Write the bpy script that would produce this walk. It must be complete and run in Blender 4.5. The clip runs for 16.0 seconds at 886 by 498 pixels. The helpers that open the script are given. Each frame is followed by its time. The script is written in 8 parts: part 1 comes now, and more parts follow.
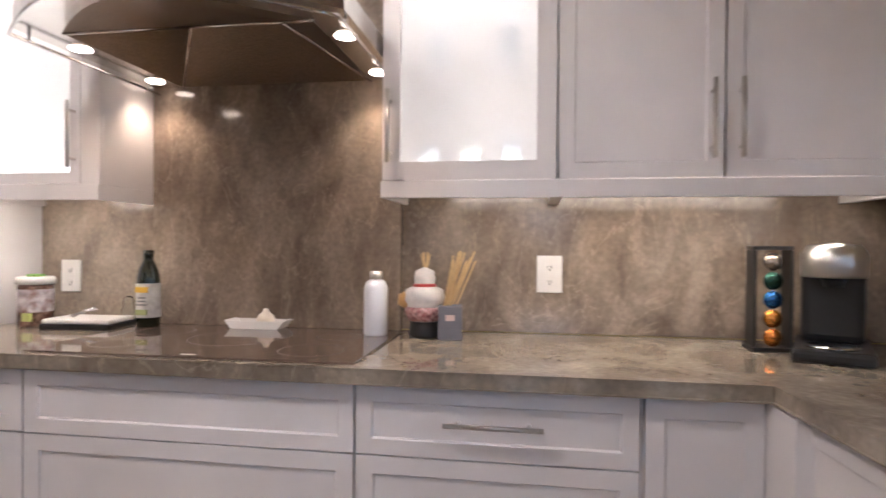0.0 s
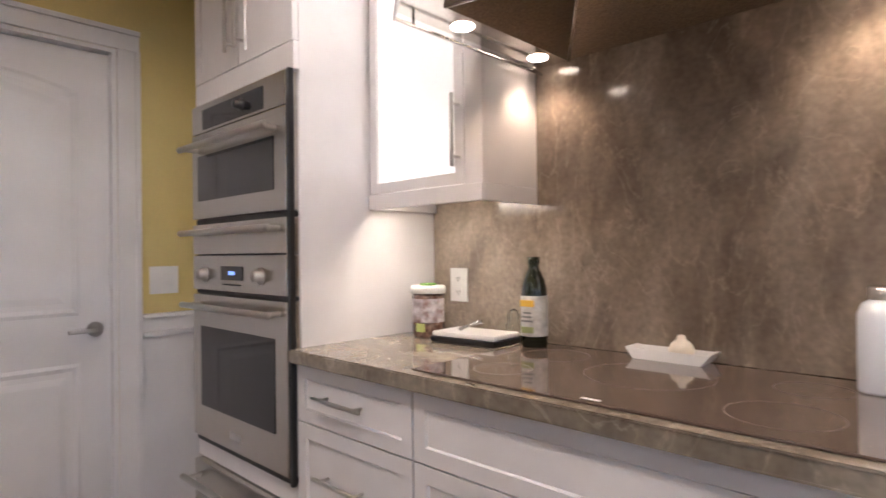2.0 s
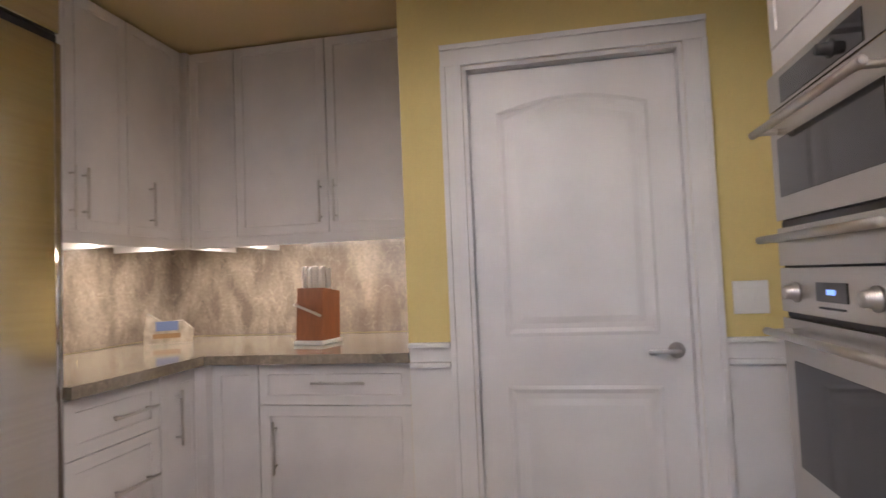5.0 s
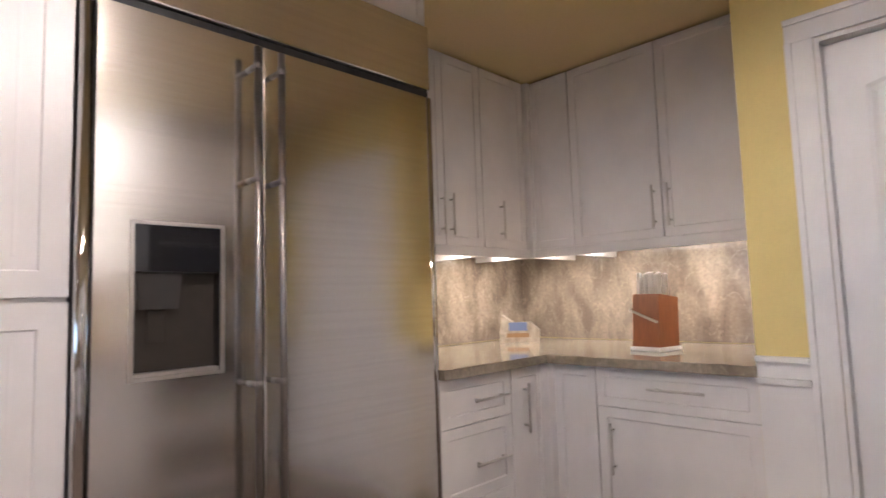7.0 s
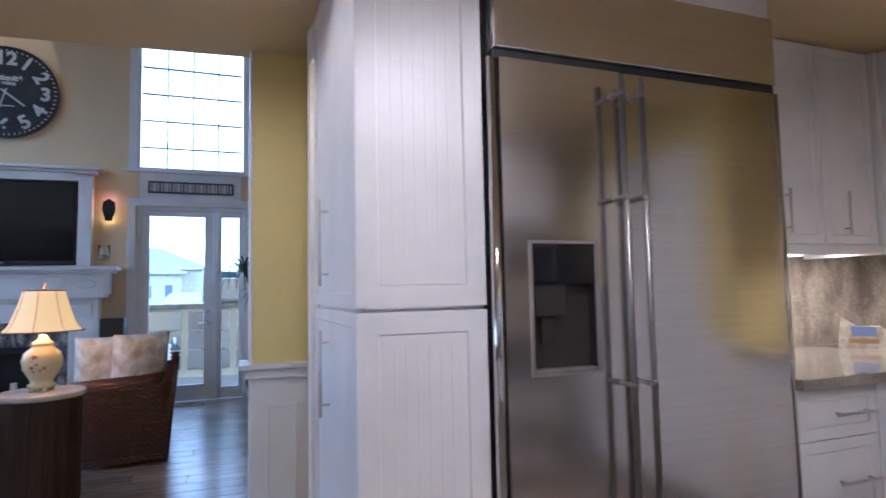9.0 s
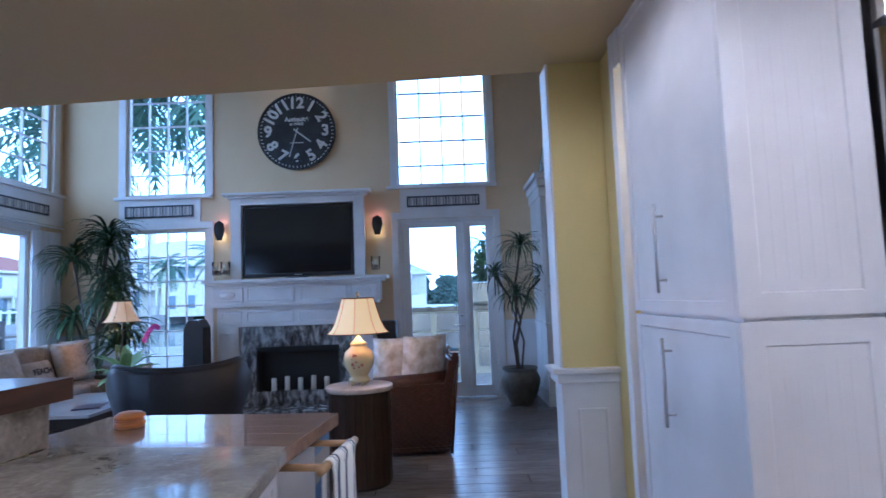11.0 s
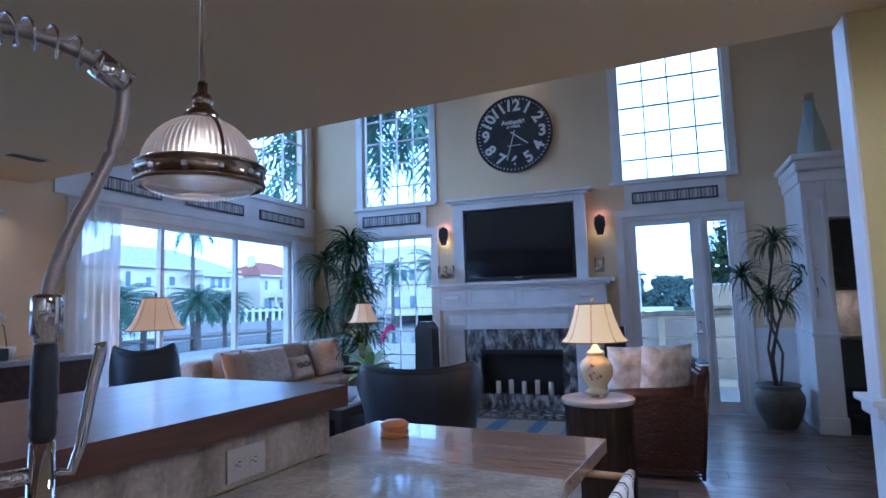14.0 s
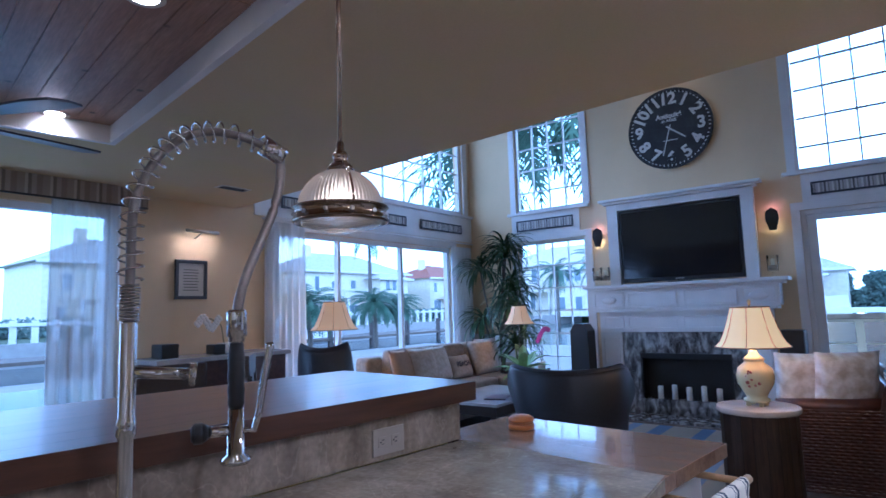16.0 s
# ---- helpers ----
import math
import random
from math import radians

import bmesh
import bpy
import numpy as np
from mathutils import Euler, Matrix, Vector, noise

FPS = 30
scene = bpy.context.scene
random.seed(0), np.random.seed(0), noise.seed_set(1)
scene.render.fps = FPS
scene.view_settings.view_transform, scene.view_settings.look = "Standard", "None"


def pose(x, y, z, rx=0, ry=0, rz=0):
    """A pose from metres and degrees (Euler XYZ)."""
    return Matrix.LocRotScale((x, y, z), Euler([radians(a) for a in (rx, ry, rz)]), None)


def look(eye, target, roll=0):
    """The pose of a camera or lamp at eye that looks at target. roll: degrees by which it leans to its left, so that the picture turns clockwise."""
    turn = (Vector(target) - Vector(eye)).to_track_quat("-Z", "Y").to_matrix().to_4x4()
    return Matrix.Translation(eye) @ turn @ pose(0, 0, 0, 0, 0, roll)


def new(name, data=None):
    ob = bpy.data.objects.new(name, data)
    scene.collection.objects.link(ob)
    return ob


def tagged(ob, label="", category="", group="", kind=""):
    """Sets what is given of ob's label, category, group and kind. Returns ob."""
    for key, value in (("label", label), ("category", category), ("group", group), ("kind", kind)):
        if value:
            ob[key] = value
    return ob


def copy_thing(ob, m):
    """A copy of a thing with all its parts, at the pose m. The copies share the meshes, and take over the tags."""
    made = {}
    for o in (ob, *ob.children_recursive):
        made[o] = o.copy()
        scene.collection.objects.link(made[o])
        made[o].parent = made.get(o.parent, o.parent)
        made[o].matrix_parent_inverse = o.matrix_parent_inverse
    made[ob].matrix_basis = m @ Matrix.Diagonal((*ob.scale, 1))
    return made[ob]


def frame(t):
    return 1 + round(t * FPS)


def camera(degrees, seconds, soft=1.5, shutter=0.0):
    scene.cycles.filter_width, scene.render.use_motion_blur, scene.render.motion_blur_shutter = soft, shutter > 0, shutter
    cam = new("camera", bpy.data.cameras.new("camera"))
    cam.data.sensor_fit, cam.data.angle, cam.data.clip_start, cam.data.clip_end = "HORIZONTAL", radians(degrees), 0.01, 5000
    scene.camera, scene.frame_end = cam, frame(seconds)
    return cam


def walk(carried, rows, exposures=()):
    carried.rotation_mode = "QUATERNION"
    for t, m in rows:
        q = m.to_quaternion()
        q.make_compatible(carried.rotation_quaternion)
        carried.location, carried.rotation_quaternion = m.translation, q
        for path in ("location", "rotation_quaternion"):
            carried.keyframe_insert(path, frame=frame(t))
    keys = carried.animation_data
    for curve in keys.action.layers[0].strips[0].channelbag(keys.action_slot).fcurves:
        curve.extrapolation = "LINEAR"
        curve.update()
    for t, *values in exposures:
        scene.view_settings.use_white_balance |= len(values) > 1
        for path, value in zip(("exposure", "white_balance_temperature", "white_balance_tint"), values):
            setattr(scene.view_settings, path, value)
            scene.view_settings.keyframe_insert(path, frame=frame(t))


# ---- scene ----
cam = camera(75.5, 16.0, soft=1.5, shutter=0.35)
PATH = [
    (0, (1.348, 1.396, 1.213), (1.045, 3.372, 1.194), 0.4),
    (0.5, (1.241, 1.502, 1.19), (0.647, 3.411, 1.185), 0.4),
    (1, (1.137, 1.626, 1.2), (0.275, 3.431, 1.191), -0.0),
    (1.5, (1.066, 1.711, 1.205), (-0.05, 3.371, 1.206), -0.3),
    (2, (1.017, 1.798, 1.2), (-0.369, 3.24, 1.211), -0.7),
    (2.5, (0.959, 1.836, 1.214), (-0.652, 3.021, 1.24), -1.1),
    (3, (0.869, 1.843, 1.197), (-0.902, 2.771, 1.226), -1.4),
    (3.5, (0.777, 1.855, 1.21), (-1.125, 2.471, 1.255), -1.6),
    (3.7, (0.761, 1.861, 1.222), (-1.177, 2.355, 1.27), -1.7),
    (6, (0.621, 2.189, 1.198), (-1.113, 1.204, 1.348), -2.1),
    (6.5, (0.657, 2.175, 1.194), (-0.926, 0.964, 1.36), -1.8),
    (7, (0.704, 2.17, 1.196), (-0.703, 0.759, 1.367), -1.8),
    (7.5, (0.793, 2.143, 1.216), (-0.435, 0.573, 1.387), -1.4),
    (8, (0.886, 2.13, 1.237), (-0.147, 0.426, 1.408), -1.1),
    (8.5, (0.97, 2.13, 1.239), (0.126, 0.325, 1.414), -1.0),
    (9, (1.103, 2.117, 1.276), (0.407, 0.248, 1.42), -1.2),
    (9.5, (1.206, 2.087, 1.283), (0.694, 0.16, 1.435), -1.1),
    (10, (1.32, 2.094, 1.298), (0.99, 0.128, 1.454), -1.7),
    (12.3, (1.781, 1.94, 1.329), (2.111, -0.024, 1.508), -1.6),
    (12.5, (1.797, 1.923, 1.334), (2.161, -0.036, 1.515), -1.6),
    (13, (1.801, 1.892, 1.339), (2.26, -0.046, 1.525), -1.6),
    (13.5, (1.789, 1.883, 1.349), (2.37, -0.021, 1.54), -1.7),
    (14, (1.765, 1.885, 1.352), (2.469, 0.023, 1.546), -1.7),
    (14.5, (1.732, 1.887, 1.361), (2.54, 0.068, 1.558), -1.7),
    (15, (1.672, 1.913, 1.365), (2.597, 0.151, 1.568), -1.8),
    (15.5, (1.603, 1.954, 1.37), (2.683, 0.284, 1.579), -1.8),
    (16, (1.522, 2.011, 1.366), (2.723, 0.427, 1.58), -1.8),
]
EXPOSURES = [(0, -0.1, 5800, 22), (1.0, -0.42, 5900, 21), (1.5, -0.2, 5950, 21), (2.5, -0.05, 5950, 21), (3.7, -0.32, 5950, 21), (6.0, 0.2, 5800, 20), (7.0, 0.26, 5850, 20), (8.0, 0.18, 5500, 20), (9.0, 0.02, 5000, 20), (10.0, 0.0, 4750, 20),
             (12.3, -0.38, 4520, 20), (14.5, -0.24, 4440, 21), (16.0, -0.25, 4500, 22)]
walk(cam, [(t, look(eye, target, roll)) for t, eye, target, roll in PATH], EXPOSURES)

# ---- world and sun: a pale evening sky ----
world = bpy.data.worlds.new("sky")
scene.world = world
world.use_nodes = True
wn, wl = world.node_tree.nodes, world.node_tree.links
sky = wn.new("ShaderNodeTexSky")
sky.sky_type = "NISHITA"
sky.sun_disc = False
sky.sun_elevation, sky.sun_rotation = radians(19), radians(302)
sky.air_density, sky.dust_density, sky.ozone_density = 1.0, 3.0, 1.5
wl.new(sky.outputs[0], wn["Background"].inputs[0])
wn["Background"].inputs[1].default_value = 0.15
sun = new("sun", bpy.data.lights.new("sun", "SUN"))
sun.data.energy, sun.data.angle, sun.data.color = 4.5, radians(12), (1.0, 0.93, 0.84)
sun.matrix_world = look((0, 0, 30), (22, -14, 21))


# ---- materials ----
def mat(name, color, rough=0.5, metal=0.0, grain=0.0, scale=30.0, bump=0.0, stretch=(1, 1, 1), color2=None, mix_scale=3.0, emit=0.0, emit_color=None,
        coat=0.0, alpha=1.0, transmission=0.0, ior=1.45, spread=0.0):
    """Principled paint with a fine grain and a broad variation, in object space metres."""
    m = bpy.data.materials.new(name)
    m.use_nodes = True
    n, l = m.node_tree.nodes, m.node_tree.links
    b = n["Principled BSDF"]
    b.inputs["Roughness"].default_value = rough
    b.inputs["Metallic"].default_value = metal
    b.inputs["Coat Weight"].default_value = coat
    b.inputs["IOR"].default_value = ior
    b.inputs["Transmission Weight"].default_value = transmission
    b.inputs["Base Color"].default_value = (*color, 1)
    if emit:
        b.inputs["Emission Color"].default_value = (*(emit_color or color), 1)
        b.inputs["Emission Strength"].default_value = emit
    if grain or color2 or bump:
        tc = n.new("ShaderNodeTexCoord")
        mp = n.new("ShaderNodeMapping")
        mp.inputs["Scale"].default_value = stretch
        l.new(tc.outputs["Object"], mp.inputs[0])
        fine = n.new("ShaderNodeTexNoise")
        fine.inputs["Scale"].default_value = scale
        fine.inputs["Detail"].default_value = 4
        l.new(mp.outputs[0], fine.inputs["Vector"])
        broad = n.new("ShaderNodeTexNoise")
        broad.inputs["Scale"].default_value = mix_scale
        broad.inputs["Detail"].default_value = 3
        l.new(mp.outputs[0], broad.inputs["Vector"])
        c2 = color2 or tuple(c * 0.88 for c in color)
        ramp = n.new("ShaderNodeMix")
        ramp.data_type = "RGBA"
        ramp.inputs[6].default_value, ramp.inputs[7].default_value = (*color, 1), (*c2, 1)
        sharp = n.new("ShaderNodeMapRange")
        sharp.inputs[1].default_value, sharp.inputs[2].default_value = 0.35, 0.65
        l.new(broad.outputs["Fac"], sharp.inputs[0])
        l.new(sharp.outputs[0], ramp.inputs[0])
        dark = n.new("ShaderNodeMix")
        dark.data_type = "RGBA"
        dark.blend_type = "MULTIPLY"
        dark.inputs[0].default_value = 1.0
        fr = n.new("ShaderNodeMapRange")
        fr.inputs[1].default_value, fr.inputs[2].default_value = 0.3, 0.7
        fr.inputs[3].default_value, fr.inputs[4].default_value = 1.0 - grain, 1.0
        l.new(fine.outputs["Fac"], fr.inputs[0])
        l.new(ramp.outputs[2], dark.inputs[6])
        l.new(fr.outputs[0], dark.inputs[7])
        out = dark.outputs[2]
        if spread:
            info = n.new("ShaderNodeObjectInfo")
            hsv = n.new("ShaderNodeHueSaturation")
            r2 = n.new("ShaderNodeMapRange")
            r2.inputs[3].default_value, r2.inputs[4].default_value = 1 - spread, 1 + spread
            l.new(info.outputs["Random"], r2.inputs[0])
            l.new(r2.outputs[0], hsv.inputs["Value"])
            l.new(out, hsv.inputs["Color"])
            out = hsv.outputs[0]
        l.new(out, b.inputs["Base Color"])
        if bump:
            bp = n.new("ShaderNodeBump")
            bp.inputs["Strength"].default_value = bump
            bp.inputs["Distance"].default_value = 0.004
            l.new(fine.outputs["Fac"], bp.inputs["Height"])
            l.new(bp.outputs[0], b.inputs["Normal"])
    return m


def stone(name, base, vein, deep, rough, size, tilt):
    """Polished quartzite: cloudy ground, slanting veins."""
    m = bpy.data.materials.new(name)
    m.use_nodes = True
    n, l = m.node_tree.nodes, m.node_tree.links
    b = n["Principled BSDF"]
    b.inputs["Roughness"].default_value = rough
    tc = n.new("ShaderNodeTexCoord")
    mp = n.new("ShaderNodeMapping")
    mp.inputs["Rotation"].default_value = (radians(tilt), radians(tilt), radians(12))
    mp.inputs["Scale"].default_value = (size, size, size * 0.45)
    l.new(tc.outputs["Object"], mp.inputs[0])
    cloud = n.new("ShaderNodeTexNoise")
    cloud.inputs["Scale"].default_value, cloud.inputs["Detail"].default_value, cloud.inputs["Distortion"].default_value = 2.0, 10, 0.7
    l.new(mp.outputs[0], cloud.inputs["Vector"])
    cr = n.new("ShaderNodeValToRGB")
    cr.color_ramp.elements[0].position, cr.color_ramp.elements[0].color = 0.36, (*deep, 1)
    cr.color_ramp.elements[1].position, cr.color_ramp.elements[1].color = 0.66, (*vein, 1)
    e = cr.color_ramp.elements.new(0.5)
    e.color = (*base, 1)
    l.new(cloud.outputs["Fac"], cr.inputs[0])
    line = n.new("ShaderNodeTexNoise")
    line.inputs["Scale"].default_value, line.inputs["Detail"].default_value, line.inputs["Distortion"].default_value = 1.5, 6, 2.2
    l.new(mp.outputs[0], line.inputs["Vector"])
    lr = n.new("ShaderNodeValToRGB")
    lr.color_ramp.elements[0].position, lr.color_ramp.elements[0].color = 0.485, (0, 0, 0, 1)
    lr.color_ramp.elements[1].position, lr.color_ramp.elements[1].color = 0.515, (0, 0, 0, 1)
    e = lr.color_ramp.elements.new(0.5)
    e.color = (0.3, 0.3, 0.3, 1)
    l.new(line.outputs["Fac"], lr.inputs[0])
    mx = n.new("ShaderNodeMix")
    mx.data_type = "RGBA"
    mx.inputs[7].default_value = (*[min(1, v * 1.5) for v in vein], 1)
    l.new(lr.outputs[0], mx.inputs[0])
    l.new(cr.outputs[0], mx.inputs[6])
    # long thin streaks, slanting
    smp = n.new("ShaderNodeMapping")
    smp.vector_type = "TEXTURE"
    smp.inputs["Rotation"].default_value = (radians(8), radians(tilt), radians(6))
    smp.inputs["Scale"].default_value = (0.34 / size, 0.34 / size, 1.3 / size)
    l.new(tc.outputs["Object"], smp.inputs[0])
    streak = n.new("ShaderNodeTexNoise")
    streak.inputs["Scale"].default_value, streak.inputs["Detail"].default_value, streak.inputs["Distortion"].default_value = 1.3, 8, 0.9
    l.new(smp.outputs[0], streak.inputs["Vector"])
    kr = n.new("ShaderNodeMapRange")
    kr.inputs[1].default_value, kr.inputs[2].default_value, kr.inputs[3].default_value, kr.inputs[4].default_value = 0.36, 0.70, 0.93, 1.13
    l.new(streak.outputs["Fac"], kr.inputs[0])
    km = n.new("ShaderNodeMix")
    km.data_type, km.blend_type = "RGBA", "MULTIPLY"
    km.inputs[0].default_value = 1
    l.new(mx.outputs[2], km.inputs[6])
    l.new(kr.outputs[0], km.inputs[7])
    speck = n.new("ShaderNodeTexNoise")
    speck.inputs["Scale"].default_value, speck.inputs["Detail"].default_value = 60, 3
    l.new(tc.outputs["Object"], speck.inputs["Vector"])
    sr = n.new("ShaderNodeMapRange")
    sr.inputs[1].default_value, sr.inputs[2].default_value, sr.inputs[3].default_value, sr.inputs[4].default_value = 0.3, 0.7, 0.80, 1.08
    l.new(speck.outputs["Fac"], sr.inputs[0])
    mu = n.new("ShaderNodeMix")
    mu.data_type, mu.blend_type = "RGBA", "MULTIPLY"
    mu.inputs[0].default_value = 1
    l.new(km.outputs[2], mu.inputs[6])
    l.new(sr.outputs[0], mu.inputs[7])
    l.new(mu.outputs[2], b.inputs["Base Color"])
    return m


def stripes(name, colors, size, axis=0, rough=0.9):
    """Woven stripes across one axis."""
    m = bpy.data.materials.new(name)
    m.use_nodes = True
    n, l = m.node_tree.nodes, m.node_tree.links
    b = n["Principled BSDF"]
    b.inputs["Roughness"].default_value = rough
    tc = n.new("ShaderNodeTexCoord")
    sp = n.new("ShaderNodeSeparateXYZ")
    l.new(tc.outputs["Object"], sp.inputs[0])
    mo = n.new("ShaderNodeMath")
    mo.operation = "MULTIPLY"
    mo.inputs[1].default_value = 1 / size
    l.new(sp.outputs[axis], mo.inputs[0])
    fr = n.new("ShaderNodeMath")
    fr.operation = "FRACT"
    l.new(mo.outputs[0], fr.inputs[0])
    cr = n.new("ShaderNodeValToRGB")
    cr.color_ramp.interpolation = "CONSTANT"
    while len(cr.color_ramp.elements) < len(colors):
        cr.color_ramp.elements.new(0.5)
    at = 0
    for e, (w, c) in zip(cr.color_ramp.elements, colors):
        e.position, e.color = at, (*c, 1)
        at += w
    l.new(fr.outputs[0], cr.inputs[0])
    l.new(cr.outputs[0], b.inputs["Base Color"])
    weave = n.new("ShaderNodeTexNoise")
    weave.inputs["Scale"].default_value = 400
    bp = n.new("ShaderNodeBump")
    bp.inputs["Strength"].default_value, bp.inputs["Distance"].default_value = 0.3, 0.002
    l.new(tc.outputs["Object"], weave.inputs["Vector"])
    l.new(weave.outputs["Fac"], bp.inputs["Height"])
    l.new(bp.outputs[0], b.inputs["Normal"])
    return m


WHITE = mat("cabinet_white", (0.74, 0.71, 0.70), 0.36, grain=0.02, scale=5, bump=0.0)
TRIM = mat("trim_white", (0.77, 0.75, 0.74), 0.4, grain=0.015, scale=12, bump=0.0)
YELLOW = mat("wall_yellow", (0.69, 0.56, 0.23), 0.75, grain=0.04, scale=120, bump=0.08, color2=(0.67, 0.54, 0.22))
LIVING = mat("living_room_wall", (0.72, 0.55, 0.34), 0.75, grain=0.04, scale=120, bump=0.08, color2=(0.69, 0.525, 0.32))
CEIL = mat("ceiling_yellow", (0.60, 0.46, 0.28), 0.85, grain=0.05, scale=90, bump=0.1, color2=(0.59, 0.475, 0.25))
GRANITE = stone("quartzite", (0.24, 0.192, 0.148), (0.325, 0.27, 0.213), (0.165, 0.13, 0.10), 0.12, 3.4, 33)
COUNTER = stone("quartzite_counter", (0.25, 0.21, 0.16), (0.33, 0.285, 0.225), (0.175, 0.145, 0.11), 0.06, 2.2, 70)
STEEL = mat("brushed_steel", (0.74, 0.71, 0.67), 0.17, 1.0, grain=0.06, scale=40, stretch=(0.2, 9, 34), bump=0.003, color2=(0.69, 0.66, 0.62))
STEELV = mat("brushed_steel_light", (0.60, 0.57, 0.53), 0.27, 1.0, grain=0.04, scale=30, stretch=(0.3, 6, 20), bump=0.004, color2=(0.59, 0.56, 0.52))
CHROME = mat("chrome", (0.6, 0.59, 0.58), 0.08, 1.0)
NICKEL = mat("satin_nickel", (0.62, 0.59, 0.56), 0.3, 1.0)
BLACKGLASS = mat("black_glass", (0.012, 0.012, 0.014), 0.06, coat=0.3)
COOKTOP = mat("cooktop_glass", (0.10, 0.072, 0.056), 0.07, coat=0.5, grain=0.1, scale=200)
BLACK = mat("black_plastic", (0.015, 0.015, 0.016), 0.35, grain=0.2, scale=80)
HOODMESH = mat("hood_mesh", (0.32, 0.25, 0.19), 0.38, 0.9, grain=0.5, scale=240, bump=0.4)
FROST = mat("frosted_glass", (0.93, 0.95, 0.92), 0.32, transmission=0.85, ior=1.3)
GLASS = mat("clear_glass", (1, 1, 1), 0.0, transmission=1.0, ior=1.02)
KITCHENGLASS = mat("bottle_glass", (0.9, 0.95, 0.95), 0.03, transmission=1.0, ior=1.45)
PLASTIC = mat("white_plastic", (0.8, 0.78, 0.75), 0.35, grain=0.03, scale=60)
BULB = mat("warm_bulb", (1, 0.85, 0.6), 0.4, emit=18, emit_color=(1.0, 0.78, 0.5))
SPOT = mat("spot_lens", (1, 0.9, 0.75), 0.4, emit=26, emit_color=(1.0, 0.82, 0.6))


# ---- building helpers ----
def box(bm, x0, x1, y0, y1, z0, z1, bevel=0.0):
    g = bmesh.ops.create_cube(bm, size=1.0)
    vs = g["verts"]
    for v in vs:
        v.co = Vector(((x0 + x1) / 2 + v.co.x * (x1 - x0), (y0 + y1) / 2 + v.co.y * (y1 - y0), (z0 + z1) / 2 + v.co.z * (z1 - z0)))
    if bevel:
        es = list({e for v in vs for e in v.link_edges})
        bmesh.ops.bevel(bm, geom=es, offset=bevel, segments=2, profile=0.6, affect="EDGES")
    return bm


def bbox(x0, x1, y0, y1, z0, z1, bevel=0.0):
    return box(bmesh.new(), x0, x1, y0, y1, z0, z1, bevel)


def rod(bm, a, b, r, seg=12, r2=None):
    a, b = Vector(a), Vector(b)
    d = b - a
    m = Matrix.Translation((a + b) / 2) @ d.to_track_quat("Z", "Y").to_matrix().to_4x4()
    bmesh.ops.create_cone(bm, cap_ends=True, segments=seg, radius1=r, radius2=r if r2 is None else r2, depth=d.length, matrix=m)
    return bm


def lathe(profile, seg=32, bm=None, at=(0, 0, 0)):
    """A turned shape from (radius, height) pairs."""
    bm = bm or bmesh.new()
    rings = []
    for r, z in profile:
        rings.append([bm.verts.new((at[0] + r * math.cos(2 * math.pi * i / seg), at[1] + r * math.sin(2 * math.pi * i / seg), at[2] + z)) for i in range(seg)])
    for a, b in zip(rings, rings[1:]):
        for i in range(seg):
            bm.faces.new((a[i], a[(i + 1) % seg], b[(i + 1) % seg], b[i]))
    closed = profile[0] == profile[-1]
    if profile[0][0] > 1e-4 and not closed:
        bm.faces.new(rings[0][::-1])
    if profile[-1][0] > 1e-4 and not closed:
        bm.faces.new(rings[-1])
    return bm


def tube(points, r, seg=8, bm=None):
    """A round hose along points."""
    bm = bm or bmesh.new()
    pts = [Vector(p) for p in points]
    rings = []
    for i, p in enumerate(pts):
        d = (pts[min(i + 1, len(pts) - 1)] - pts[max(i - 1, 0)]).normalized()
        up = Vector((0, 0, 1)) if abs(d.z) < 0.95 else Vector((1, 0, 0))
        a = d.cross(up).normalized()
        b = d.cross(a).normalized()
        rr = r(i / (len(pts) - 1)) if callable(r) else r
        rings.append([bm.verts.new(p + rr * (math.cos(2 * math.pi * k / seg) * a + math.sin(2 * math.pi * k / seg) * b)) for k in range(seg)])
    for a, b in zip(rings, rings[1:]):
        for k in range(seg):
            bm.faces.new((a[k], a[(k + 1) % seg], b[(k + 1) % seg], b[k]))
    bm.faces.new(rings[0][::-1])
    bm.faces.new(rings[-1])
    return bm


def prism(outline, d0, d1, axis="y", bm=None):
    """A flat outline of (u, v) pushed from d0 to d1 along an axis: u, v are x, z for y; x, y for z; y, z for x."""
    bm = bm or bmesh.new()
    def put(u, v, d):
        return {"y": (u, d, v), "z": (u, v, d), "x": (d, u, v)}[axis]
    a = [bm.verts.new(put(u, v, d0)) for u, v in outline]
    b = [bm.verts.new(put(u, v, d1)) for u, v in outline]
    bm.faces.new(a)
    bm.faces.new(b[::-1])
    k = len(a)
    for i in range(k):
        bm.faces.new((a[i], b[i], b[(i + 1) % k], a[(i + 1) % k]))
    return bm


def part(name, bm, material, parent=None, label="", smooth=False):
    bmesh.ops.recalc_face_normals(bm, faces=bm.faces)
    me = bpy.data.meshes.new(name)
    bm.to_mesh(me)
    bm.free()
    me.materials.append(material)
    if smooth:
        me.polygons.foreach_set("use_smooth", [True] * len(me.polygons))
    ob = new(name, me)
    if parent:
        ob.parent = parent
    if label:
        tagged(ob, label)
    return ob


def thing(name, label, category, m=None, group="", kind=""):
    ob = new(name)
    ob.empty_display_size = 0.1
    if m is not None:
        ob.matrix_world = m
    return tagged(ob, label, category, group, kind)


def solid(name, bm, material, label, category, m=None, group="", kind="", smooth=False):
    ob = part(name, bm, material, None, "", smooth)
    if m is not None:
        ob.matrix_world = m
    return tagged(ob, label, category, group, kind)


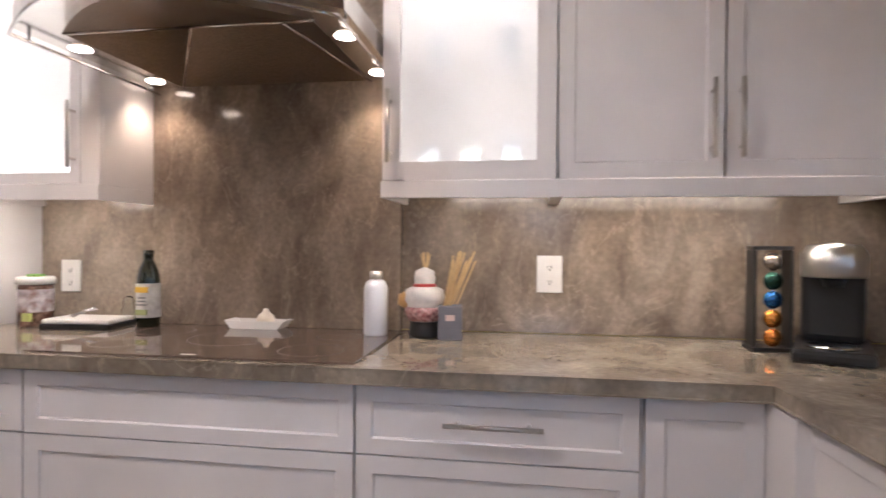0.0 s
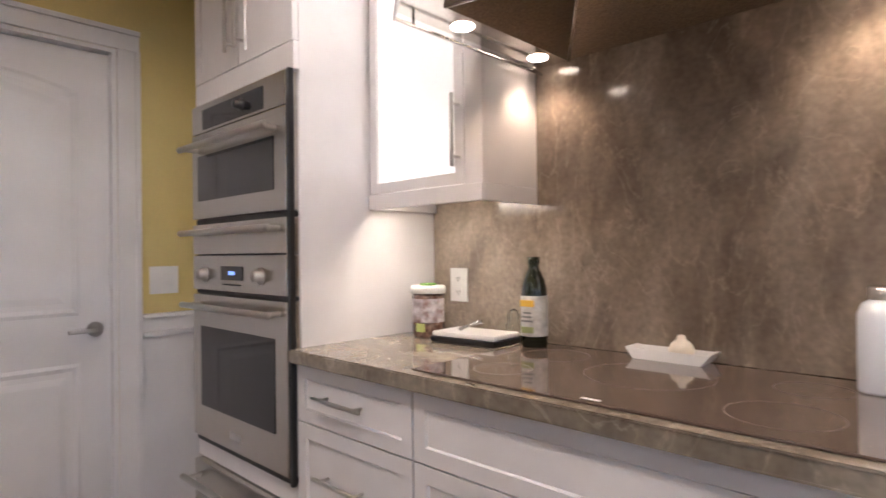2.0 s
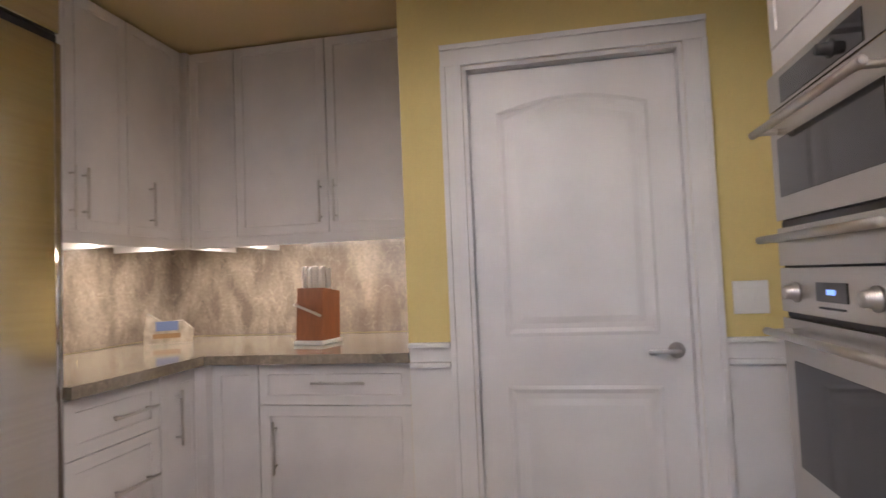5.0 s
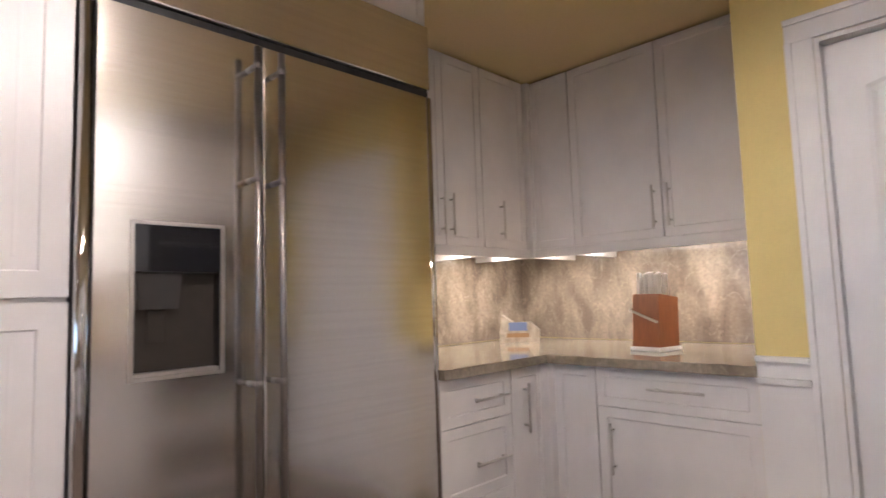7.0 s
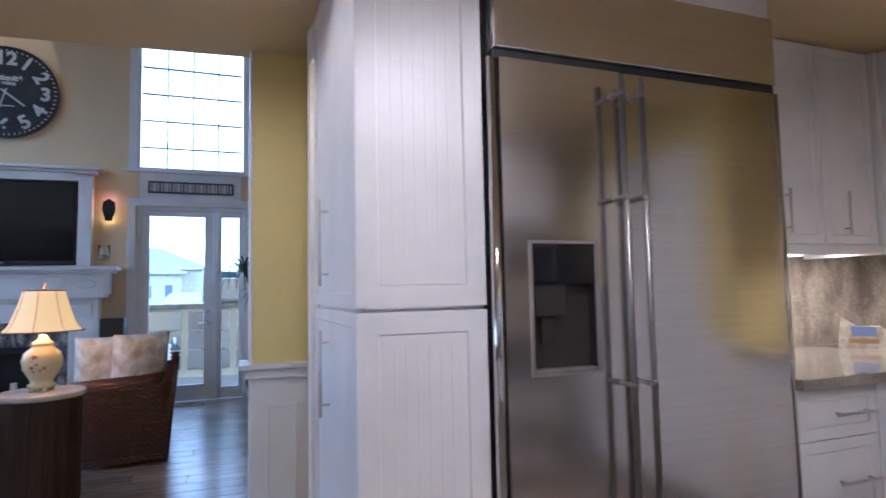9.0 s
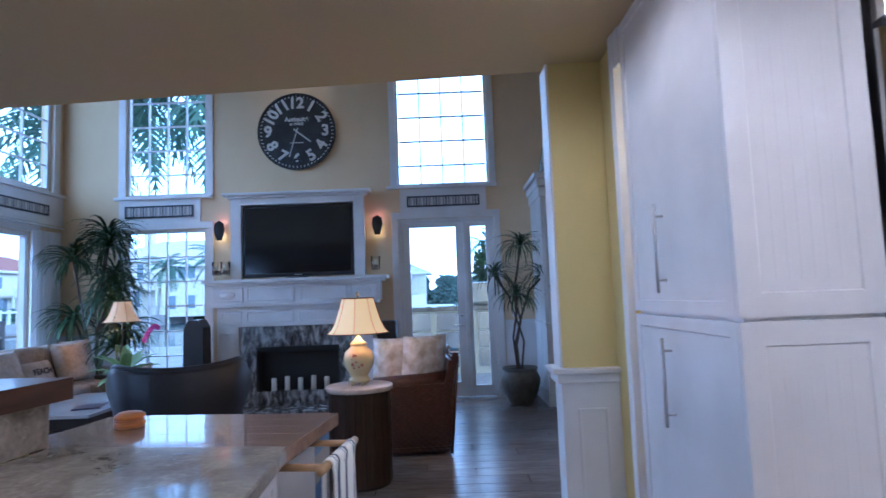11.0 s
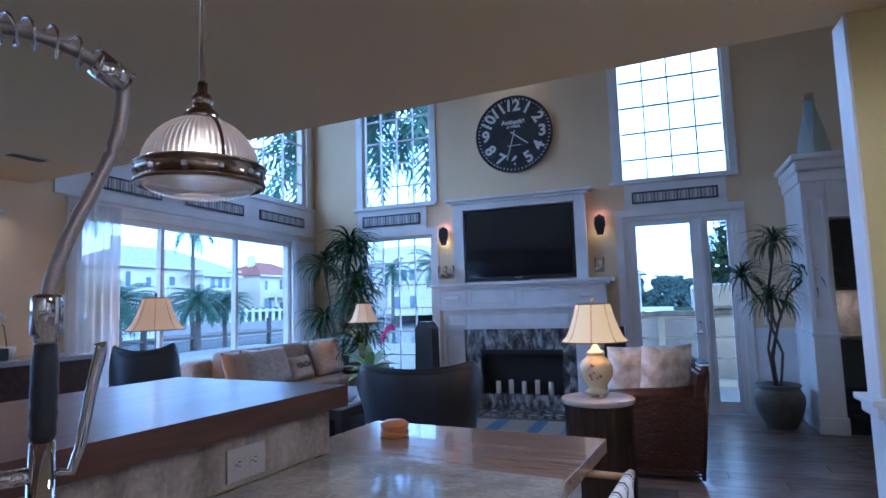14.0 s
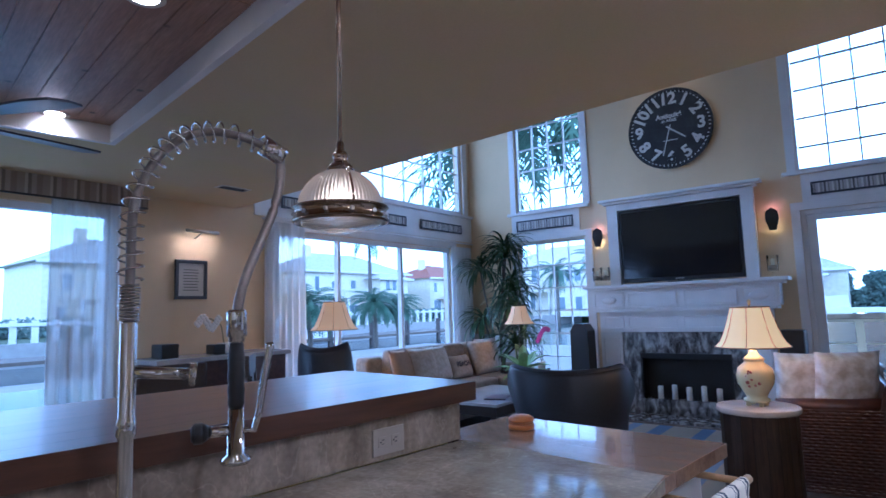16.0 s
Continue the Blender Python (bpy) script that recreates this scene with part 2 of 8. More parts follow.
def shaker(x0, x1, z0, z1, y=0.0, t=0.02, rail=0.06, deep=0.006):
    """A shaker front: flat frame round a sunk panel, facing -y at y."""
    bm = bmesh.new()
    box(bm, x0, x1, y, y + t, z0, z1)
    f = [f for f in bm.faces if f.normal.y < -0.9][0]
    bmesh.ops.inset_region(bm, faces=[f], thickness=min(rail, (x1 - x0) * 0.3, (z1 - z0) * 0.32), depth=0)
    bmesh.ops.inset_region(bm, faces=[f], thickness=0.006, depth=-deep)
    return bm


def bar_handle(parent, a, b, out=0.032, r=0.006):
    """A round bar pull on two posts, standing off towards -y."""
    bm = bmesh.new()
    a, b = Vector(a), Vector(b)
    o = Vector((0, -out, 0))
    rod(bm, a + o, b + o, r)
    d = (b - a)
    for k in (0.14, 0.86):
        rod(bm, a + d * k, a + d * k + o, r * 0.8, 8)
    return part("handle", bm, NICKEL, parent, "satin nickel bar pull", True)


def cabinet(name, label, category, m, w, z0, z1, depth, fronts, toe=0.0, group="", panel_side=None):
    """A cabinet box from x 0 to w, front at y 0, going back; fronts are (x0, x1, z0, z1, kind, handle ends)."""
    c = thing(name, label, category, m, group)
    bm = bbox(0, w, 0.021, depth, z0 + toe, z1, 0.0015)
    if toe:
        box(bm, 0.004, w - 0.004, 0.07, depth, z0, z0 + toe)
    part("body", bm, WHITE, c)
    for x0, x1, a, b, kind, h in fronts:
        g = 0.0022
        if kind == "glass":
            fm = bmesh.new()
            r = 0.058
            box(fm, x0 + g, x0 + r, 0, 0.02, a + g, b - g)
            box(fm, x1 - r, x1 - g, 0, 0.02, a + g, b - g)
            box(fm, x0 + r, x1 - r, 0.0005, 0.02, a + g, a + r)
            box(fm, x0 + r, x1 - r, 0.0005, 0.02, b - r, b - g)
            d = part("door", fm, WHITE, c, "white door frame with a frosted pane")
            p = part("pane", bbox(x0 + r - 0.004, x1 - r + 0.004, 0.009, 0.013, a + r - 0.004, b - r + 0.004), FROST, d, "frosted glass pane")
            p.visible_shadow = False
        else:
            d = part("drawer" if kind == "drawer" else "door", shaker(x0 + g, x1 - g, a + g, b - g), WHITE, c)
        if h:
            bar_handle(d, (h[0], 0, h[1]), (h[2], 0, h[3]))
    return c


def wall(name, x0, x1, y0, y1, z0, z1, material, label, holes=(), along="x"):
    """A wall slab with rectangular holes (from, to, bottom, top) along its length."""
    bm = bmesh.new()
    lo, hi = (x0, x1) if along == "x" else (y0, y1)
    us = sorted({lo, hi, *[v for h in holes for v in h[:2]]})
    zs = sorted({z0, z1, *[v for h in holes for v in h[2:]]})
    def full(a, b, c, d):
        return not any(h[0] <= a + 1e-6 and b <= h[1] + 1e-6 and h[2] <= c + 1e-6 and d <= h[3] + 1e-6 for h in holes)
    for a, b in zip(us, us[1:]):
        run = []
        for c, d in zip(zs, zs[1:]):
            if full(a, b, c, d):
                if run and abs(run[-1][1] - c) < 1e-6:
                    run[-1][1] = d
                else:
                    run.append([c, d])
        for c, d in run:
            if along == "x":
                box(bm, a, b, y0, y1, c, d)
            else:
                box(bm, x0, x1, a, b, c, d)
    bmesh.ops.remove_doubles(bm, verts=bm.verts, dist=1e-5)
    return solid(name, bm, material, label, "wall", kind="structure")


def area(name, m, sx, sy, power, color=(1, 0.85, 0.65), spread=180):
    li = bpy.data.lights.new(name, "AREA")
    li.shape, li.size, li.size_y, li.energy, li.color, li.spread = "RECTANGLE", sx, sy, power, color, radians(spread)
    ob = new(name, li)
    ob.matrix_world = m
    return ob


def point(name, p, power, color=(1, 0.78, 0.5), r=0.03):
    li = bpy.data.lights.new(name, "POINT")
    li.energy, li.color, li.shadow_soft_size = power, color, r
    ob = new(name, li)
    ob.location = p
    return ob


def spot(name, p, to, power, angle=100, color=(1, 0.84, 0.64), r=0.03, blend=0.6):
    li = bpy.data.lights.new(name, "SPOT")
    li.energy, li.color, li.shadow_soft_size, li.spot_size, li.spot_blend = power, color, r, radians(angle), blend
    ob = new(name, li)
    ob.matrix_world = look(p, to)
    return ob

# ---- large structure ----
CEILING = 2.465
HIGH = 5.4
XW, YN, YS, XD = 6.65, 3.34, -5.5, -1.57      # window wall, cooktop wall, fireplace wall, door wall
BX, BY = -2.48, -0.26                          # back walls of the corner niche

wall_n = wall("wall_north", -2.6, 2.76, YN, YN + 0.14, 0, CEILING, YELLOW, "yellow painted wall behind the cooktop")
wall("wall_north_east", 2.76, XW + 0.2, 4.6, 4.74, 0, CEILING, LIVING, "yellow painted wall of the dining end")
wall("wall_sink", 2.62, 2.76, 2.55, YN, 0, CEILING, YELLOW, "yellow wall at the end of the sink counter", along="y")
wall("wall_sink_back", 2.62, 2.76, YN + 0.14, 4.6, 0, CEILING, YELLOW, "yellow wall beside the dining end", along="y")
# the door wall with its doorway
wall("wall_door", XD - 0.12, XD, 1.475, YN, 0, CEILING, YELLOW, "yellow wall with a white inner door", [(1.735, 2.565, -0.01, 2.05)], along="y")
wall("wall_niche_west", BX - 0.12, BX, BY - 0.12, 1.475, 0, CEILING, YELLOW, "yellow wall behind the corner counter", along="y")
wall("wall_niche_end", BX, XD - 0.12, 1.475, 1.6, 0, CEILING, YELLOW, "yellow end wall of the corner counter")
wall("wall_niche_south", BX, 0.40, BY - 0.12, BY, 0, CEILING, YELLOW, "yellow wall behind the fridge and counter")
wall("wall_passage", -0.3, 0.699, -1.42, -1.30, 0, CEILING, YELLOW, "warmly lit wall of a side passage")
wall("wall_passage_end", -0.42, -0.3, -1.42, BY - 0.12, 0, CEILING, YELLOW, "yellow end of a side passage", along="y")
wall("wall_fireplace", -2.6, XW + 0.2, YS - 0.16, YS, 0, HIGH, LIVING, "tall yellow wall with fireplace and windows",
     [(0.90, 2.16, -0.01, 2.36), (0.93, 2.16, 2.81, 4.75), (4.71, 5.80, 0.30, 2.34), (4.71, 5.80, 2.79, 4.75)])
wall("wall_windows", XW, XW + 0.16, YS, 4.6, 0, HIGH, LIVING, "tall yellow wall with sliding glass doors",
     [(-4.95, -1.75, 0.02, 2.30), (-5.30, -1.75, 2.84, 4.75), (-0.15, 3.2, 0.02, 2.30)], along="y")
wall("wall_living_west", -2.6, -2.48, YS, -1.42, 0, HIGH, LIVING, "tall yellow wall beside the built-in", along="y")
wall("wall_living_return", -2.6, 0.699, -1.54, -1.42, 0, HIGH, LIVING, "yellow wall between living room and passage")
# column between kitchen and living room
col = wall("wall_column", 0.70, 1.005, -0.90, -0.75, 0, CEILING, YELLOW, "yellow painted wall end above a white wainscot")
wall("wall_passage_front", 0.715, 0.74, -0.7495, -0.4855, 0, CEILING, YELLOW, "yellow wall beside the passage opening", along="y")
solid("bulkhead", prism([(0.75, -0.822), (XW, -1.30), (XW, -1.16), (0.75, -0.68)], CEILING + 0.161, HIGH, "z"), LIVING, "wall above the kitchen ceiling edge", "wall", kind="structure")
wall("wall_passage_side", 0.70, 0.75, -1.54, -0.90, 0, HIGH, YELLOW, "yellow wall edge behind the column", along="y")

# ceilings: a slab with a raised tray that lies askew to the kitchen walls
TZ = 2.56
TRAYM = Matrix.Translation((5.235, 0.468, 0)) @ Matrix.Rotation(radians(-8.1), 4, "Z")   # corner of the tray; local -x and +y span it
TL, TW = 3.40, 3.30
def tray(x, y):
    v = TRAYM @ Vector((x, y, 0))
    return (v.x, v.y)
TA, TB, TD, TE = tray(0, 0), tray(-TL, 0), tray(-TL, TW), tray(0, TW)
cb = bmesh.new()
prism([(-2.6, -1.42), (0.75, -1.42), (0.75, -0.822), TB, TD, (TD[0], 4.74), (-2.6, 4.74)], CEILING, CEILING + 0.16, "z", cb)
prism([(0.75, -0.822), (XW, -1.30), (XW, TA[1]), TA, TB], CEILING, CEILING + 0.16, "z", cb)
prism([TA, (XW, TA[1]), (XW, 4.74), (TE[0], 4.74), TE], CEILING, CEILING + 0.16, "z", cb)
prism([TD, TE, (TE[0], 4.74), (TD[0], 4.74)], CEILING, CEILING + 0.16, "z", cb)
solid("ceiling", cb, CEIL, "yellow painted kitchen ceiling with a raised tray", "ceiling", kind="structure")
cb = bmesh.new()
box(cb, -2.6, XW + 0.2, YS, -1.0, HIGH, HIGH + 0.12)
solid("ceiling_living", cb, CEIL, "high painted living room ceiling", "ceiling", kind="structure")
PINE = mat("knotty_pine", (0.46, 0.27, 0.17), 0.42, grain=0.35, scale=9, stretch=(1.2, 14, 14), color2=(0.38, 0.2, 0.12), mix_scale=1.2, bump=0.1)
# knots in the pine
_n, _l = PINE.node_tree.nodes, PINE.node_tree.links
_b = _n["Principled BSDF"]
_src = _b.inputs["Base Color"].links[0].from_socket
_tc = _n.new("ShaderNodeTexCoord")
_v = _n.new("ShaderNodeTexVoronoi")
_v.inputs["Scale"].default_value = 5.0
_l.new(_tc.outputs["Object"], _v.inputs["Vector"])
_r = _n.new("ShaderNodeMapRange")
_r.inputs[1].default_value, _r.inputs[2].default_value, _r.inputs[3].default_value, _r.inputs[4].default_value = 0.05, 0.12, 0.25, 1.0
_l.new(_v.outputs["Distance"], _r.inputs[0])
_m = _n.new("ShaderNodeMix")
_m.data_type, _m.blend_type = "RGBA", "MULTIPLY"
_m.inputs[0].default_value = 1
_l.new(_src, _m.inputs[6])
_l.new(_r.outputs[0], _m.inputs[7])
_l.new(_m.outputs[2], _b.inputs["Base Color"])
cb = bmesh.new()
y, k = 0.0, 0
while y < TW - 0.01:
    x = -TL - 0.3 * (k % 3)
    while x < 0:
        a, b = max(x, -TL), min(x + 1.5, 0.0)
        if b > a:
            box(cb, a, b - 0.002, y, min(y + 0.112, TW), TZ + 0.002 * ((k * 7 + int(x * 3)) % 3), TZ + 0.03)
        x += 1.5
    y += 0.115
    k += 1
solid("ceiling_tray", cb, PINE, "knotty pine plank ceiling in a raised tray", "ceiling", TRAYM, kind="structure")
cb = bmesh.new()
for a in ((-TL, 0, 0, 0.035), (-TL, 0, TW - 0.035, TW), (-TL, -TL + 0.035, 0.035, TW - 0.035), (-0.035, 0, 0.035, TW - 0.035)):
    box(cb, *a, CEILING - 0.012, TZ + 0.04)
solid("trim_tray", cb, TRIM, "white trim round the ceiling tray", "trim", TRAYM, kind="structure")
solid("ceiling_tray_back", bbox(-TL, 0, 0, TW, TZ + 0.045, TZ + 0.06), CEIL, "back of the ceiling tray", "ceiling", TRAYM, kind="structure")

# floor: dark planks
PLANK = mat("plank_floor", (0.30, 0.235, 0.19), 0.26, grain=0.5, scale=7, stretch=(1.0, 12, 1), color2=(0.21, 0.16, 0.13), mix_scale=2.0, bump=0.1, spread=0.18)
solid("floor", bbox(-2.6, XW + 0.16, YS - 0.16, 4.74, -0.12, -0.012), mat("subfloor", (0.05, 0.04, 0.03), 0.8, grain=0.2), "dark wooden plank floor", "floor", kind="structure")

# light switches and outlets come later; casing of the inner door
def casing(name, m, w, h, cw=0.085, label="white painted door casing"):
    """A casing round an opening from x 0 to w, height h, proud of the wall towards -y."""
    c = thing(name, label, "trim", m, kind="structure")
    for nm, a in (("side_casing", (-cw, 0, 0, h)), ("side_casing", (w, w + cw, 0, h)), ("head_casing", (-cw, w + cw, h, h + cw))):
        bm = bbox(a[0], a[1], -0.018, 0, a[2], a[3], 0.003)
        part(nm, bm, TRIM, c)
        if nm == "side_casing":
            xo = a[0] if a[0] < 0 else a[1] - 0.022
            part("back_band", bbox(xo, xo + 0.022, -0.03, -0.0185, a[2], a[3], 0.004), TRIM, c)
        else:
            part("back_band", bbox(a[0], a[1], -0.03, -0.0185, a[3] - 0.022, a[3], 0.004), TRIM, c)
    return c


DOORM = Matrix.Translation((XD, 1.735, 0)) @ Matrix.Rotation(radians(90), 4, "Z")   # local x runs along +y, -y faces into the kitchen
casing("casing_door", DOORM, 0.83, 2.05)
jb = bmesh.new()
box(jb, 0.0, 0.016, 0.0, 0.12, 0, 2.05)
box(jb, 0.814, 0.83, 0.0, 0.12, 0, 2.05)
box(jb, 0.016, 0.814, 0.0, 0.12, 2.034, 2.05)
solid("door_jamb", jb, TRIM, "white painted door jamb", "trim", DOORM, kind="structure")
dr = thing("door_1", "white two-panel inner door with an arched top panel, closed", "door", DOORM, kind="structure")
db = bmesh.new()
box(db, 0.018, 0.812, 0.045, 0.082, 0.008, 2.03)
part("slab", db, TRIM, dr)
def arch(x0, x1, z0, z1, rise):
    pts = [(x0, z0), (x1, z0), (x1, z1)]
    for i in range(1, 14):
        u = i / 14
        pts.append((x1 + (x0 - x1) * u, z1 + rise * math.sin(math.pi * u)))
    return pts + [(x0, z1)]
def raised(name, outline):
    """A door panel: a moulded groove and a raised field."""
    cx = sum(p[0] for p in outline) / len(outline)
    cz = sum(p[1] for p in outline) / len(outline)
    bm = bmesh.new()
    rings = []
    for s, yy in ((0.0, 0.0445), (0.014, 0.038), (0.03, 0.0447), (0.05, 0.0447), (0.075, 0.040)):
        ring = []
        for x, z in outline:
            dx, dz = x - cx, z - cz
            ring.append(bm.verts.new((x - math.copysign(min(s, abs(dx)), dx), yy, z - math.copysign(min(s, abs(dz)), dz))))
        rings.append(ring)
    for a, b in zip(rings, rings[1:]):
        for i in range(len(a)):
            bm.faces.new((a[i], a[(i + 1) % len(a)], b[(i + 1) % len(a)], b[i]))
    bm.faces.new(rings[-1])
    return part(name, bm, TRIM, dr)
raised("upper_panel", arch(0.125, 0.705, 0.965, 1.86, 0.05))
raised("lower_panel", [(0.125, 0.2), (0.705, 0.2), (0.705, 0.775), (0.125, 0.775)])
kb = bmesh.new()
lathe([(0.0, 0.0), (0.03, 0.0), (0.03, 0.008), (0.012, 0.012), (0.012, 0.05)], 20, kb)
bmesh.ops.rotate(kb, cent=(0, 0, 0), matrix=Matrix.Rotation(radians(90), 3, "X"), verts=kb.verts)
bmesh.ops.translate(kb, vec=(0.757, 0.044, 0.905), verts=kb.verts)
box(kb, 0.652, 0.769, -0.012, 0.002, 0.897, 0.913, 0.004)
part("lever", kb, NICKEL, dr, "satin nickel lever handle", True)

# chair rail and wainscot on the door wall
def chair_rail(name, m, length, z=0.955, label="white moulded chair rail above a white wainscot"):
    r = thing(name, label, "trim", m, kind="structure")
    part("cap", bbox(0, length, -0.032, -0.0005, z - 0.018, z, 0.004), TRIM, r)
    part("frieze", bbox(0, length, -0.012, -0.0005, z - 0.075, z - 0.0185, 0.002), TRIM, r)
    part("bead", bbox(0, length, -0.026, -0.0005, z - 0.098, z - 0.0755, 0.006), TRIM, r)
    part("panel", bbox(0, length, -0.008, -0.0005, 0.12, z - 0.0985), TRIM, r)
    part("base", bbox(0, length, -0.016, -0.0005, 0, 0.1195, 0.003), TRIM, r)
    return r
chair_rail("wainscot_1", Matrix.Translation((XD, 1.478, 0)) @ Matrix.Rotation(radians(90), 4, "Z"), 0.17)
chair_rail("wainscot_2", Matrix.Translation((XD, 2.652, 0)) @ Matrix.Rotation(radians(90), 4, "Z"), 0.6)

# ---- kitchen: cooktop wall ----
FY = 2.735                                   # face of the base cabinets
def base(x0, x1, fronts, label, group="base cabinets", name="base_cabinet"):
    return cabinet(name, label, "cabinet", Matrix.Translation((x0, FY, 0)), x1 - x0, 0, 0.872, 0.58, fronts, 0.1, group)
base(-0.50, 0.006, [(0, 0.506, 0.70, 0.87, "drawer", (0.127, 0.79, 0.34, 0.79)), (0, 0.506, 0.405, 0.70, "drawer", (0.127, 0.565, 0.34, 0.565)), (0, 0.506, 0.105, 0.405, "drawer", (0.127, 0.27, 0.34, 0.27))],
     "white shaker drawer cabinet with nickel bar pulls")
base(0.01, 0.926, [(0, 0.916, 0.70, 0.87, "drawer", None), (0, 0.916, 0.105, 0.70, "drawer", None)], "wide white shaker cabinet under the cooktop")
base(0.93, 1.597, [(0, 0.667, 0.70, 0.87, "drawer", (0.22, 0.79, 0.45, 0.79)), (0, 0.667, 0.405, 0.70, "drawer", (0.22, 0.565, 0.45, 0.565)), (0, 0.667, 0.105, 0.405, "drawer", (0.22, 0.27, 0.45, 0.27))],
     "white shaker drawer cabinet with nickel bar pulls")
base(1.60, 1.885, [(0.004, 0.26, 0.105, 0.87, "door", None)], "white shaker corner cabinet")

# upper cabinets
def upper(name, x0, x1, fronts, label, z1=2.42, y=3.025, depth=0.31, m=None, z0=1.395, light=False):
    c = thing(name, label, "cabinet", m or Matrix.Translation((x0, y, 0)), "upper cabinets")
    w = x1 - x0
    for nm, a in (("side_panel", (0, 0.018, 0.021, depth, z0, z1)), ("side_panel", (w - 0.018, w, 0.021, depth, z0, z1)), ("bottom_panel", (0.0185, w - 0.0185, 0.021, depth, z0, z0 + 0.018)),
                  ("top_panel", (0.0185, w - 0.0185, 0.021, depth, z1 - 0.018, z1)), ("back_panel", (0.0185, w - 0.0185, depth - 0.008, depth, z0 + 0.0185, z1 - 0.0185))):
        part(nm, bbox(*a), WHITE, c)
    part("light_rail", bbox(-0.002, w + 0.002, -0.006, 0.016, z0 - 0.05, z0 - 0.001, 0.002), WHITE, c)
    for s0 in (-0.002, w - 0.014):
        part("light_rail", bbox(s0, s0 + 0.016, 0.0165, depth, z0 - 0.05, z0 - 0.001, 0.002), WHITE, c)
    for a0, a1, kind, h in fronts:
        g = 0.0022
        if kind == "stile":
            part("face_stile", bbox(a0 + g, a1, 0.002, 0.0205, z0, z1, 0.001), WHITE, c)
            continue
        if kind == "glass":
            fm = bmesh.new()
            r = 0.055 if a1 > 0.47 else 0.036
            box(fm, a0 + g, a0 + r, 0, 0.02, z0 + g, z1 - g)
            box(fm, a1 - r, a1 - g, 0, 0.02, z0 + g, z1 - g)
            box(fm, a0 + r, a1 - r, 0.0005, 0.02, z0 + g, z0 + r)
            box(fm, a0 + r, a1 - r, 0.0005, 0.02, z1 - r, z1 - g)
            d = part("door", fm, WHITE, c, "white door frame with a frosted pane")
            p = part("pane", bbox(a0 + r - 0.004, a1 - r + 0.004, 0.009, 0.013, z0 + r - 0.004, z1 - r + 0.004), FROST, d, "frosted glass pane")
            p.visible_shadow = False
        else:
            d = part("door", shaker(a0 + g, a1 - g, z0 + g, z1 - g), WHITE, c)
        if h is not None:
            bar_handle(d, (h, 0, z0 + 0.05), (h, 0, z0 + 0.26))
    if light:
        part("shelf", bbox(0.02, w - 0.02, 0.05, depth - 0.012, z0 + 0.36, z0 + 0.368), GLASS, c, "glass shelf").visible_shadow = False
    return c
upper("upper_cabinet", -0.499, -0.007, [(0, 0.425, "glass", 0.407), (0.425, 0.492, "stile", None)], "white cabinet with a lit frosted glass door", light=True)
upper("upper_cabinet", 0.915, 1.418, [(0, 0.503, "glass", 0.025)], "white cabinet with a lit frosted glass door and glassware", light=True)
upper("upper_cabinet", 1.421, 2.30, [(0, 0.438, "door", 0.405), (0.44, 0.879, "door", 0.475)], "white shaker wall cabinet with two doors and bar pulls")
upper("upper_cabinet", 2.303, 2.61, [(0, 0.307, "door", None)], "white shaker wall cabinet in the corner")
for x0, x1 in ((-0.499, -0.007), (0.915, 1.418)):
    area("cabinet_lamp", look(((x0 + x1) / 2, 3.12, 2.39), ((x0 + x1) / 2, 3.17, 1.4)), x1 - x0 - 0.12, 0.1, 5.5 if x0 < 0 else 4, (1, 0.94, 0.82))
    area("cabinet_lamp", look(((x0 + x1) / 2, 3.10, 1.42), ((x0 + x1) / 2, 3.2, 2.4)), x1 - x0 - 0.12, 0.08, 2 if x0 < 0 else 1.3, (1, 0.94, 0.82))
# glassware standing behind the panes
GOB = mat("glassware", (0.55, 0.6, 0.66), 0.1, coat=0.2)
for x, z, hgt, c in ((1.03, 1.414, 0.10, GOB), (1.16, 1.414, 0.12, PLASTIC), (1.29, 1.414, 0.13, GOB), (1.06, 1.764, 0.12, GOB), (1.28, 1.764, 0.14, GOB), (-0.2, 1.414, 0.12, GOB), (-0.33, 1.764, 0.12, GOB)):
    solid("tumbler", lathe([(0.025, 0), (0.033, hgt), (0.029, hgt), (0.022, 0.006), (0, 0.006)], 16), c, "pale glass tumbler on a cabinet shelf", "glass", Matrix.Translation((x, 3.16, z)), "glassware in the cabinets", smooth=True)
# under-cabinet lamps
UL = mat("led_strip", (1, 0.9, 0.7), 0.5, emit=6, emit_color=(1, 0.85, 0.6))
def strip(x0, x1, y, z, power):
    solid("led_strip", bbox(x0, x1, y - 0.012, y + 0.012, z - 0.008, z), UL, "warm light strip under the wall cabinet", "lamp")
    area("strip_lamp", look(((x0 + x1) / 2, y, z - 0.012), ((x0 + x1) / 2, y + 0.02, 0)), x1 - x0, 0.03, power, (1, 0.88, 0.66))
strip(1.05, 2.2, 3.07, 1.393, 4.5)
strip(-0.40, -0.05, 3.07, 1.393, 2.0)
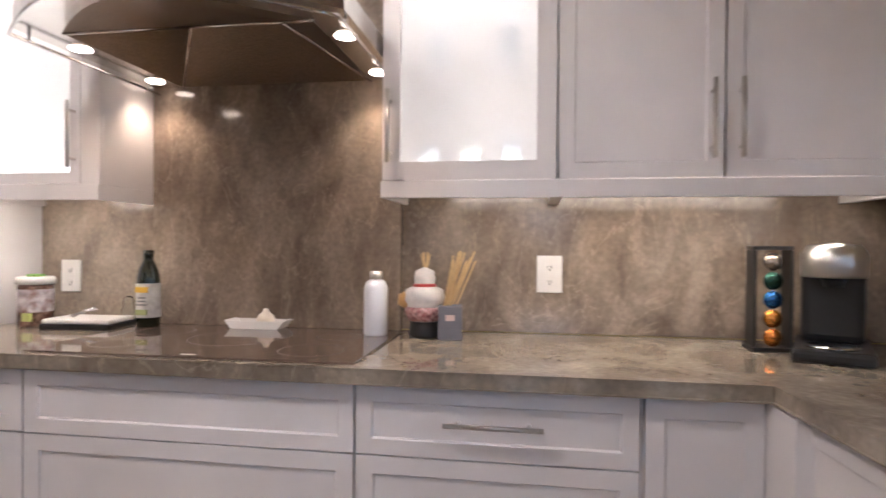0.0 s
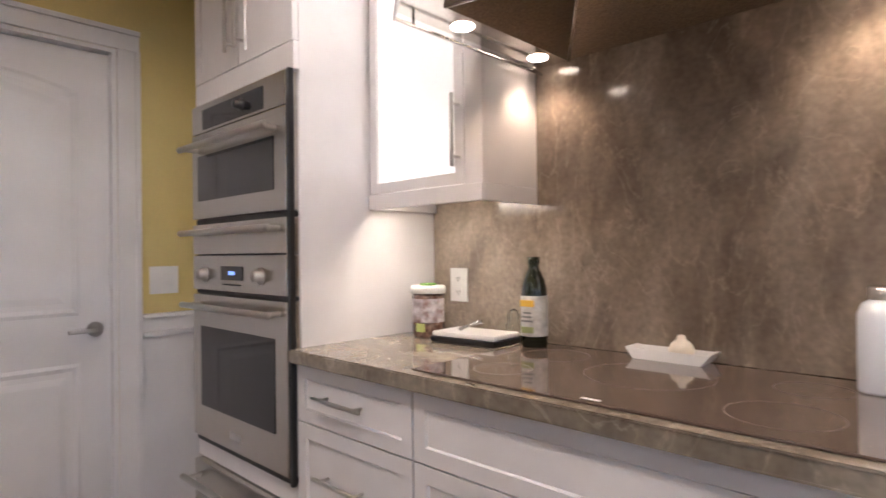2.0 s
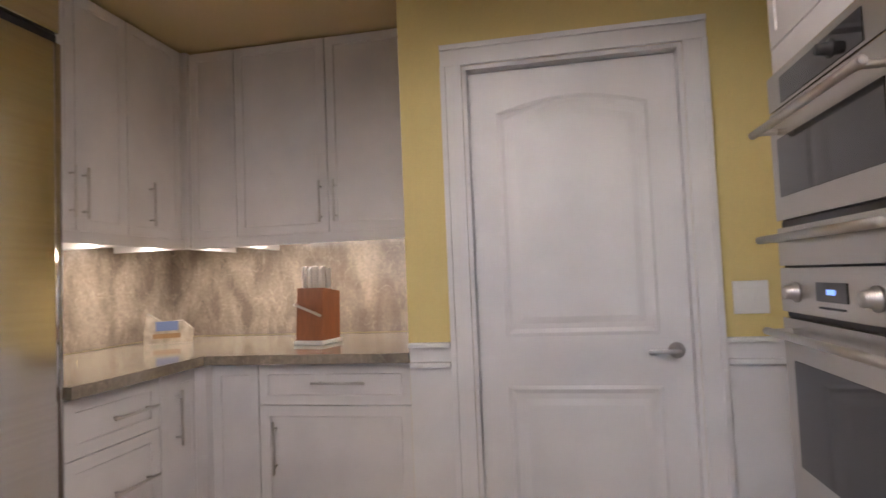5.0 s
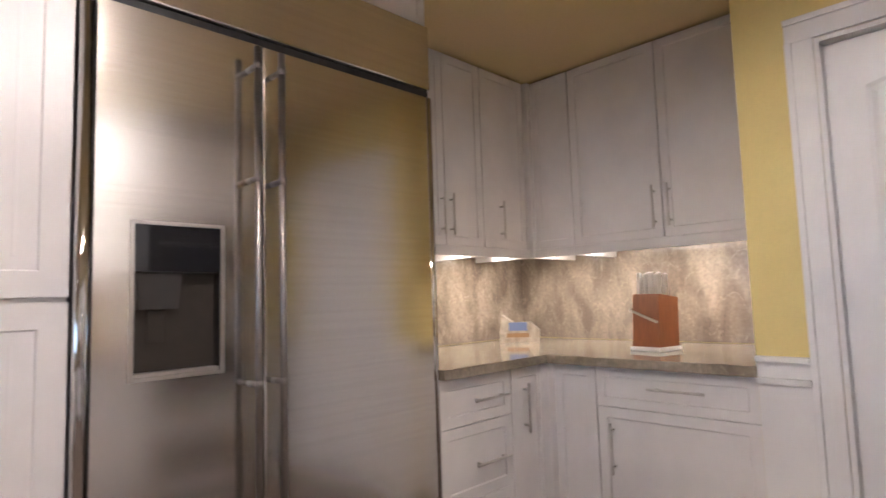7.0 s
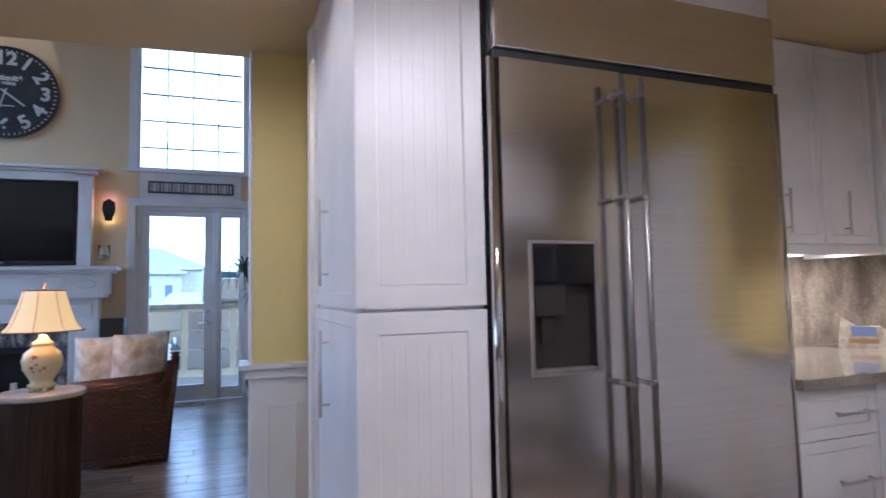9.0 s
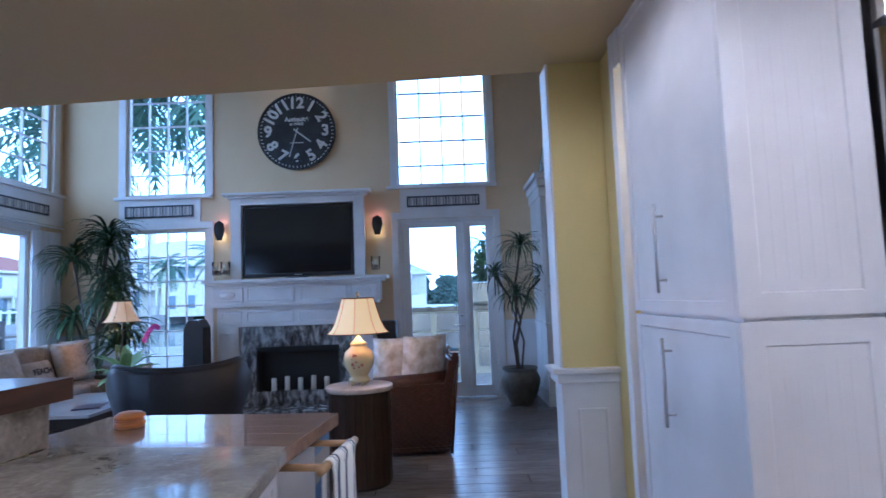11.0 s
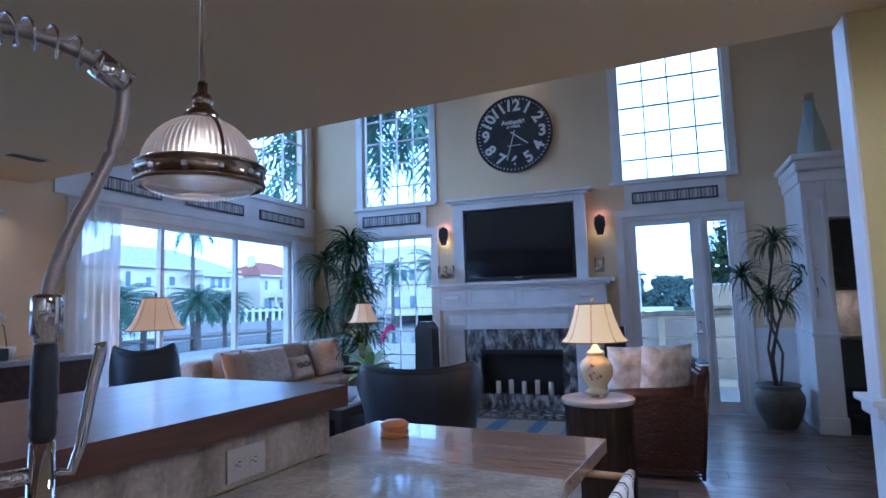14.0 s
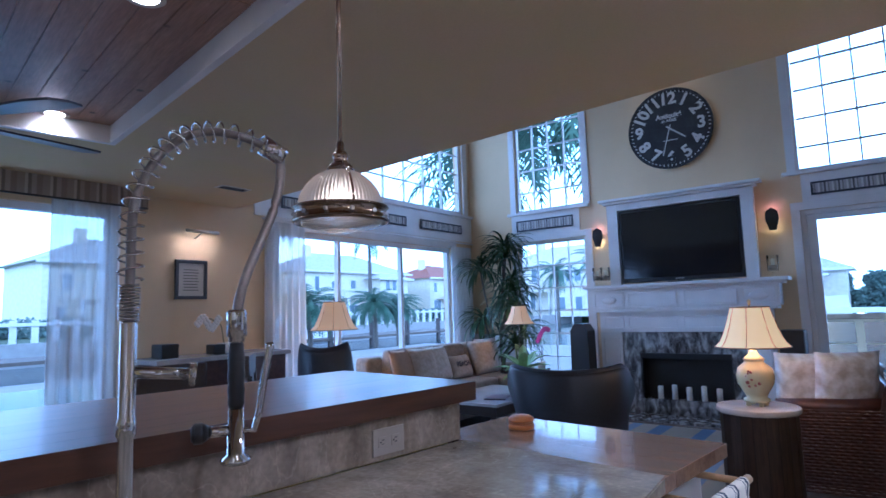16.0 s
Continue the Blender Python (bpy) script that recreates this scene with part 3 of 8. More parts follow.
# splash and counter
solid("backsplash", bbox(0.9125, 2.62, YN - 0.012, YN - 0.0005, 0.917, 1.394), GRANITE, "taupe quartzite backsplash", "backsplash", kind="structure")
solid("backsplash_end", bbox(-0.50, -0.0045, YN - 0.012, YN - 0.0005, 0.917, 1.394), GRANITE, "taupe quartzite backsplash", "backsplash", kind="structure")
solid("backsplash_hood", bbox(-0.004, 0.912, YN - 0.054, YN - 0.0005, 0.917, 2.1), GRANITE, "taupe quartzite slab up to the range hood", "backsplash", kind="structure")
solid("backsplash_side", bbox(2.607, 2.6195, 2.56, YN - 0.013, 0.917, 1.345), GRANITE, "taupe quartzite backsplash at the counter end", "backsplash", kind="structure")
ct = prism([(-0.502, 2.708), (1.865, 2.708), (2.014, 0.415), (2.735, 0.332), (2.905, 1.80), (2.606, 2.56), (2.606, 3.327), (-0.502, 3.327)], 0.875, 0.915, "z")
bmesh.ops.bevel(ct, geom=[e for e in ct.edges if abs(e.verts[0].co.z - e.verts[1].co.z) < 0.001], offset=0.004, segments=2, affect="EDGES")
solid("worktop", ct, COUNTER, "polished taupe quartzite worktop on white cabinets", "worktop")
ck = thing("cooktop", "brown black glass cooktop with a thin steel edge", "cooktop")
part("glass", bbox(0.0, 0.925, 2.74, 3.255, 0.9155, 0.9205, 0.002), COOKTOP, ck)
ZONE = mat("zone_mark", (0.2, 0.15, 0.12), 0.3)
for x, y0, r in ((0.17, 3.11, 0.09), (0.17, 2.88, 0.07), (0.46, 3.03, 0.14), (0.76, 3.11, 0.07), (0.76, 2.88, 0.09)):
    cl = bmesh.new()
    for i in range(40):
        a, b = 2 * math.pi * i / 40, 2 * math.pi * (i + 1) / 40
        q = [cl.verts.new((x + rr * math.cos(t), y0 + rr * math.sin(t), 0.9208)) for rr, t in ((r, a), (r, b), (r - 0.0015, b), (r - 0.0015, a))]
        cl.faces.new(q)
    part("zone_mark", cl, ZONE, ck)
part("badge", bbox(0.45, 0.49, 2.757, 2.767, 0.9206, 0.9212), PLASTIC, ck, "small white printed badge")

# range hood
hd = thing("range_hood", "stainless steel range hood with mesh filters and four spots", "hood")
HX0, HX1, HY0, HZ = 0.012, 0.908, 2.70, 1.765
hb = bmesh.new()
NB, BOW = 16, 0.22
def ring(bm, z, x0, x1, y0, y1, bow):
    """A ring with a bowed front edge."""
    front = [(x0 + (x1 - x0) * i / NB, y0 - bow * math.sin(math.pi * i / NB), z) for i in range(NB + 1)]
    return [bm.verts.new(p) for p in (*front, (x1, y1, z), (x0, y1, z))]
YB = YN - 0.016
rr = [ring(hb, HZ, HX0, HX1, HY0, YB, BOW), ring(hb, HZ + 0.06, HX0, HX1, HY0, YB, BOW), ring(hb, HZ + 0.36, HX0 + 0.28, HX1 - 0.28, HY0 + 0.30, YB, 0.04), ring(hb, CEILING - 0.001, HX0 + 0.28, HX1 - 0.28, HY0 + 0.30, YB, 0.04)]
ri = ring(hb, HZ, HX0 + 0.10, HX1 - 0.10, HY0 + 0.05, YN - 0.05, BOW * 0.85)
K = len(ri)
for a, b in (*zip(rr, rr[1:]), (ri, rr[0])):
    for i in range(K):
        hb.faces.new((a[i], a[(i + 1) % K], b[(i + 1) % K], b[i]))
part("canopy", hb, STEEL, hd)
x0, x1, y0, y1 = HX0 + 0.10, HX1 - 0.10, HY0 + 0.05, YN - 0.05
fb = bmesh.new()
fr_ = ring(fb, HZ, x0, x1, y0, y1, BOW * 0.85)
ym = (y0 + y1) / 2
c0 = fb.verts.new((x0 + 0.20, ym, HZ + 0.11))
c1 = fb.verts.new((x1 - 0.20, ym, HZ + 0.11))
half = NB // 2
for i in range(NB):
    fb.faces.new((fr_[i], fr_[i + 1], c0 if i < half else c1))
fb.faces.new((fr_[half], c1, c0))
fb.faces.new((fr_[NB], fr_[NB + 1], c1))
fb.faces.new((fr_[NB + 1], fr_[NB + 2], c0, c1))
fb.faces.new((fr_[NB + 2], fr_[0], c0))
part("filter", fb, HOODMESH, hd, "dark mesh grease filter")
for p, q in (((x0, y0, HZ), (x0 + 0.20, ym, HZ + 0.108)), ((x0, y1, HZ), (x0 + 0.20, ym, HZ + 0.108)), ((x1, y0, HZ), (x1 - 0.20, ym, HZ + 0.108)), ((x1, y1, HZ), (x1 - 0.20, ym, HZ + 0.108)), ((x0 + 0.20, ym, HZ + 0.108), (x1 - 0.20, ym, HZ + 0.108))):
    part("filter_bar", rod(bmesh.new(), p, q, 0.006, 8), STEEL, hd, "", True)
rl = bmesh.new()
tube([(HX0 + 0.01, YN - 0.06, HZ - 0.022), (HX0 + 0.01, HY0 - 0.02, HZ - 0.022), *[(HX0 + 0.01 + (HX1 - HX0 - 0.02) * i / NB, HY0 - 0.02 - BOW * math.sin(math.pi * i / NB), HZ - 0.022) for i in range(1, NB)], (HX1 - 0.01, HY0 - 0.02, HZ - 0.022), (HX1 - 0.01, YN - 0.06, HZ - 0.022)], 0.005, 8, rl)
for x in (HX0 + 0.01, HX1 - 0.01):
    for y in (HY0 + 0.04, YN - 0.1):
        rod(rl, (x, y, HZ - 0.022), (x, y, HZ + 0.002), 0.004, 8)
part("rail", rl, CHROME, hd, "thin steel rail under the hood edge", True)
for x, y in ((HX0 + 0.052, HY0 + 0.17), (HX0 + 0.052, YN - 0.14), (HX1 - 0.052, HY0 + 0.17), (HX1 - 0.052, YN - 0.14)):
    part("spot", lathe([(0.0, -0.003), (0.028, -0.003), (0.032, 0.002)], 20, at=(x, y, HZ)), SPOT, hd, "lit halogen spot", True)
    spot("hood_lamp", (x, y, HZ - 0.012), (x * 0.9 + 0.046, y + 0.05, 0.9), 6, 110, (1, 0.76, 0.5))

# oven tower
tw = thing("oven_tower", "white tall cabinet housing two built-in ovens", "cabinet", Matrix.Translation((-1.205, FY, 0)))
part("body", bbox(0, 0.70, 0.021, 0.6, 0.1, 2.42, 0.002), WHITE, tw)
part("plinth", bbox(0.01, 0.69, 0.07, 0.58, 0, 0.0995), WHITE, tw)
part("face_panel", bbox(0.0, 0.70, 0.002, 0.0205, 1.765, 1.85), WHITE, tw)
part("face_panel", bbox(0.0, 0.70, 0.002, 0.0205, 0.435, 0.50), WHITE, tw)
for a, b, h in ((0, 0.349, 0.315), (0.351, 0.70, 0.385)):
    d = part("door", shaker(a + 0.002, b - 0.002, 1.853, 2.415), WHITE, tw)
    bar_handle(d, (h, 0, 1.90), (h, 0, 2.12))
OW = 0.67
OVM = Matrix.Translation((-1.183, FY - 0.024, 0))
ov = thing("wall_oven", "stainless steel double wall oven with dark glass doors", "oven", OVM)
def slab(nm, z0, z1, material=STEELV, y=0.0, x0=0.0, x1=OW, lab=""):
    return part(nm, bbox(x0, x1, y, 0.045, z0, z1, 0.003), material, ov, lab)
def bar(x0, x1, z):
    """A thick round bar on two posts with rounded ends."""
    b = bmesh.new()
    rod(b, (x0, -0.055, z), (x1, -0.055, z), 0.011, 14)
    for x, k in ((x0, -1), (x1, 1)):
        rod(b, (x, -0.055, z), (x + 0.005 * k, -0.055, z), 0.011, 14, 0.008)
    for x in (x0 + 0.03, x1 - 0.03):
        rod(b, (x, -0.055, z), (x, 0.004, z), 0.009, 10)
    return b
def knob(x, z, r, material, lab, parent):
    b = lathe([(0.0, 0.03), (r * 0.8, 0.03), (r * 0.88, 0.027), (r, 0.006), (r * 1.4, 0.003), (r * 1.4, 0)], 22)
    box(b, -0.0016, 0.0016, r * 0.1, r * 0.8, 0.0301, 0.0312)
    bmesh.ops.rotate(b, cent=(0, 0, 0), matrix=Matrix.Rotation(radians(90), 3, "X"), verts=b.verts)
    bmesh.ops.translate(b, vec=(x, -0.001, z), verts=b.verts)
    return part("knob", b, material, parent, lab, True)
slab("vent_trim", 0.502, 0.523, BLACK, 0.012)
d = slab("oven_door", 0.525, 1.055)
part("window", bbox(0.066, OW - 0.072, -0.002, 0.004, 0.643, 0.938, 0.002), BLACKGLASS, d, "dark oven window")
part("badge", bbox(0.29, 0.375, -0.002, 0.002, 0.565, 0.59, 0.001), NICKEL, d, "small metal badge")
part("handle", bar(0.03, OW - 0.012, 1.018), NICKEL, d, "round steel towel-bar handle", True)
slab("gap", 1.056, 1.071, BLACK, 0.014)
p = slab("control_panel", 1.072, 1.198)
for x in (0.11, 0.516):
    knob(x, 1.13, 0.02, NICKEL, "steel oven knob", p)
part("display", bbox(0.235, 0.395, -0.002, 0.002, 1.112, 1.16, 0.001), BLACKGLASS, p, "black clock display")
part("clock_digits", bbox(0.295, 0.34, -0.003, -0.0021, 1.13, 1.143), mat("blue_digits", (0.3, 0.5, 1), 0.5, emit=1.0), p, "faint blue digits")
for k in range(7):
    part("button", bbox(0.25 + 0.019 * k, 0.263 + 0.019 * k, -0.003, 0.001, 1.094, 1.099), BLACK, p)
slab("gap", 1.1985, 1.2025, BLACK, 0.014)
d = slab("warming_door", 1.203, 1.313)
part("handle", bar(0.02, OW - 0.012, 1.28), NICKEL, d, "round steel towel-bar handle", True)
slab("gap", 1.3135, 1.333, BLACK, 0.014)
d = slab("speed_oven_door", 1.334, 1.65)
part("window", bbox(0.05, OW - 0.068, -0.002, 0.004, 1.40, 1.568, 0.002), BLACKGLASS, d, "dark oven window")
part("handle", bar(0.02, OW - 0.03, 1.59), NICKEL, d, "round steel towel-bar handle", True)
p = slab("upper_panel", 1.653, 1.758)
part("display", bbox(0.096, OW - 0.13, -0.002, 0.002, 1.662, 1.735, 0.001), BLACKGLASS, p, "black control strip")
knob(0.40, 1.70, 0.016, BLACK, "black knob", p)
part("side_gap", bbox(OW, OW + 0.012, 0.006, 0.023, 0.5, 1.762), BLACK, ov, "dark gap beside the oven")
wd = thing("warming_drawer", "stainless steel warming drawer with a bar handle", "drawer", OVM)
part("front", bbox(0.0, OW, 0, 0.044, 0.14, 0.43, 0.003), STEELV, wd)
part("handle", bar(0.02, OW - 0.02, 0.38), NICKEL, wd, "round steel towel-bar handle", True)

# ---- corner niche with counter ----
NM = Matrix.Rotation(radians(90), 4, "Z")
cabinet("base_cabinet", "white shaker cabinet with drawer and two doors", "cabinet", Matrix.Translation((-1.60, 0.80, 0)) @ NM, 0.67, 0, 0.872, 0.7,
        [(0, 0.67, 0.70, 0.87, "drawer", (0.25, 0.795, 0.48, 0.795)), (0, 0.67, 0.105, 0.70, "door", (0.075, 0.42, 0.075, 0.635))], 0.1, "base cabinets")
cabinet("base_cabinet", "white shaker corner cabinet door", "cabinet", Matrix.Translation((-1.60, 0.555, 0)) @ NM, 0.243, 0, 0.872, 0.7,
        [(0.02, 0.243, 0.105, 0.87, "door", None)], 0.1, "base cabinets")
SM = Matrix.Rotation(radians(180), 4, "Z")
cabinet("base_cabinet", "white shaker drawer cabinet beside the fridge", "cabinet", Matrix.Translation((-0.885, 0.53, 0)) @ SM, 0.445, 0, 0.872, 0.66,
        [(0, 0.445, 0.675, 0.87, "drawer", (0.18, 0.77, 0.40, 0.77)), (0, 0.445, 0.375, 0.675, "drawer", (0.18, 0.512, 0.40, 0.512)), (0, 0.445, 0.105, 0.375, "drawer", (0.18, 0.24, 0.40, 0.24))], 0.1, "base cabinets")
cabinet("base_cabinet", "narrow white shaker cabinet door with a long pull", "cabinet", Matrix.Translation((-1.333, 0.53, 0)) @ SM, 0.262, 0, 0.872, 0.66,
        [(0, 0.24, 0.105, 0.87, "door", (0.09, 0.58, 0.09, 0.80))], 0.1, "base cabinets")
ct = prism([(XD + 0.005, 1.472), (XD + 0.005, 0.565), (-0.882, 0.565), (-0.882, BY + 0.014), (BX + 0.014, BY + 0.014), (BX + 0.014, 1.472)], 0.875, 0.915, "z")
solid("worktop", ct, COUNTER, "polished taupe quartzite worktop in the corner", "worktop")
solid("backsplash_west", bbox(BX + 0.0005, BX + 0.013, BY + 0.0135, 1.474, 0.917, 1.46), GRANITE, "taupe quartzite backsplash", "backsplash", kind="structure")
solid("backsplash_south", bbox(BX + 0.0005, -0.884, BY + 0.0005, BY + 0.013, 0.917, 1.46), GRANITE, "taupe quartzite backsplash", "backsplash", kind="structure")
solid("splash_edge", bbox(-2.465, -1.99, 1.448, 1.4745, 0.917, 1.46), GRANITE, "dark stone edge of the backsplash", "backsplash", kind="structure")
upper("upper_cabinet", 0, 1.012, [(0, 0.505, "door", 0.468), (0.507, 1.012, "door", 0.545)], "white shaker wall cabinet with two doors", z1=2.455, depth=0.435, m=Matrix.Translation((-2.03, 0.458, 0)) @ NM, z0=1.46)
upper("upper_cabinet", 0, 0.283, [(0.02, 0.283, "door", None)], "white shaker wall cabinet in the corner", z1=2.455, depth=0.435, m=Matrix.Translation((-2.03, 0.173, 0)) @ NM, z0=1.46)
upper("upper_cabinet", 0, 0.72, [(0, 0.43, "door", 0.40), (0.432, 0.72, "door", 0.465)], "white shaker wall cabinet with two doors", z1=2.455, depth=0.435, m=Matrix.Translation((-0.885, 0.17, 0)) @ SM, z0=1.46)
upper("upper_cabinet", 0, 0.40, [(0, 0.38, "door", 0.14)], "white shaker wall cabinet with one door", z1=2.455, depth=0.435, m=Matrix.Translation((-1.608, 0.17, 0)) @ SM, z0=1.46)
def strip_y(x, y0, y1, z, power):
    solid("led_strip", bbox(x - 0.012, x + 0.012, y0, y1, z - 0.008, z), UL, "warm light strip under the wall cabinet", "lamp")
    area("strip_lamp", look((x, (y0 + y1) / 2, z - 0.012), (x - 0.02, (y0 + y1) / 2, 0)), y1 - y0, 0.03, power, (1, 0.9, 0.7))
strip_y(-2.2, 0.46, 1.42, 1.458, 8.0)
strip_y(-2.2, -0.1, 0.44, 1.458, 3.5)
strip(-2.0, -0.92, -0.02, 1.458, 8.5)

solid("corner_filler", bbox(-1.63, -1.55, 0.50, 0.58, 0.1, 0.872), WHITE, "white corner post between base cabinets", "cabinet")
solid("corner_filler", bbox(-2.06, -2.0, 0.14, 0.20, 1.415, 2.455), WHITE, "white corner post between wall cabinets", "cabinet")
solid("corner_filler", bbox(1.862, 1.90, 2.60, 2.75, 0.1, 0.872), WHITE, "white corner post between base cabinets", "cabinet")
# ---- fridge ----
BARSTEEL = mat("bar_steel", (0.34, 0.32, 0.31), 0.34, 1.0, grain=0.05, scale=60)
fr = thing("refrigerator", "large stainless steel side-by-side refrigerator with ice dispenser", "fridge", Matrix.Translation((0.335, 0.55, 0)) @ SM)
FW = 1.20
part("body", bbox(0, FW, 0.05, 0.69, 0.02, 2.30, 0.002), mat("fridge_side", (0.25, 0.24, 0.23), 0.35, 0.8, grain=0.1), fr)
part("grille", bbox(0.0, FW, 0, 0.049, 2.035, 2.30, 0.006), STEEL, fr, "brushed steel top panel")
part("shadow_gap", bbox(0.0, FW, 0.015, 0.049, 2.005, 2.033), BLACK, fr)
fb = bmesh.new()
for a in ((0.015, 0.104, 0.1, 2.003), (0.344, 0.468, 0.1, 2.003), (0.104, 0.344, 0.1, 1.01), (0.104, 0.344, 1.42, 2.003)):
    box(fb, a[0], a[1], 0, 0.049, a[2], a[3])
bmesh.ops.remove_doubles(fb, verts=fb.verts, dist=1e-5)
dl = part("freezer_door", fb, STEEL, fr)
drr = part("fridge_door", bbox(0.472, FW - 0.018, 0, 0.049, 0.1, 2.003, 0.006), STEEL, fr)
for x in (-0.004, FW - 0.003):
    part("edge_trim", rod(bmesh.new(), (x, 0.018, 0.1), (x, 0.018, 2.003), 0.0175, 18), CHROME, fr, "polished rounded edge trim", True)
part("kick", bbox(0.02, FW - 0.02, 0.06, 0.1, 0.0, 0.098), BLACK, fr)
for d, x in ((dl, 0.423), (drr, 0.501)):
    hb = rod(bmesh.new(), (x, -0.065, 0.34), (x, -0.065, 1.965), 0.0105, 16)
    for z in (0.40, 0.965, 1.565, 1.91):
        rod(hb, (x, -0.065, z), (x, 0.004, z), 0.009, 12)
        rod(hb, (x, -0.065, z - 0.012), (x, -0.065, z + 0.012), 0.0125, 16)
    part("handle", hb, BARSTEEL, d, "long brushed steel bar handle", True)
# dispenser let into the freezer door
GREY = mat("dispenser_grey", (0.05, 0.043, 0.038), 0.25, 0.3, grain=0.1)
rb = bmesh.new()
for a in ((0.098, 0.110, -0.004, 1.004, 1.426), (0.338, 0.350, -0.004, 1.004, 1.426)):
    box(rb, a[0], a[1], a[2], 0.004, a[3], a[4], 0.001)
for a in ((1.004, 1.014), (1.416, 1.426)):
    box(rb, 0.110, 0.338, -0.004, 0.004, a[0], a[1], 0.001)
ds = part("dispenser", rb, NICKEL, dl, "dark recessed ice and water dispenser with a steel rim")
part("panel", bbox(0.110, 0.338, -0.001, 0.010, 1.29, 1.416, 0.001), BLACKGLASS, ds, "black touch panel")
part("recess_back", bbox(0.1105, 0.3375, 0.040, 0.048, 1.014, 1.2895), GREY, ds, "brown-grey recess")
for a in ((0.104, 0.110), (0.338, 0.344)):
    part("recess_side", bbox(a[0], a[1], 0.0045, 0.048, 1.014, 1.2895), GREY, ds)
sb = prism([(0.125, 1.19), (0.225, 1.19), (0.235, 1.2895), (0.115, 1.2895)], 0.008, 0.038)
part("spout", sb, mat("spout_grey", (0.03, 0.027, 0.025), 0.3, grain=0.1), ds, "grey dispenser spout")
part("paddle", bbox(0.15, 0.20, 0.026, 0.034, 1.10, 1.19, 0.004), GREY, ds, "push paddle")
part("drip_tray", bbox(0.112, 0.336, 0.002, 0.039, 1.0145, 1.024, 0.002), NICKEL, ds, "steel drip tray")
solid("filler_cabinet", shaker(0, 1.2, 2.305, 2.46, 0.0, 0.6), WHITE, "white panel above the refrigerator", "cabinet", Matrix.Translation((0.335, 0.53, 0)) @ SM)

# ---- pantry ----
pn = thing("pantry_cabinet", "tall white pantry cabinet with bar pulls", "cabinet")
PX0, PX1, PY0, PY1 = 0.357, 0.765, -0.36, 0.494
part("body", bbox(PX0, PX1 - 0.021, PY0, PY1 - 0.021, 0, CEILING - 0.002), WHITE, pn)
for z0, z1 in ((0.1, 1.215), (1.228, CEILING - 0.005)):
    b = shaker(0.0, PX1 - PX0, z0, z1, rail=0.09)
    bmesh.ops.transform(b, matrix=Matrix.Translation((PX1, PY1, 0)) @ SM, verts=b.verts)
    ep = part("end_panel", b, WHITE, pn)
    for k in range(6):
        x = PX0 + 0.115 + 0.036 * k
        part("bead", bbox(x - 0.004, x + 0.004, PY1 - 0.0075, PY1 - 0.0054, z0 + 0.10, z1 - 0.10, 0.0009), WHITE, ep)
for z0, z1, hz in ((0.1, 1.215, (0.83, 1.14)), (1.228, CEILING - 0.005, (1.30, 1.62))):
    b = shaker(0.0, PY1 - PY0 - 0.022, z0, z1)
    pm = Matrix.Translation((PX1, PY0, 0)) @ NM
    d = part("door", b, WHITE, pn)
    d.matrix_world = pm
    bar_handle(d, (0.36, 0, hz[0]), (0.36, 0, hz[1]))
point("passage_lamp", (0.25, -0.72, 2.1), 22, (1, 0.82, 0.42), 0.08)
# white jamb and head of the passage opening beside the pantry
pj = thing("casing_passage", "white painted jamb and head of the passage opening", "trim", kind="structure")
part("side_casing", bbox(0.742, 0.778, -0.485, -0.425, 0, CEILING - 0.002, 0.004), TRIM, pj)
part("head_casing", bbox(0.70, 0.772, -0.4245, -0.362, 2.30, CEILING - 0.002, 0.003), TRIM, pj)
# column wainscot
cwm = thing("wainscot_column", "white panelled wainscot with a moulded cap", "trim", kind="structure")
part("end_casing", bbox(1.0055, 1.018, -0.905, -0.747, 0.951, CEILING - 0.001, 0.003), TRIM, cwm, "white casing on the wall end")
part("panel_north", bbox(0.70, 1.017, -0.7495, -0.738, 0, 0.88), TRIM, cwm)
part("panel_east", bbox(1.0055, 1.017, -0.90, -0.75, 0, 0.88), TRIM, cwm)
part("cap", bbox(0.70, 1.06, -0.94, -0.70, 0.925, 0.95, 0.006), TRIM, cwm)
part("bed_mould", bbox(0.70, 1.04, -0.92, -0.718, 0.88, 0.9245, 0.006), TRIM, cwm)
for a, b in (((0.80, 0.815), (0.2, 0.76)), ((0.93, 0.945), (0.2, 0.76))):
    part("panel_mould", bbox(*a, -0.7375, -0.729, *b, 0.003), TRIM, cwm)
part("panel_mould", bbox(0.8155, 0.9295, -0.7375, -0.729, 0.745, 0.76, 0.003), TRIM, cwm)

# ---- recessed ceiling lights ----
CANRING = mat("can_ring", (0.7, 0.66, 0.55), 0.5, grain=0.03)
def can(x, y, z, power, angle=146, blend=0.8):
    c = thing("ceiling_light", "round recessed ceiling light, lit", "lamp", Matrix.Translation((x, y, z)), "recessed ceiling lights")
    part("ring", lathe([(0.05, -0.001), (0.07, -0.004), (0.075, 0.0), (0.05, 0.002), (0.05, -0.001)], 24), CANRING, c, "", True)
    part("lens", lathe([(0.0, -0.002), (0.05, -0.002), (0.05, 0.001)], 24), SPOT, c, "glowing lens", True)
    spot("can_lamp", (x, y, z - 0.02), (x, y, 0), power, angle, (1, 0.88, 0.72), 0.05, blend)
can(0.80, 1.95, CEILING - 0.001, 30, 176, 0.4)
can(0.25, 1.85, CEILING - 0.001, 80, 176, 0.4)
# added out of view to brighten the column and the pantry side
can(1.40, 0.25, CEILING - 0.001, 30, 172, 0.5)
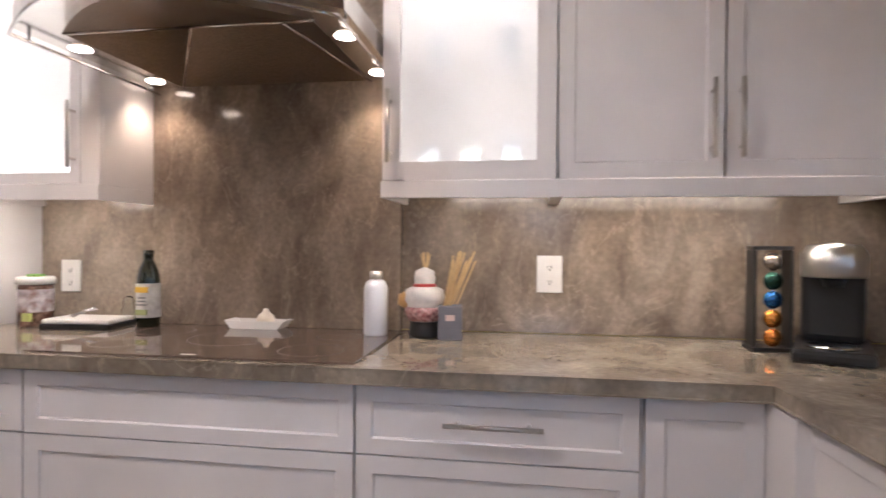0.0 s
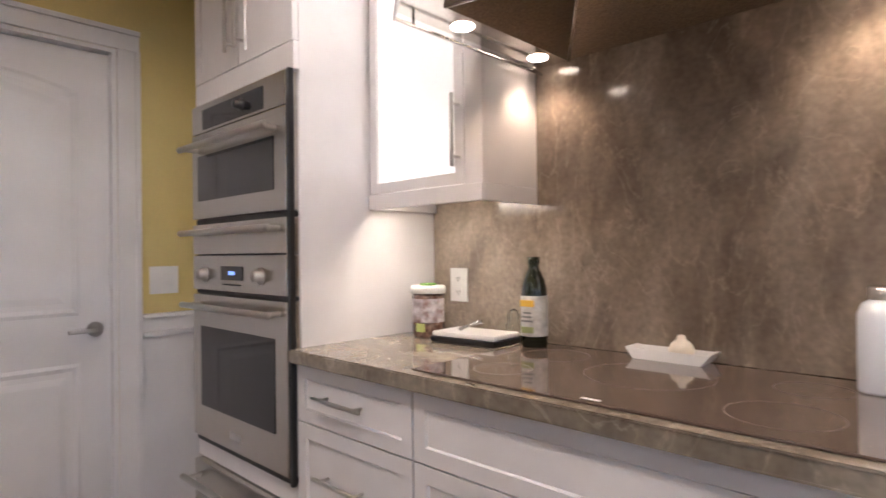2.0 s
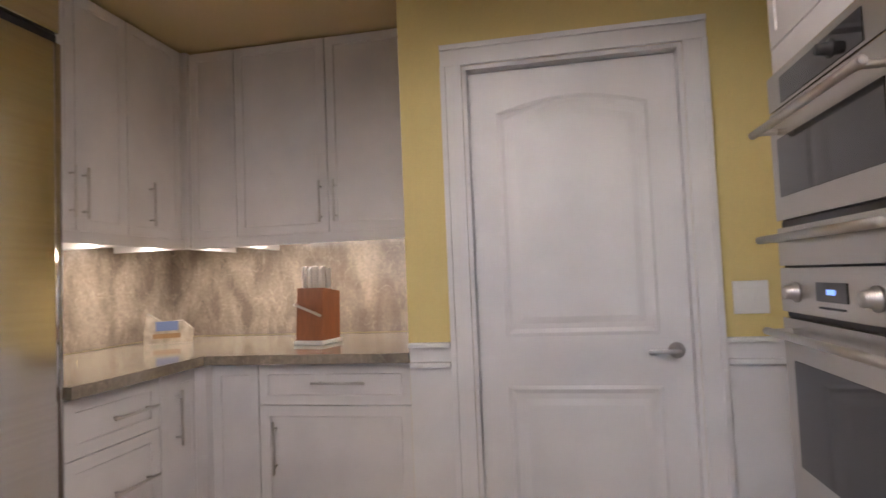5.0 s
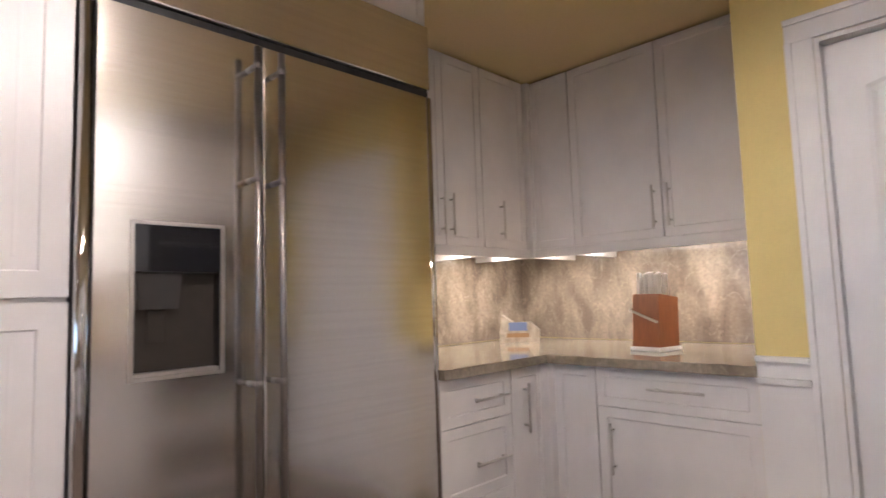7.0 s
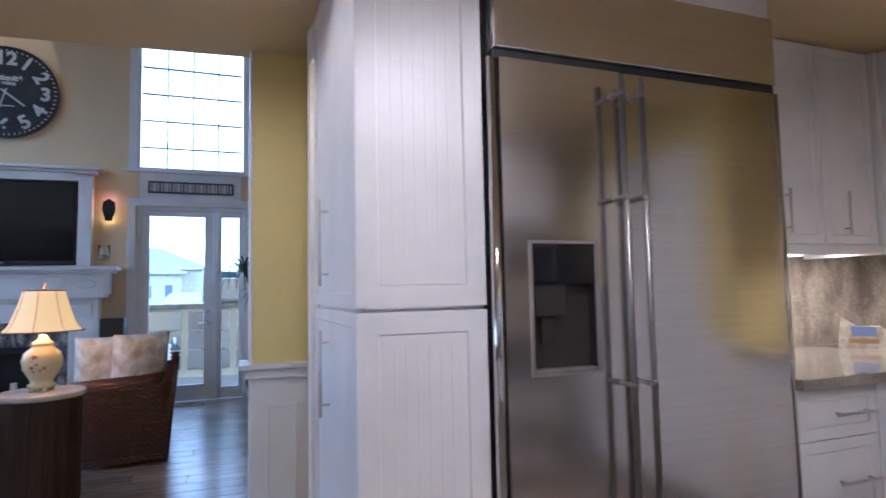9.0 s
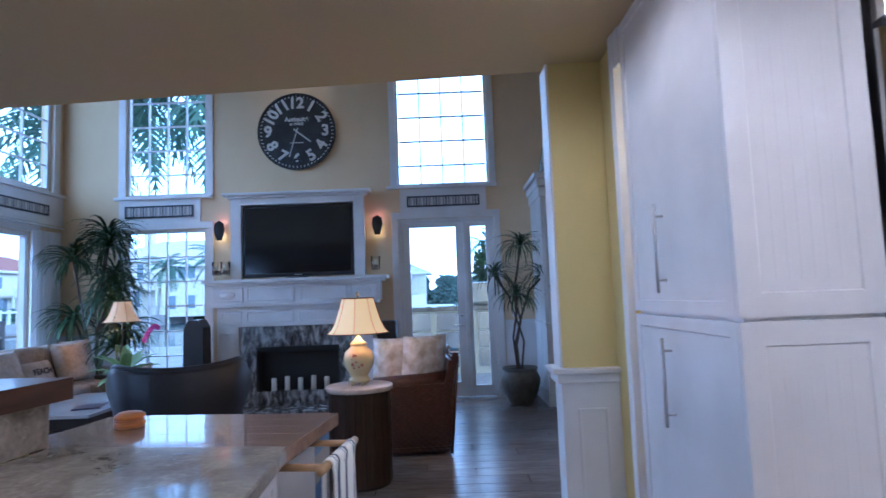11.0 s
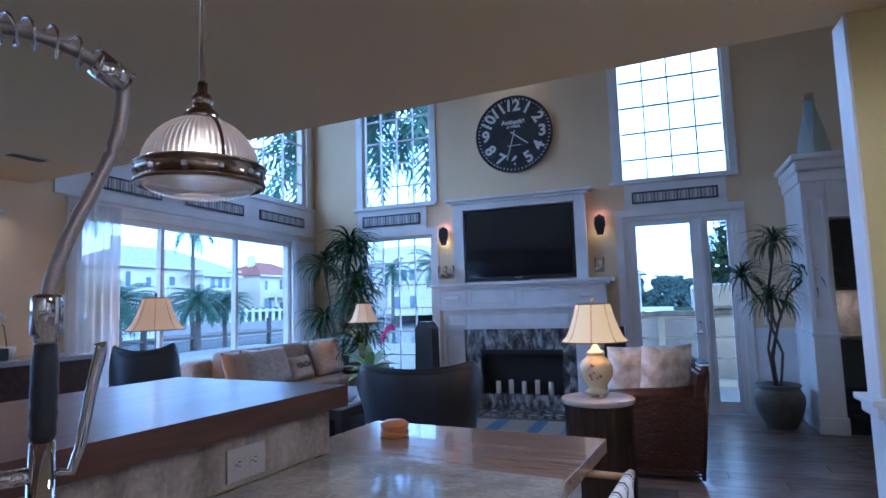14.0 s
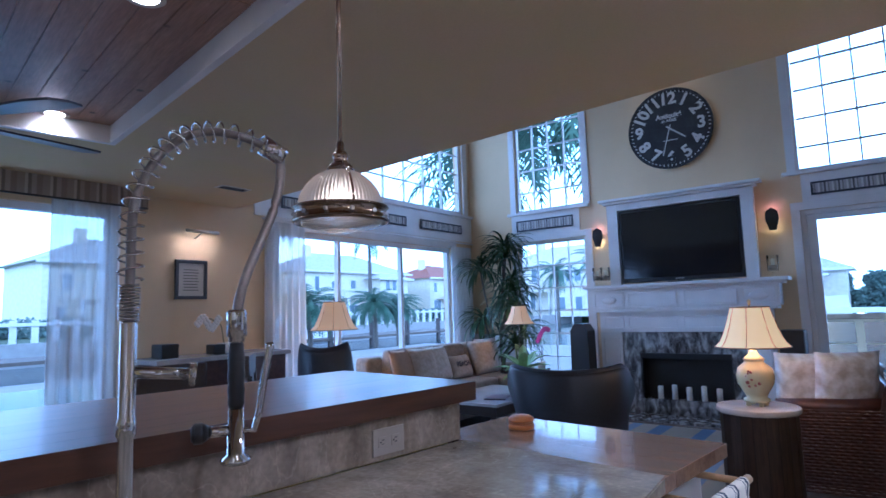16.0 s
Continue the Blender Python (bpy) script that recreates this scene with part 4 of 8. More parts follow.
for x, y in ((3.60, 1.06), (5.20, 0.81), (3.85, 2.85), (5.45, 2.6)):
    can(x, y, TZ - 0.001, 40)

# ---- sink counter and raised bar ----
PEN = Matrix.Translation((2.70, 0.29, 0)) @ Matrix.Rotation(radians(-6.5), 4, "Z")
WALNUT = mat("walnut_bar", (0.10, 0.042, 0.023), 0.33, grain=0.4, scale=8, stretch=(10, 0.9, 10), color2=(0.062, 0.025, 0.015), mix_scale=2, coat=0.06, spread=0.12)
MAPLE = mat("butcher_block", (0.29, 0.175, 0.105), 0.22, grain=0.28, scale=8, stretch=(0.9, 10, 10), color2=(0.23, 0.135, 0.082), mix_scale=2.2, coat=0.4)
bar = thing("bar_top", "dark walnut raised bar top of glued staves", "bar", PEN)
for i in range(7):
    part("stave", bbox(0.111 * i, 0.111 * (i + 1) - 0.0002, 0.0, 2.25, 1.048, 1.112, 0.0004), WALNUT, bar)
hw = thing("bar_wall", "low bar wall clad in taupe quartzite", "wall", PEN, kind="structure")
part("core", bbox(0.052, 0.19, 0.07, 2.2, 0, 1.0475), YELLOW, hw)
part("stone_face", bbox(0.035, 0.0515, 0.06, 2.2, 0.9165, 1.0475), GRANITE, hw, "taupe quartzite facing")
part("stone_end", bbox(0.035, 0.19, 0.05, 0.0595, 0.0, 1.0475), GRANITE, hw, "taupe quartzite facing")
def plate(name, m, w, h, label, slots, cover=None):
    p = thing(name, label, "outlet", m)
    part("plate", bbox(-w / 2, w / 2, -0.006, 0, -h / 2, h / 2, 0.002), cover or PLASTIC, p)
    for x, z, sw, sh, c in slots:
        part("insert", bbox(x - sw / 2, x + sw / 2, -0.0085, -0.0062, z - sh / 2, z + sh / 2, 0.0008), c, p)
    return p
DARK = mat("slot_dark", (0.02, 0.02, 0.02), 0.6)
TAUPE = mat("taupe_plastic", (0.36, 0.32, 0.28), 0.4, grain=0.05, scale=60)
SOCK = [(-0.026, 0, 0.034, 0.03, TAUPE), (0.026, 0, 0.034, 0.03, TAUPE)]
def pins(p, x, z, turn):
    for dx, dz, w, h in ((-0.006, 0.0, 0.0025, 0.008), (0.006, 0.0, 0.0025, 0.010), (0, -0.009, 0.005, 0.005)):
        a, b = (dx, dz) if not turn else (dz, dx)
        ww, hh = (w, h) if not turn else (h, w)
        part("slot", bbox(x + a - ww / 2, x + a + ww / 2, -0.0092, -0.0086, z + b - hh / 2, z + b + hh / 2), DARK, p)
EASTM = Matrix.Rotation(radians(-90), 4, "Z")
o = plate("wall_outlet", PEN @ Matrix.Translation((0.035, 0.385, 0.972)) @ EASTM, 0.125, 0.08, "taupe double socket plate on the stone bar wall", SOCK, TAUPE)
pins(o, -0.026, 0, True), pins(o, 0.026, 0, True)
NORTH = Matrix.Translation((0, YN - 0.012, 0))
o = plate("wall_outlet", NORTH @ Matrix.Translation((-0.372, 0, 1.082)), 0.08, 0.12, "white socket plate on the quartzite splash", [(0, 0.024, 0.034, 0.03, PLASTIC), (0, -0.024, 0.034, 0.03, PLASTIC)])
pins(o, 0, 0.024, False), pins(o, 0, -0.024, False)
o = plate("wall_outlet", NORTH @ Matrix.Translation((1.41, 0, 1.114)), 0.082, 0.122, "white socket plate on the quartzite splash", [(0, 0.024, 0.034, 0.03, PLASTIC), (0, -0.024, 0.034, 0.03, PLASTIC)])
pins(o, 0, 0.024, False), pins(o, 0, -0.024, False)
plate("light_switch", Matrix.Translation((XD, 2.745, 1.095)) @ NM, 0.118, 0.118, "white double light switch on the yellow wall", [(-0.024, 0, 0.033, 0.066, PLASTIC), (0.024, 0, 0.033, 0.066, PLASTIC)])
o = plate("wall_outlet", Matrix.Translation((-0.985, BY + 0.013, 1.13)) @ SM, 0.08, 0.12, "white socket plate with a black plug", [(0, 0.024, 0.034, 0.03, PLASTIC), (0, -0.024, 0.034, 0.03, PLASTIC)])
part("plug", bbox(-0.015, 0.015, -0.045, -0.0092, -0.04, -0.012, 0.004), BLACK, o, "black plug")

# wooden end of the counter
tb = thing("butcher_block_top", "smooth light wooden counter end on a white base", "counter", PEN)
for i in range(5):
    part("stave", bbox(-0.70, 0.17, -0.41 + 0.102 * i, -0.41 + 0.102 * (i + 1) - 0.0006, 0.872, 0.914, 0.0015), MAPLE, tb)
tbase = thing("counter_base", "white panelled base under the wooden counter end", "cabinet", PEN)
part("body", bbox(-0.62, 0.03, -0.36, 0.10, 0.0, 0.871), WHITE, tbase)
part("panel", shaker(-0.62, 0.03, 0.1, 0.86, -0.381, 0.0205), WHITE, tbase)
OAK = mat("oak_dowel", (0.5, 0.31, 0.14), 0.4, grain=0.2, scale=30, stretch=(10, 1, 10))
rb = bmesh.new()
rod(rb, (-0.79, -0.30, 0.845), (-0.79, 0.05, 0.845), 0.013, 14)
for y in (-0.26, 0.01):
    rod(rb, (-0.79, y, 0.845), (-0.62, y, 0.845), 0.011, 12)
solid("towel_rail", rb, OAK, "oak towel rail on the counter end", "towel rail", PEN, smooth=True)
TOWEL = stripes("striped_towel", [(0.12, (0.78, 0.76, 0.72)), (0.16, (0.07, 0.09, 0.14)), (0.14, (0.78, 0.76, 0.72)), (0.06, (0.1, 0.13, 0.2)), (0.52, (0.78, 0.76, 0.72))], 0.085, 1)
tw_b = bmesh.new()
cols, rows = 15, 22
grid = []
for i in range(cols):
    y = -0.255 + 0.24 * i / (cols - 1)
    line = []
    for j in range(rows):
        s = j / (rows - 1)
        fold = 0.006 * math.sin(i * 1.1 + j * 0.12)
        if s < 0.42:
            x, z = -0.807 + fold, 0.50 + (0.845 - 0.50) * (s / 0.42)
        elif s < 0.58:
            t = (s - 0.42) / 0.16 * math.pi
            x, z = -0.79 - 0.017 * math.cos(t), 0.845 + 0.017 * math.sin(t)
        else:
            x, z = -0.773 - fold * 0.5, 0.845 - (0.34) * ((s - 0.58) / 0.42)
        line.append(tw_b.verts.new((x, y, z)))
    grid.append(line)
for a, b in zip(grid, grid[1:]):
    for j in range(rows - 1):
        tw_b.faces.new((a[j], b[j], b[j + 1], a[j + 1]))
tow = solid("hand_towel", tw_b, TOWEL, "white towel with dark blue stripes over the rail", "towel", PEN, smooth=True)
so = tow.modifiers.new("thick", "SOLIDIFY")
so.thickness = 0.004
# little wooden burger
bun = mat("bun_wood", (0.42, 0.15, 0.035), 0.35, grain=0.1, scale=40)
bg = thing("wooden_burger", "small round orange-brown wooden burger ornament", "ornament", Matrix.Translation((2.645, 0.075, 0.9143)) @ Matrix.Diagonal((0.86, 0.86, 0.72, 1)))
part("lower_bun", lathe([(0.0, 0), (0.05, 0.0), (0.057, 0.008), (0.057, 0.02), (0.05, 0.027), (0, 0.027)], 28), bun, bg, "", True)
part("filling", lathe([(0.0, 0.027), (0.05, 0.027), (0.054, 0.032), (0.05, 0.037), (0, 0.037)], 28), mat("filling", (0.4, 0.15, 0.05), 0.4), bg, "darker middle layer", True)
part("upper_bun", lathe([(0.0, 0.037), (0.05, 0.037), (0.057, 0.044), (0.055, 0.056), (0.04, 0.068), (0.0, 0.072)], 28), bun, bg, "", True)

# base cabinets of the sink run
SKM = Matrix.Translation((1.888, 2.66, 0)) @ Matrix.Rotation(radians(-86.2), 4, "Z")
cabinet("base_cabinet", "white shaker sink-side cabinet with a bar pull", "cabinet", SKM, 0.32, 0, 0.872, 0.6, [(0, 0.32, 0.105, 0.87, "door", (0.24, 0.74, 0.24, 0.56))], 0.1, "base cabinets")
dw = thing("dishwasher", "stainless steel dishwasher front with a bar handle", "dishwasher", SKM)
part("front", bbox(0.325, 0.92, 0.0, 0.55, 0.1, 0.868, 0.003), STEELV, dw)
bar_handle(dw, (0.38, 0, 0.80), (0.87, 0, 0.80), 0.04, 0.009)
cabinet("base_cabinet", "white shaker sink cabinet with two doors", "cabinet", SKM @ Matrix.Translation((0.925, 0, 0)), 1.30, 0, 0.872, 0.6, [(0, 0.64, 0.105, 0.87, "door", None), (0.645, 1.29, 0.105, 0.87, "door", None)], 0.1, "base cabinets")

# ---- faucet ----
fc = thing("kitchen_faucet", "tall chrome spring faucet with a black-gripped spray head", "faucet")
FX, FYY = 2.60, 1.53
part("column", lathe([(0.026, 0.915), (0.026, 0.925), (0.015, 0.935), (0.013, 1.16), (0.0165, 1.165), (0.0165, 1.19), (0.014, 1.195), (0.014, 1.36), (0.012, 1.365)], 20, at=(FX, FYY, 0)), CHROME, fc, "", True)
AD = Vector((-0.09, -0.238, 0)).normalized()
arcp = []
for i in range(30):
    u = i / 29
    if u < 0.3:
        arcp.append((FX, FYY, 1.36 + u / 0.3 * 0.17))
    else:
        a = radians((u - 0.3) / 0.7 * 122)
        k = 0.15 - 0.15 * math.cos(a) if a < math.pi / 2 else 0.15 - 0.22 * math.cos(a)
        arcp.append((FX + AD.x * k, FYY + AD.y * k, 1.53 + 0.206 * math.sin(a)))
HOSE = mat("grey_hose", (0.22, 0.18, 0.15), 0.4, 0.3, grain=0.2, scale=300)
part("hose", tube(arcp, 0.0085, 10), HOSE, fc, "ribbed grey hose", True)
def coil(pts, r, wire, turns, bm):
    P = [Vector(p) for p in pts]
    n = turns * 12
    out = []
    for i in range(n + 1):
        f = i / n * (len(P) - 1)
        k = min(int(f), len(P) - 2)
        p = P[k].lerp(P[k + 1], f - k)
        d = (P[k + 1] - P[k]).normalized()
        s = Vector((0.6, -0.8, 0.02)).cross(d).normalized()
        q = d.cross(s).normalized()
        t = 2 * math.pi * i / 12
        out.append(p + r * (math.cos(t) * s + math.sin(t) * q))
    return tube(out, wire, 5, bm)
part("spring", coil(arcp[4:29], 0.0205, 0.0022, 19, bmesh.new()), CHROME, fc, "wide chrome spring coil", True)
part("tight_spring", coil([(FX, FYY, 1.365), (FX, FYY, 1.43)], 0.0165, 0.002, 11, bmesh.new()), CHROME, fc, "tight chrome spring coil", True)
e1 = Vector(arcp[-1])
dd = (Vector(arcp[-1]) - Vector(arcp[-2])).normalized()
part("spout_collar", rod(bmesh.new(), e1 - dd * 0.035, e1 + dd * 0.015, 0.0205, 20), CHROME, fc, "chrome hose collar", True)
SX, SY = 2.51, 1.371
droop = []
a, b = e1 + dd * 0.005, Vector((SX, SY, 1.36))
c1, c2 = a + dd * 0.02 + Vector((0, 0, -0.12)), b + Vector((0.0, -0.005, 0.12))
for i in range(25):
    u = i / 24
    droop.append(a * (1 - u) ** 3 + c1 * 3 * u * (1 - u) ** 2 + c2 * 3 * u * u * (1 - u) + b * u ** 3)
part("spray_hose", tube(droop, 0.0095, 10), HOSE, fc, "hanging grey hose", True)
part("spray_ferrule", lathe([(0.013, 1.318), (0.015, 1.32), (0.015, 1.328), (0.0185, 1.330), (0.0185, 1.375), (0.0165, 1.379), (0.011, 1.381)], 18, at=(SX, SY, 0)), CHROME, fc, "", True)
part("spray_grip", lathe([(0.0125, 1.195), (0.0155, 1.203), (0.0145, 1.215), (0.016, 1.228), (0.0145, 1.241), (0.0162, 1.256), (0.0148, 1.270), (0.0158, 1.285), (0.013, 1.317)], 18, at=(SX, SY, 0)), mat("black_rubber", (0.012, 0.012, 0.014), 0.5, grain=0.2, scale=60), fc, "black rubber grip", True)
part("spray_body", lathe([(0.0, 1.094), (0.026, 1.094), (0.028, 1.102), (0.016, 1.112), (0.014, 1.194)], 18, at=(SX, SY, 0)), CHROME, fc, "", True)
lv = bmesh.new()
side = Vector((-0.50, -0.866, 0))
p0 = Vector((SX, SY, 1.155))
tube([p0 + side * 0.010, p0 + side * 0.032 + Vector((0, 0, -0.004)), p0 + side * 0.042 + Vector((0, 0, 0.03)), p0 + side * 0.05 + Vector((0, 0, 0.09)), p0 + side * 0.062 + Vector((0, 0, 0.150)), p0 + side * 0.060 + Vector((0, 0, 0.160))], lambda u: 0.0055 + 0.003 * u, 8, lv)
part("spray_lever", lv, CHROME, fc, "chrome squeeze lever", True)
part("spray_arm", rod(bmesh.new(), p0 - side * 0.008, p0 - side * 0.048, 0.0105, 16), CHROME, fc, "chrome side arm", True)
kb = rod(bmesh.new(), p0 - side * 0.048, p0 - side * 0.058, 0.012, 18, 0.019)
rod(kb, p0 - side * 0.058, p0 - side * 0.072, 0.0195, 18)
rod(kb, p0 - side * 0.072, p0 - side * 0.078, 0.0195, 18, 0.012)
part("spray_knob", kb, BLACK, fc, "black knob", True)
ar = bmesh.new()
q0 = Vector((FX, FYY, 1.275))
q1 = Vector((SX, SY, 1.255)) * 0.55 + q0 * 0.45
rod(ar, q0, q1, 0.011, 14)
rod(ar, q1, q1 + (q1 - q0).normalized() * 0.012, 0.022, 18)
part("docking_arm", ar, CHROME, fc, "chrome docking arm", True)
sd = thing("soap_dispenser", "small chrome soap dispenser on the worktop", "dispenser", Matrix.Translation((2.52, 1.25, 0.9155)))
part("stem", lathe([(0.017, 0), (0.017, 0.012), (0.011, 0.016), (0.011, 0.05), (0.014, 0.055), (0.014, 0.065), (0, 0.068)], 16), CHROME, sd, "", True)

# ---- pendant lamp ----
pd = thing("pendant_lamp", "ribbed glass dome pendant with a bronze band, lit", "lamp", Matrix.Translation((2.585, 1.03, 0.292)) @ Matrix.Diagonal((0.70, 0.70, 0.82, 1)))
RIB = mat("ribbed_glass", (0.5, 0.44, 0.37), 0.5, transmission=0.5, ior=1.3, emit=0.01, emit_color=(1, 0.82, 0.62))
BRONZE = mat("dark_bronze", (0.34, 0.26, 0.19), 0.2, 1.0, grain=0.2, scale=60)
db = bmesh.new()
prof = [(0.152 * math.sin(radians(a)) + 0.0, 1.625 + 0.128 * math.cos(radians(a))) for a in range(18, 91, 6)]
seg = 128
rings = []
for r, z in prof:
    rings.append([db.verts.new(((r + (0.0022 if i % 2 else -0.0008)) * math.cos(2 * math.pi * i / seg), (r + (0.0022 if i % 2 else -0.0008)) * math.sin(2 * math.pi * i / seg), z)) for i in range(seg)])
for a, b in zip(rings, rings[1:]):
    for i in range(seg):
        db.faces.new((a[i], a[(i + 1) % seg], b[(i + 1) % seg], b[i]))
dome = part("glass_dome", db, RIB, pd, "ribbed glass dome")
dome.visible_shadow = False
part("band", lathe([(0.158, 1.634), (0.170, 1.634), (0.172, 1.631), (0.170, 1.628), (0.166, 1.627), (0.166, 1.597), (0.170, 1.596), (0.173, 1.592), (0.170, 1.586), (0.158, 1.584), (0.158, 1.634)], 48), BRONZE, pd, "dark bronze band", True)
for i in range(12):
    a = 2 * math.pi * i / 12
    part("rivet", lathe([(0.007, -0.004), (0.007, 0.004), (0.0, 0.008)], 10, at=(0.168 * math.cos(a), 0.168 * math.sin(a), 1.608)), NICKEL, pd, "", True)
lens = part("lower_glass", lathe([(0.157, 1.590), (0.13, 1.575), (0.08, 1.563), (0.0, 1.558)], 48), mat("opal_glass", (0.8, 0.76, 0.7), 0.15, transmission=0.92, ior=1.2, emit=0.02, emit_color=(1, 0.84, 0.62)), pd, "shallow frosted lower glass", True)
lens.visible_shadow = False
for t in (2.67, 2.67 + math.pi):
    sb = tube([(0.16 * math.sin(radians(a)) * math.cos(t), 0.16 * math.sin(radians(a)) * math.sin(t), 1.622 + 0.136 * math.cos(radians(a))) for a in range(8, 92, 6)], 0.005, 8)
    part("strap", sb, BRONZE, pd, "", True)
part("cap", lathe([(0.045, 1.742), (0.05, 1.755), (0.036, 1.772), (0.026, 1.776), (0.026, 1.79), (0.03, 1.795), (0.022, 1.81), (0.014, 1.815), (0.014, 1.84)], 24), BRONZE, pd, "", True)
# stem colour is lighter than the bronze band: lamplight put into the paint
part("rod", lathe([(0.0085, 1.84), (0.0085, (TZ - 0.292) / 0.82)], 12), mat("lit_bronze_stem", (0.5, 0.38, 0.26), 0.25, 1.0, grain=0.15, scale=50), pd, "slim bronze stem", True)
part("bulb", lathe([(0.0, 1.60), (0.02, 1.605), (0.028, 1.63), (0.015, 1.67), (0.013, 1.70)], 16), mat("pendant_bulb", (1, 0.85, 0.6), 0.4, emit=7, emit_color=(1.0, 0.78, 0.5)), pd, "warm bulb", True)
point("pendant_bulb", (2.585, 1.03, 1.64), 0.7, (1, 0.72, 0.42), 0.03)

# ---- things on the cooktop wall ----
def at(x, y, z=0.9205, rz=0):
    return Matrix.Translation((x, y, z)) @ Matrix.Rotation(radians(rz), 4, "Z")
WZ = 0.9155
jr = thing("spice_jar", "clear jar of brown nuts with a white lid", "jar", at(-0.375, 3.17, WZ))
part("jar", lathe([(0.0, 0), (0.052, 0), (0.055, 0.01), (0.055, 0.135), (0.05, 0.145)], 28), mat("nuts", (0.13, 0.05, 0.025), 0.25, grain=0.7, scale=70, color2=(0.3, 0.2, 0.15), mix_scale=40, coat=0.5), jr, "", True)
part("lid", lathe([(0.0, 0.172), (0.056, 0.172), (0.06, 0.166), (0.06, 0.146), (0, 0.146)], 28), PLASTIC, jr, "white plastic lid", True)
part("label", lathe([(0.0552, 0.05), (0.0555, 0.051), (0.0555, 0.128), (0.0552, 0.129)], 28), mat("jar_label", (0.62, 0.58, 0.6), 0.4, grain=0.5, scale=45, color2=(0.24, 0.13, 0.11), mix_scale=30), jr, "pale printed wrap", True)
part("patch", bbox(0.0, 0.03, -0.0575, -0.045, 0.02, 0.048, 0.001), mat("jar_green", (0.45, 0.5, 0.15), 0.5), jr, "green printed patch")
part("lid_tab", bbox(-0.02, 0.02, -0.02, 0.02, 0.1722, 0.18, 0.002), mat("green_tab", (0.2, 0.4, 0.08), 0.5), jr, "green tab")
ty = thing("spoon_tray", "black tray with a white dish and chrome tongs", "tray", at(-0.165, 3.17, WZ, 4))
part("tray", bbox(-0.125, 0.125, -0.075, 0.075, 0.0, 0.018, 0.006), BLACK, ty)
part("dish", bbox(-0.12, 0.12, -0.07, 0.07, 0.0185, 0.034, 0.006), PLASTIC, ty, "white ceramic dish")
tg = bmesh.new()
tube([(-0.05, -0.02, 0.039), (0.0, 0.0, 0.06), (0.02, 0.01, 0.068)], 0.004, 8, tg)
tube([(-0.03, -0.04, 0.039), (0.0, -0.01, 0.058), (0.03, 0.0, 0.064)], 0.004, 8, tg)
part("tongs", tg, CHROME, ty, "chrome tongs", True)
solid("pepper_mill", lathe([(0.0, 0), (0.024, 0), (0.025, 0.05), (0.018, 0.06), (0.02, 0.08), (0.012, 0.095), (0, 0.1)], 20), KITCHENGLASS, "small clear pepper mill", "mill", at(-0.1, 3.285, WZ), smooth=True)
bt = thing("oil_bottle", "dark green olive oil bottle with a paper label", "bottle", at(0.04, 3.20, 0.9205))
DG = mat("dark_green_glass", (0.008, 0.012, 0.006), 0.08, coat=0.4)
part("glass", lathe([(0.0, 0), (0.035, 0), (0.038, 0.006), (0.038, 0.15), (0.0365, 0.172), (0.031, 0.196), (0.021, 0.218), (0.016, 0.228), (0.016, 0.24), (0.018, 0.242), (0.018, 0.262), (0, 0.263)], 28), DG, bt, "", True)
part("label", lathe([(0.0385, 0.032), (0.0388, 0.033), (0.0388, 0.148), (0.0385, 0.149)], 28), mat("oil_label", (0.72, 0.70, 0.66), 0.5, grain=0.3, scale=50, color2=(0.55, 0.53, 0.48), mix_scale=40), bt, "cream printed label", True)
part("label_mark", bbox(-0.022, 0.022, -0.0402, -0.030, 0.118, 0.137, 0.001), mat("label_gold", (0.6, 0.35, 0.04), 0.5), bt, "golden mark on the label")
part("label_band", bbox(-0.02, 0.02, -0.0402, -0.030, 0.042, 0.06, 0.001), mat("label_green", (0.3, 0.33, 0.14), 0.5), bt, "green patch on the label")
for k in range(3):
    part("print_line", bbox(-0.018 + 0.003 * k, 0.018 - 0.002 * k, -0.0402, -0.030, 0.074 + 0.012 * k, 0.079 + 0.012 * k), mat("label_print", (0.2, 0.2, 0.2), 0.6), bt, "unreadable dark print")
dh = thing("spoon_rest", "long white ceramic dish", "dish", at(0.43, 3.235, 0.921))
part("dish", prism([(-0.085, 0), (0.085, 0), (0.107, 0.028), (0.10, 0.028), (0.08, 0.008), (-0.08, 0.008), (-0.10, 0.028), (-0.107, 0.028)], -0.035, 0.035), PLASTIC, dh)
for y in (-0.0385, 0.0352):
    part("side", prism([(-0.085, 0), (0.085, 0), (0.105, 0.026), (-0.105, 0.026)], y, y + 0.0033), PLASTIC, dh)
solid("garlic_bulb", lathe([(0.0, 0), (0.024, 0.004), (0.032, 0.02), (0.024, 0.036), (0.012, 0.045), (0.009, 0.056), (0, 0.058)], 20), mat("garlic", (0.8, 0.72, 0.6), 0.6, grain=0.1, scale=60), "white garlic bulb in the dish", "garlic", at(0.455, 3.235, 0.9295), smooth=True)
wb = thing("water_bottle", "white metal bottle with a silver neck", "bottle", at(0.86, 3.17, 0.9205))
part("body", lathe([(0.0, 0), (0.036, 0), (0.038, 0.006), (0.038, 0.15), (0.03, 0.17), (0.018, 0.178)], 28), mat("white_enamel", (0.72, 0.74, 0.78), 0.3, 0.2), wb, "", True)
part("neck", lathe([(0.018, 0.178), (0.02, 0.18), (0.02, 0.2), (0.015, 0.203), (0, 0.203)], 24), NICKEL, wb, "silver threaded neck", True)
rs = thing("rooster_figure", "painted ceramic rooster figure holding picks", "ornament", at(1.015, 3.19, WZ))
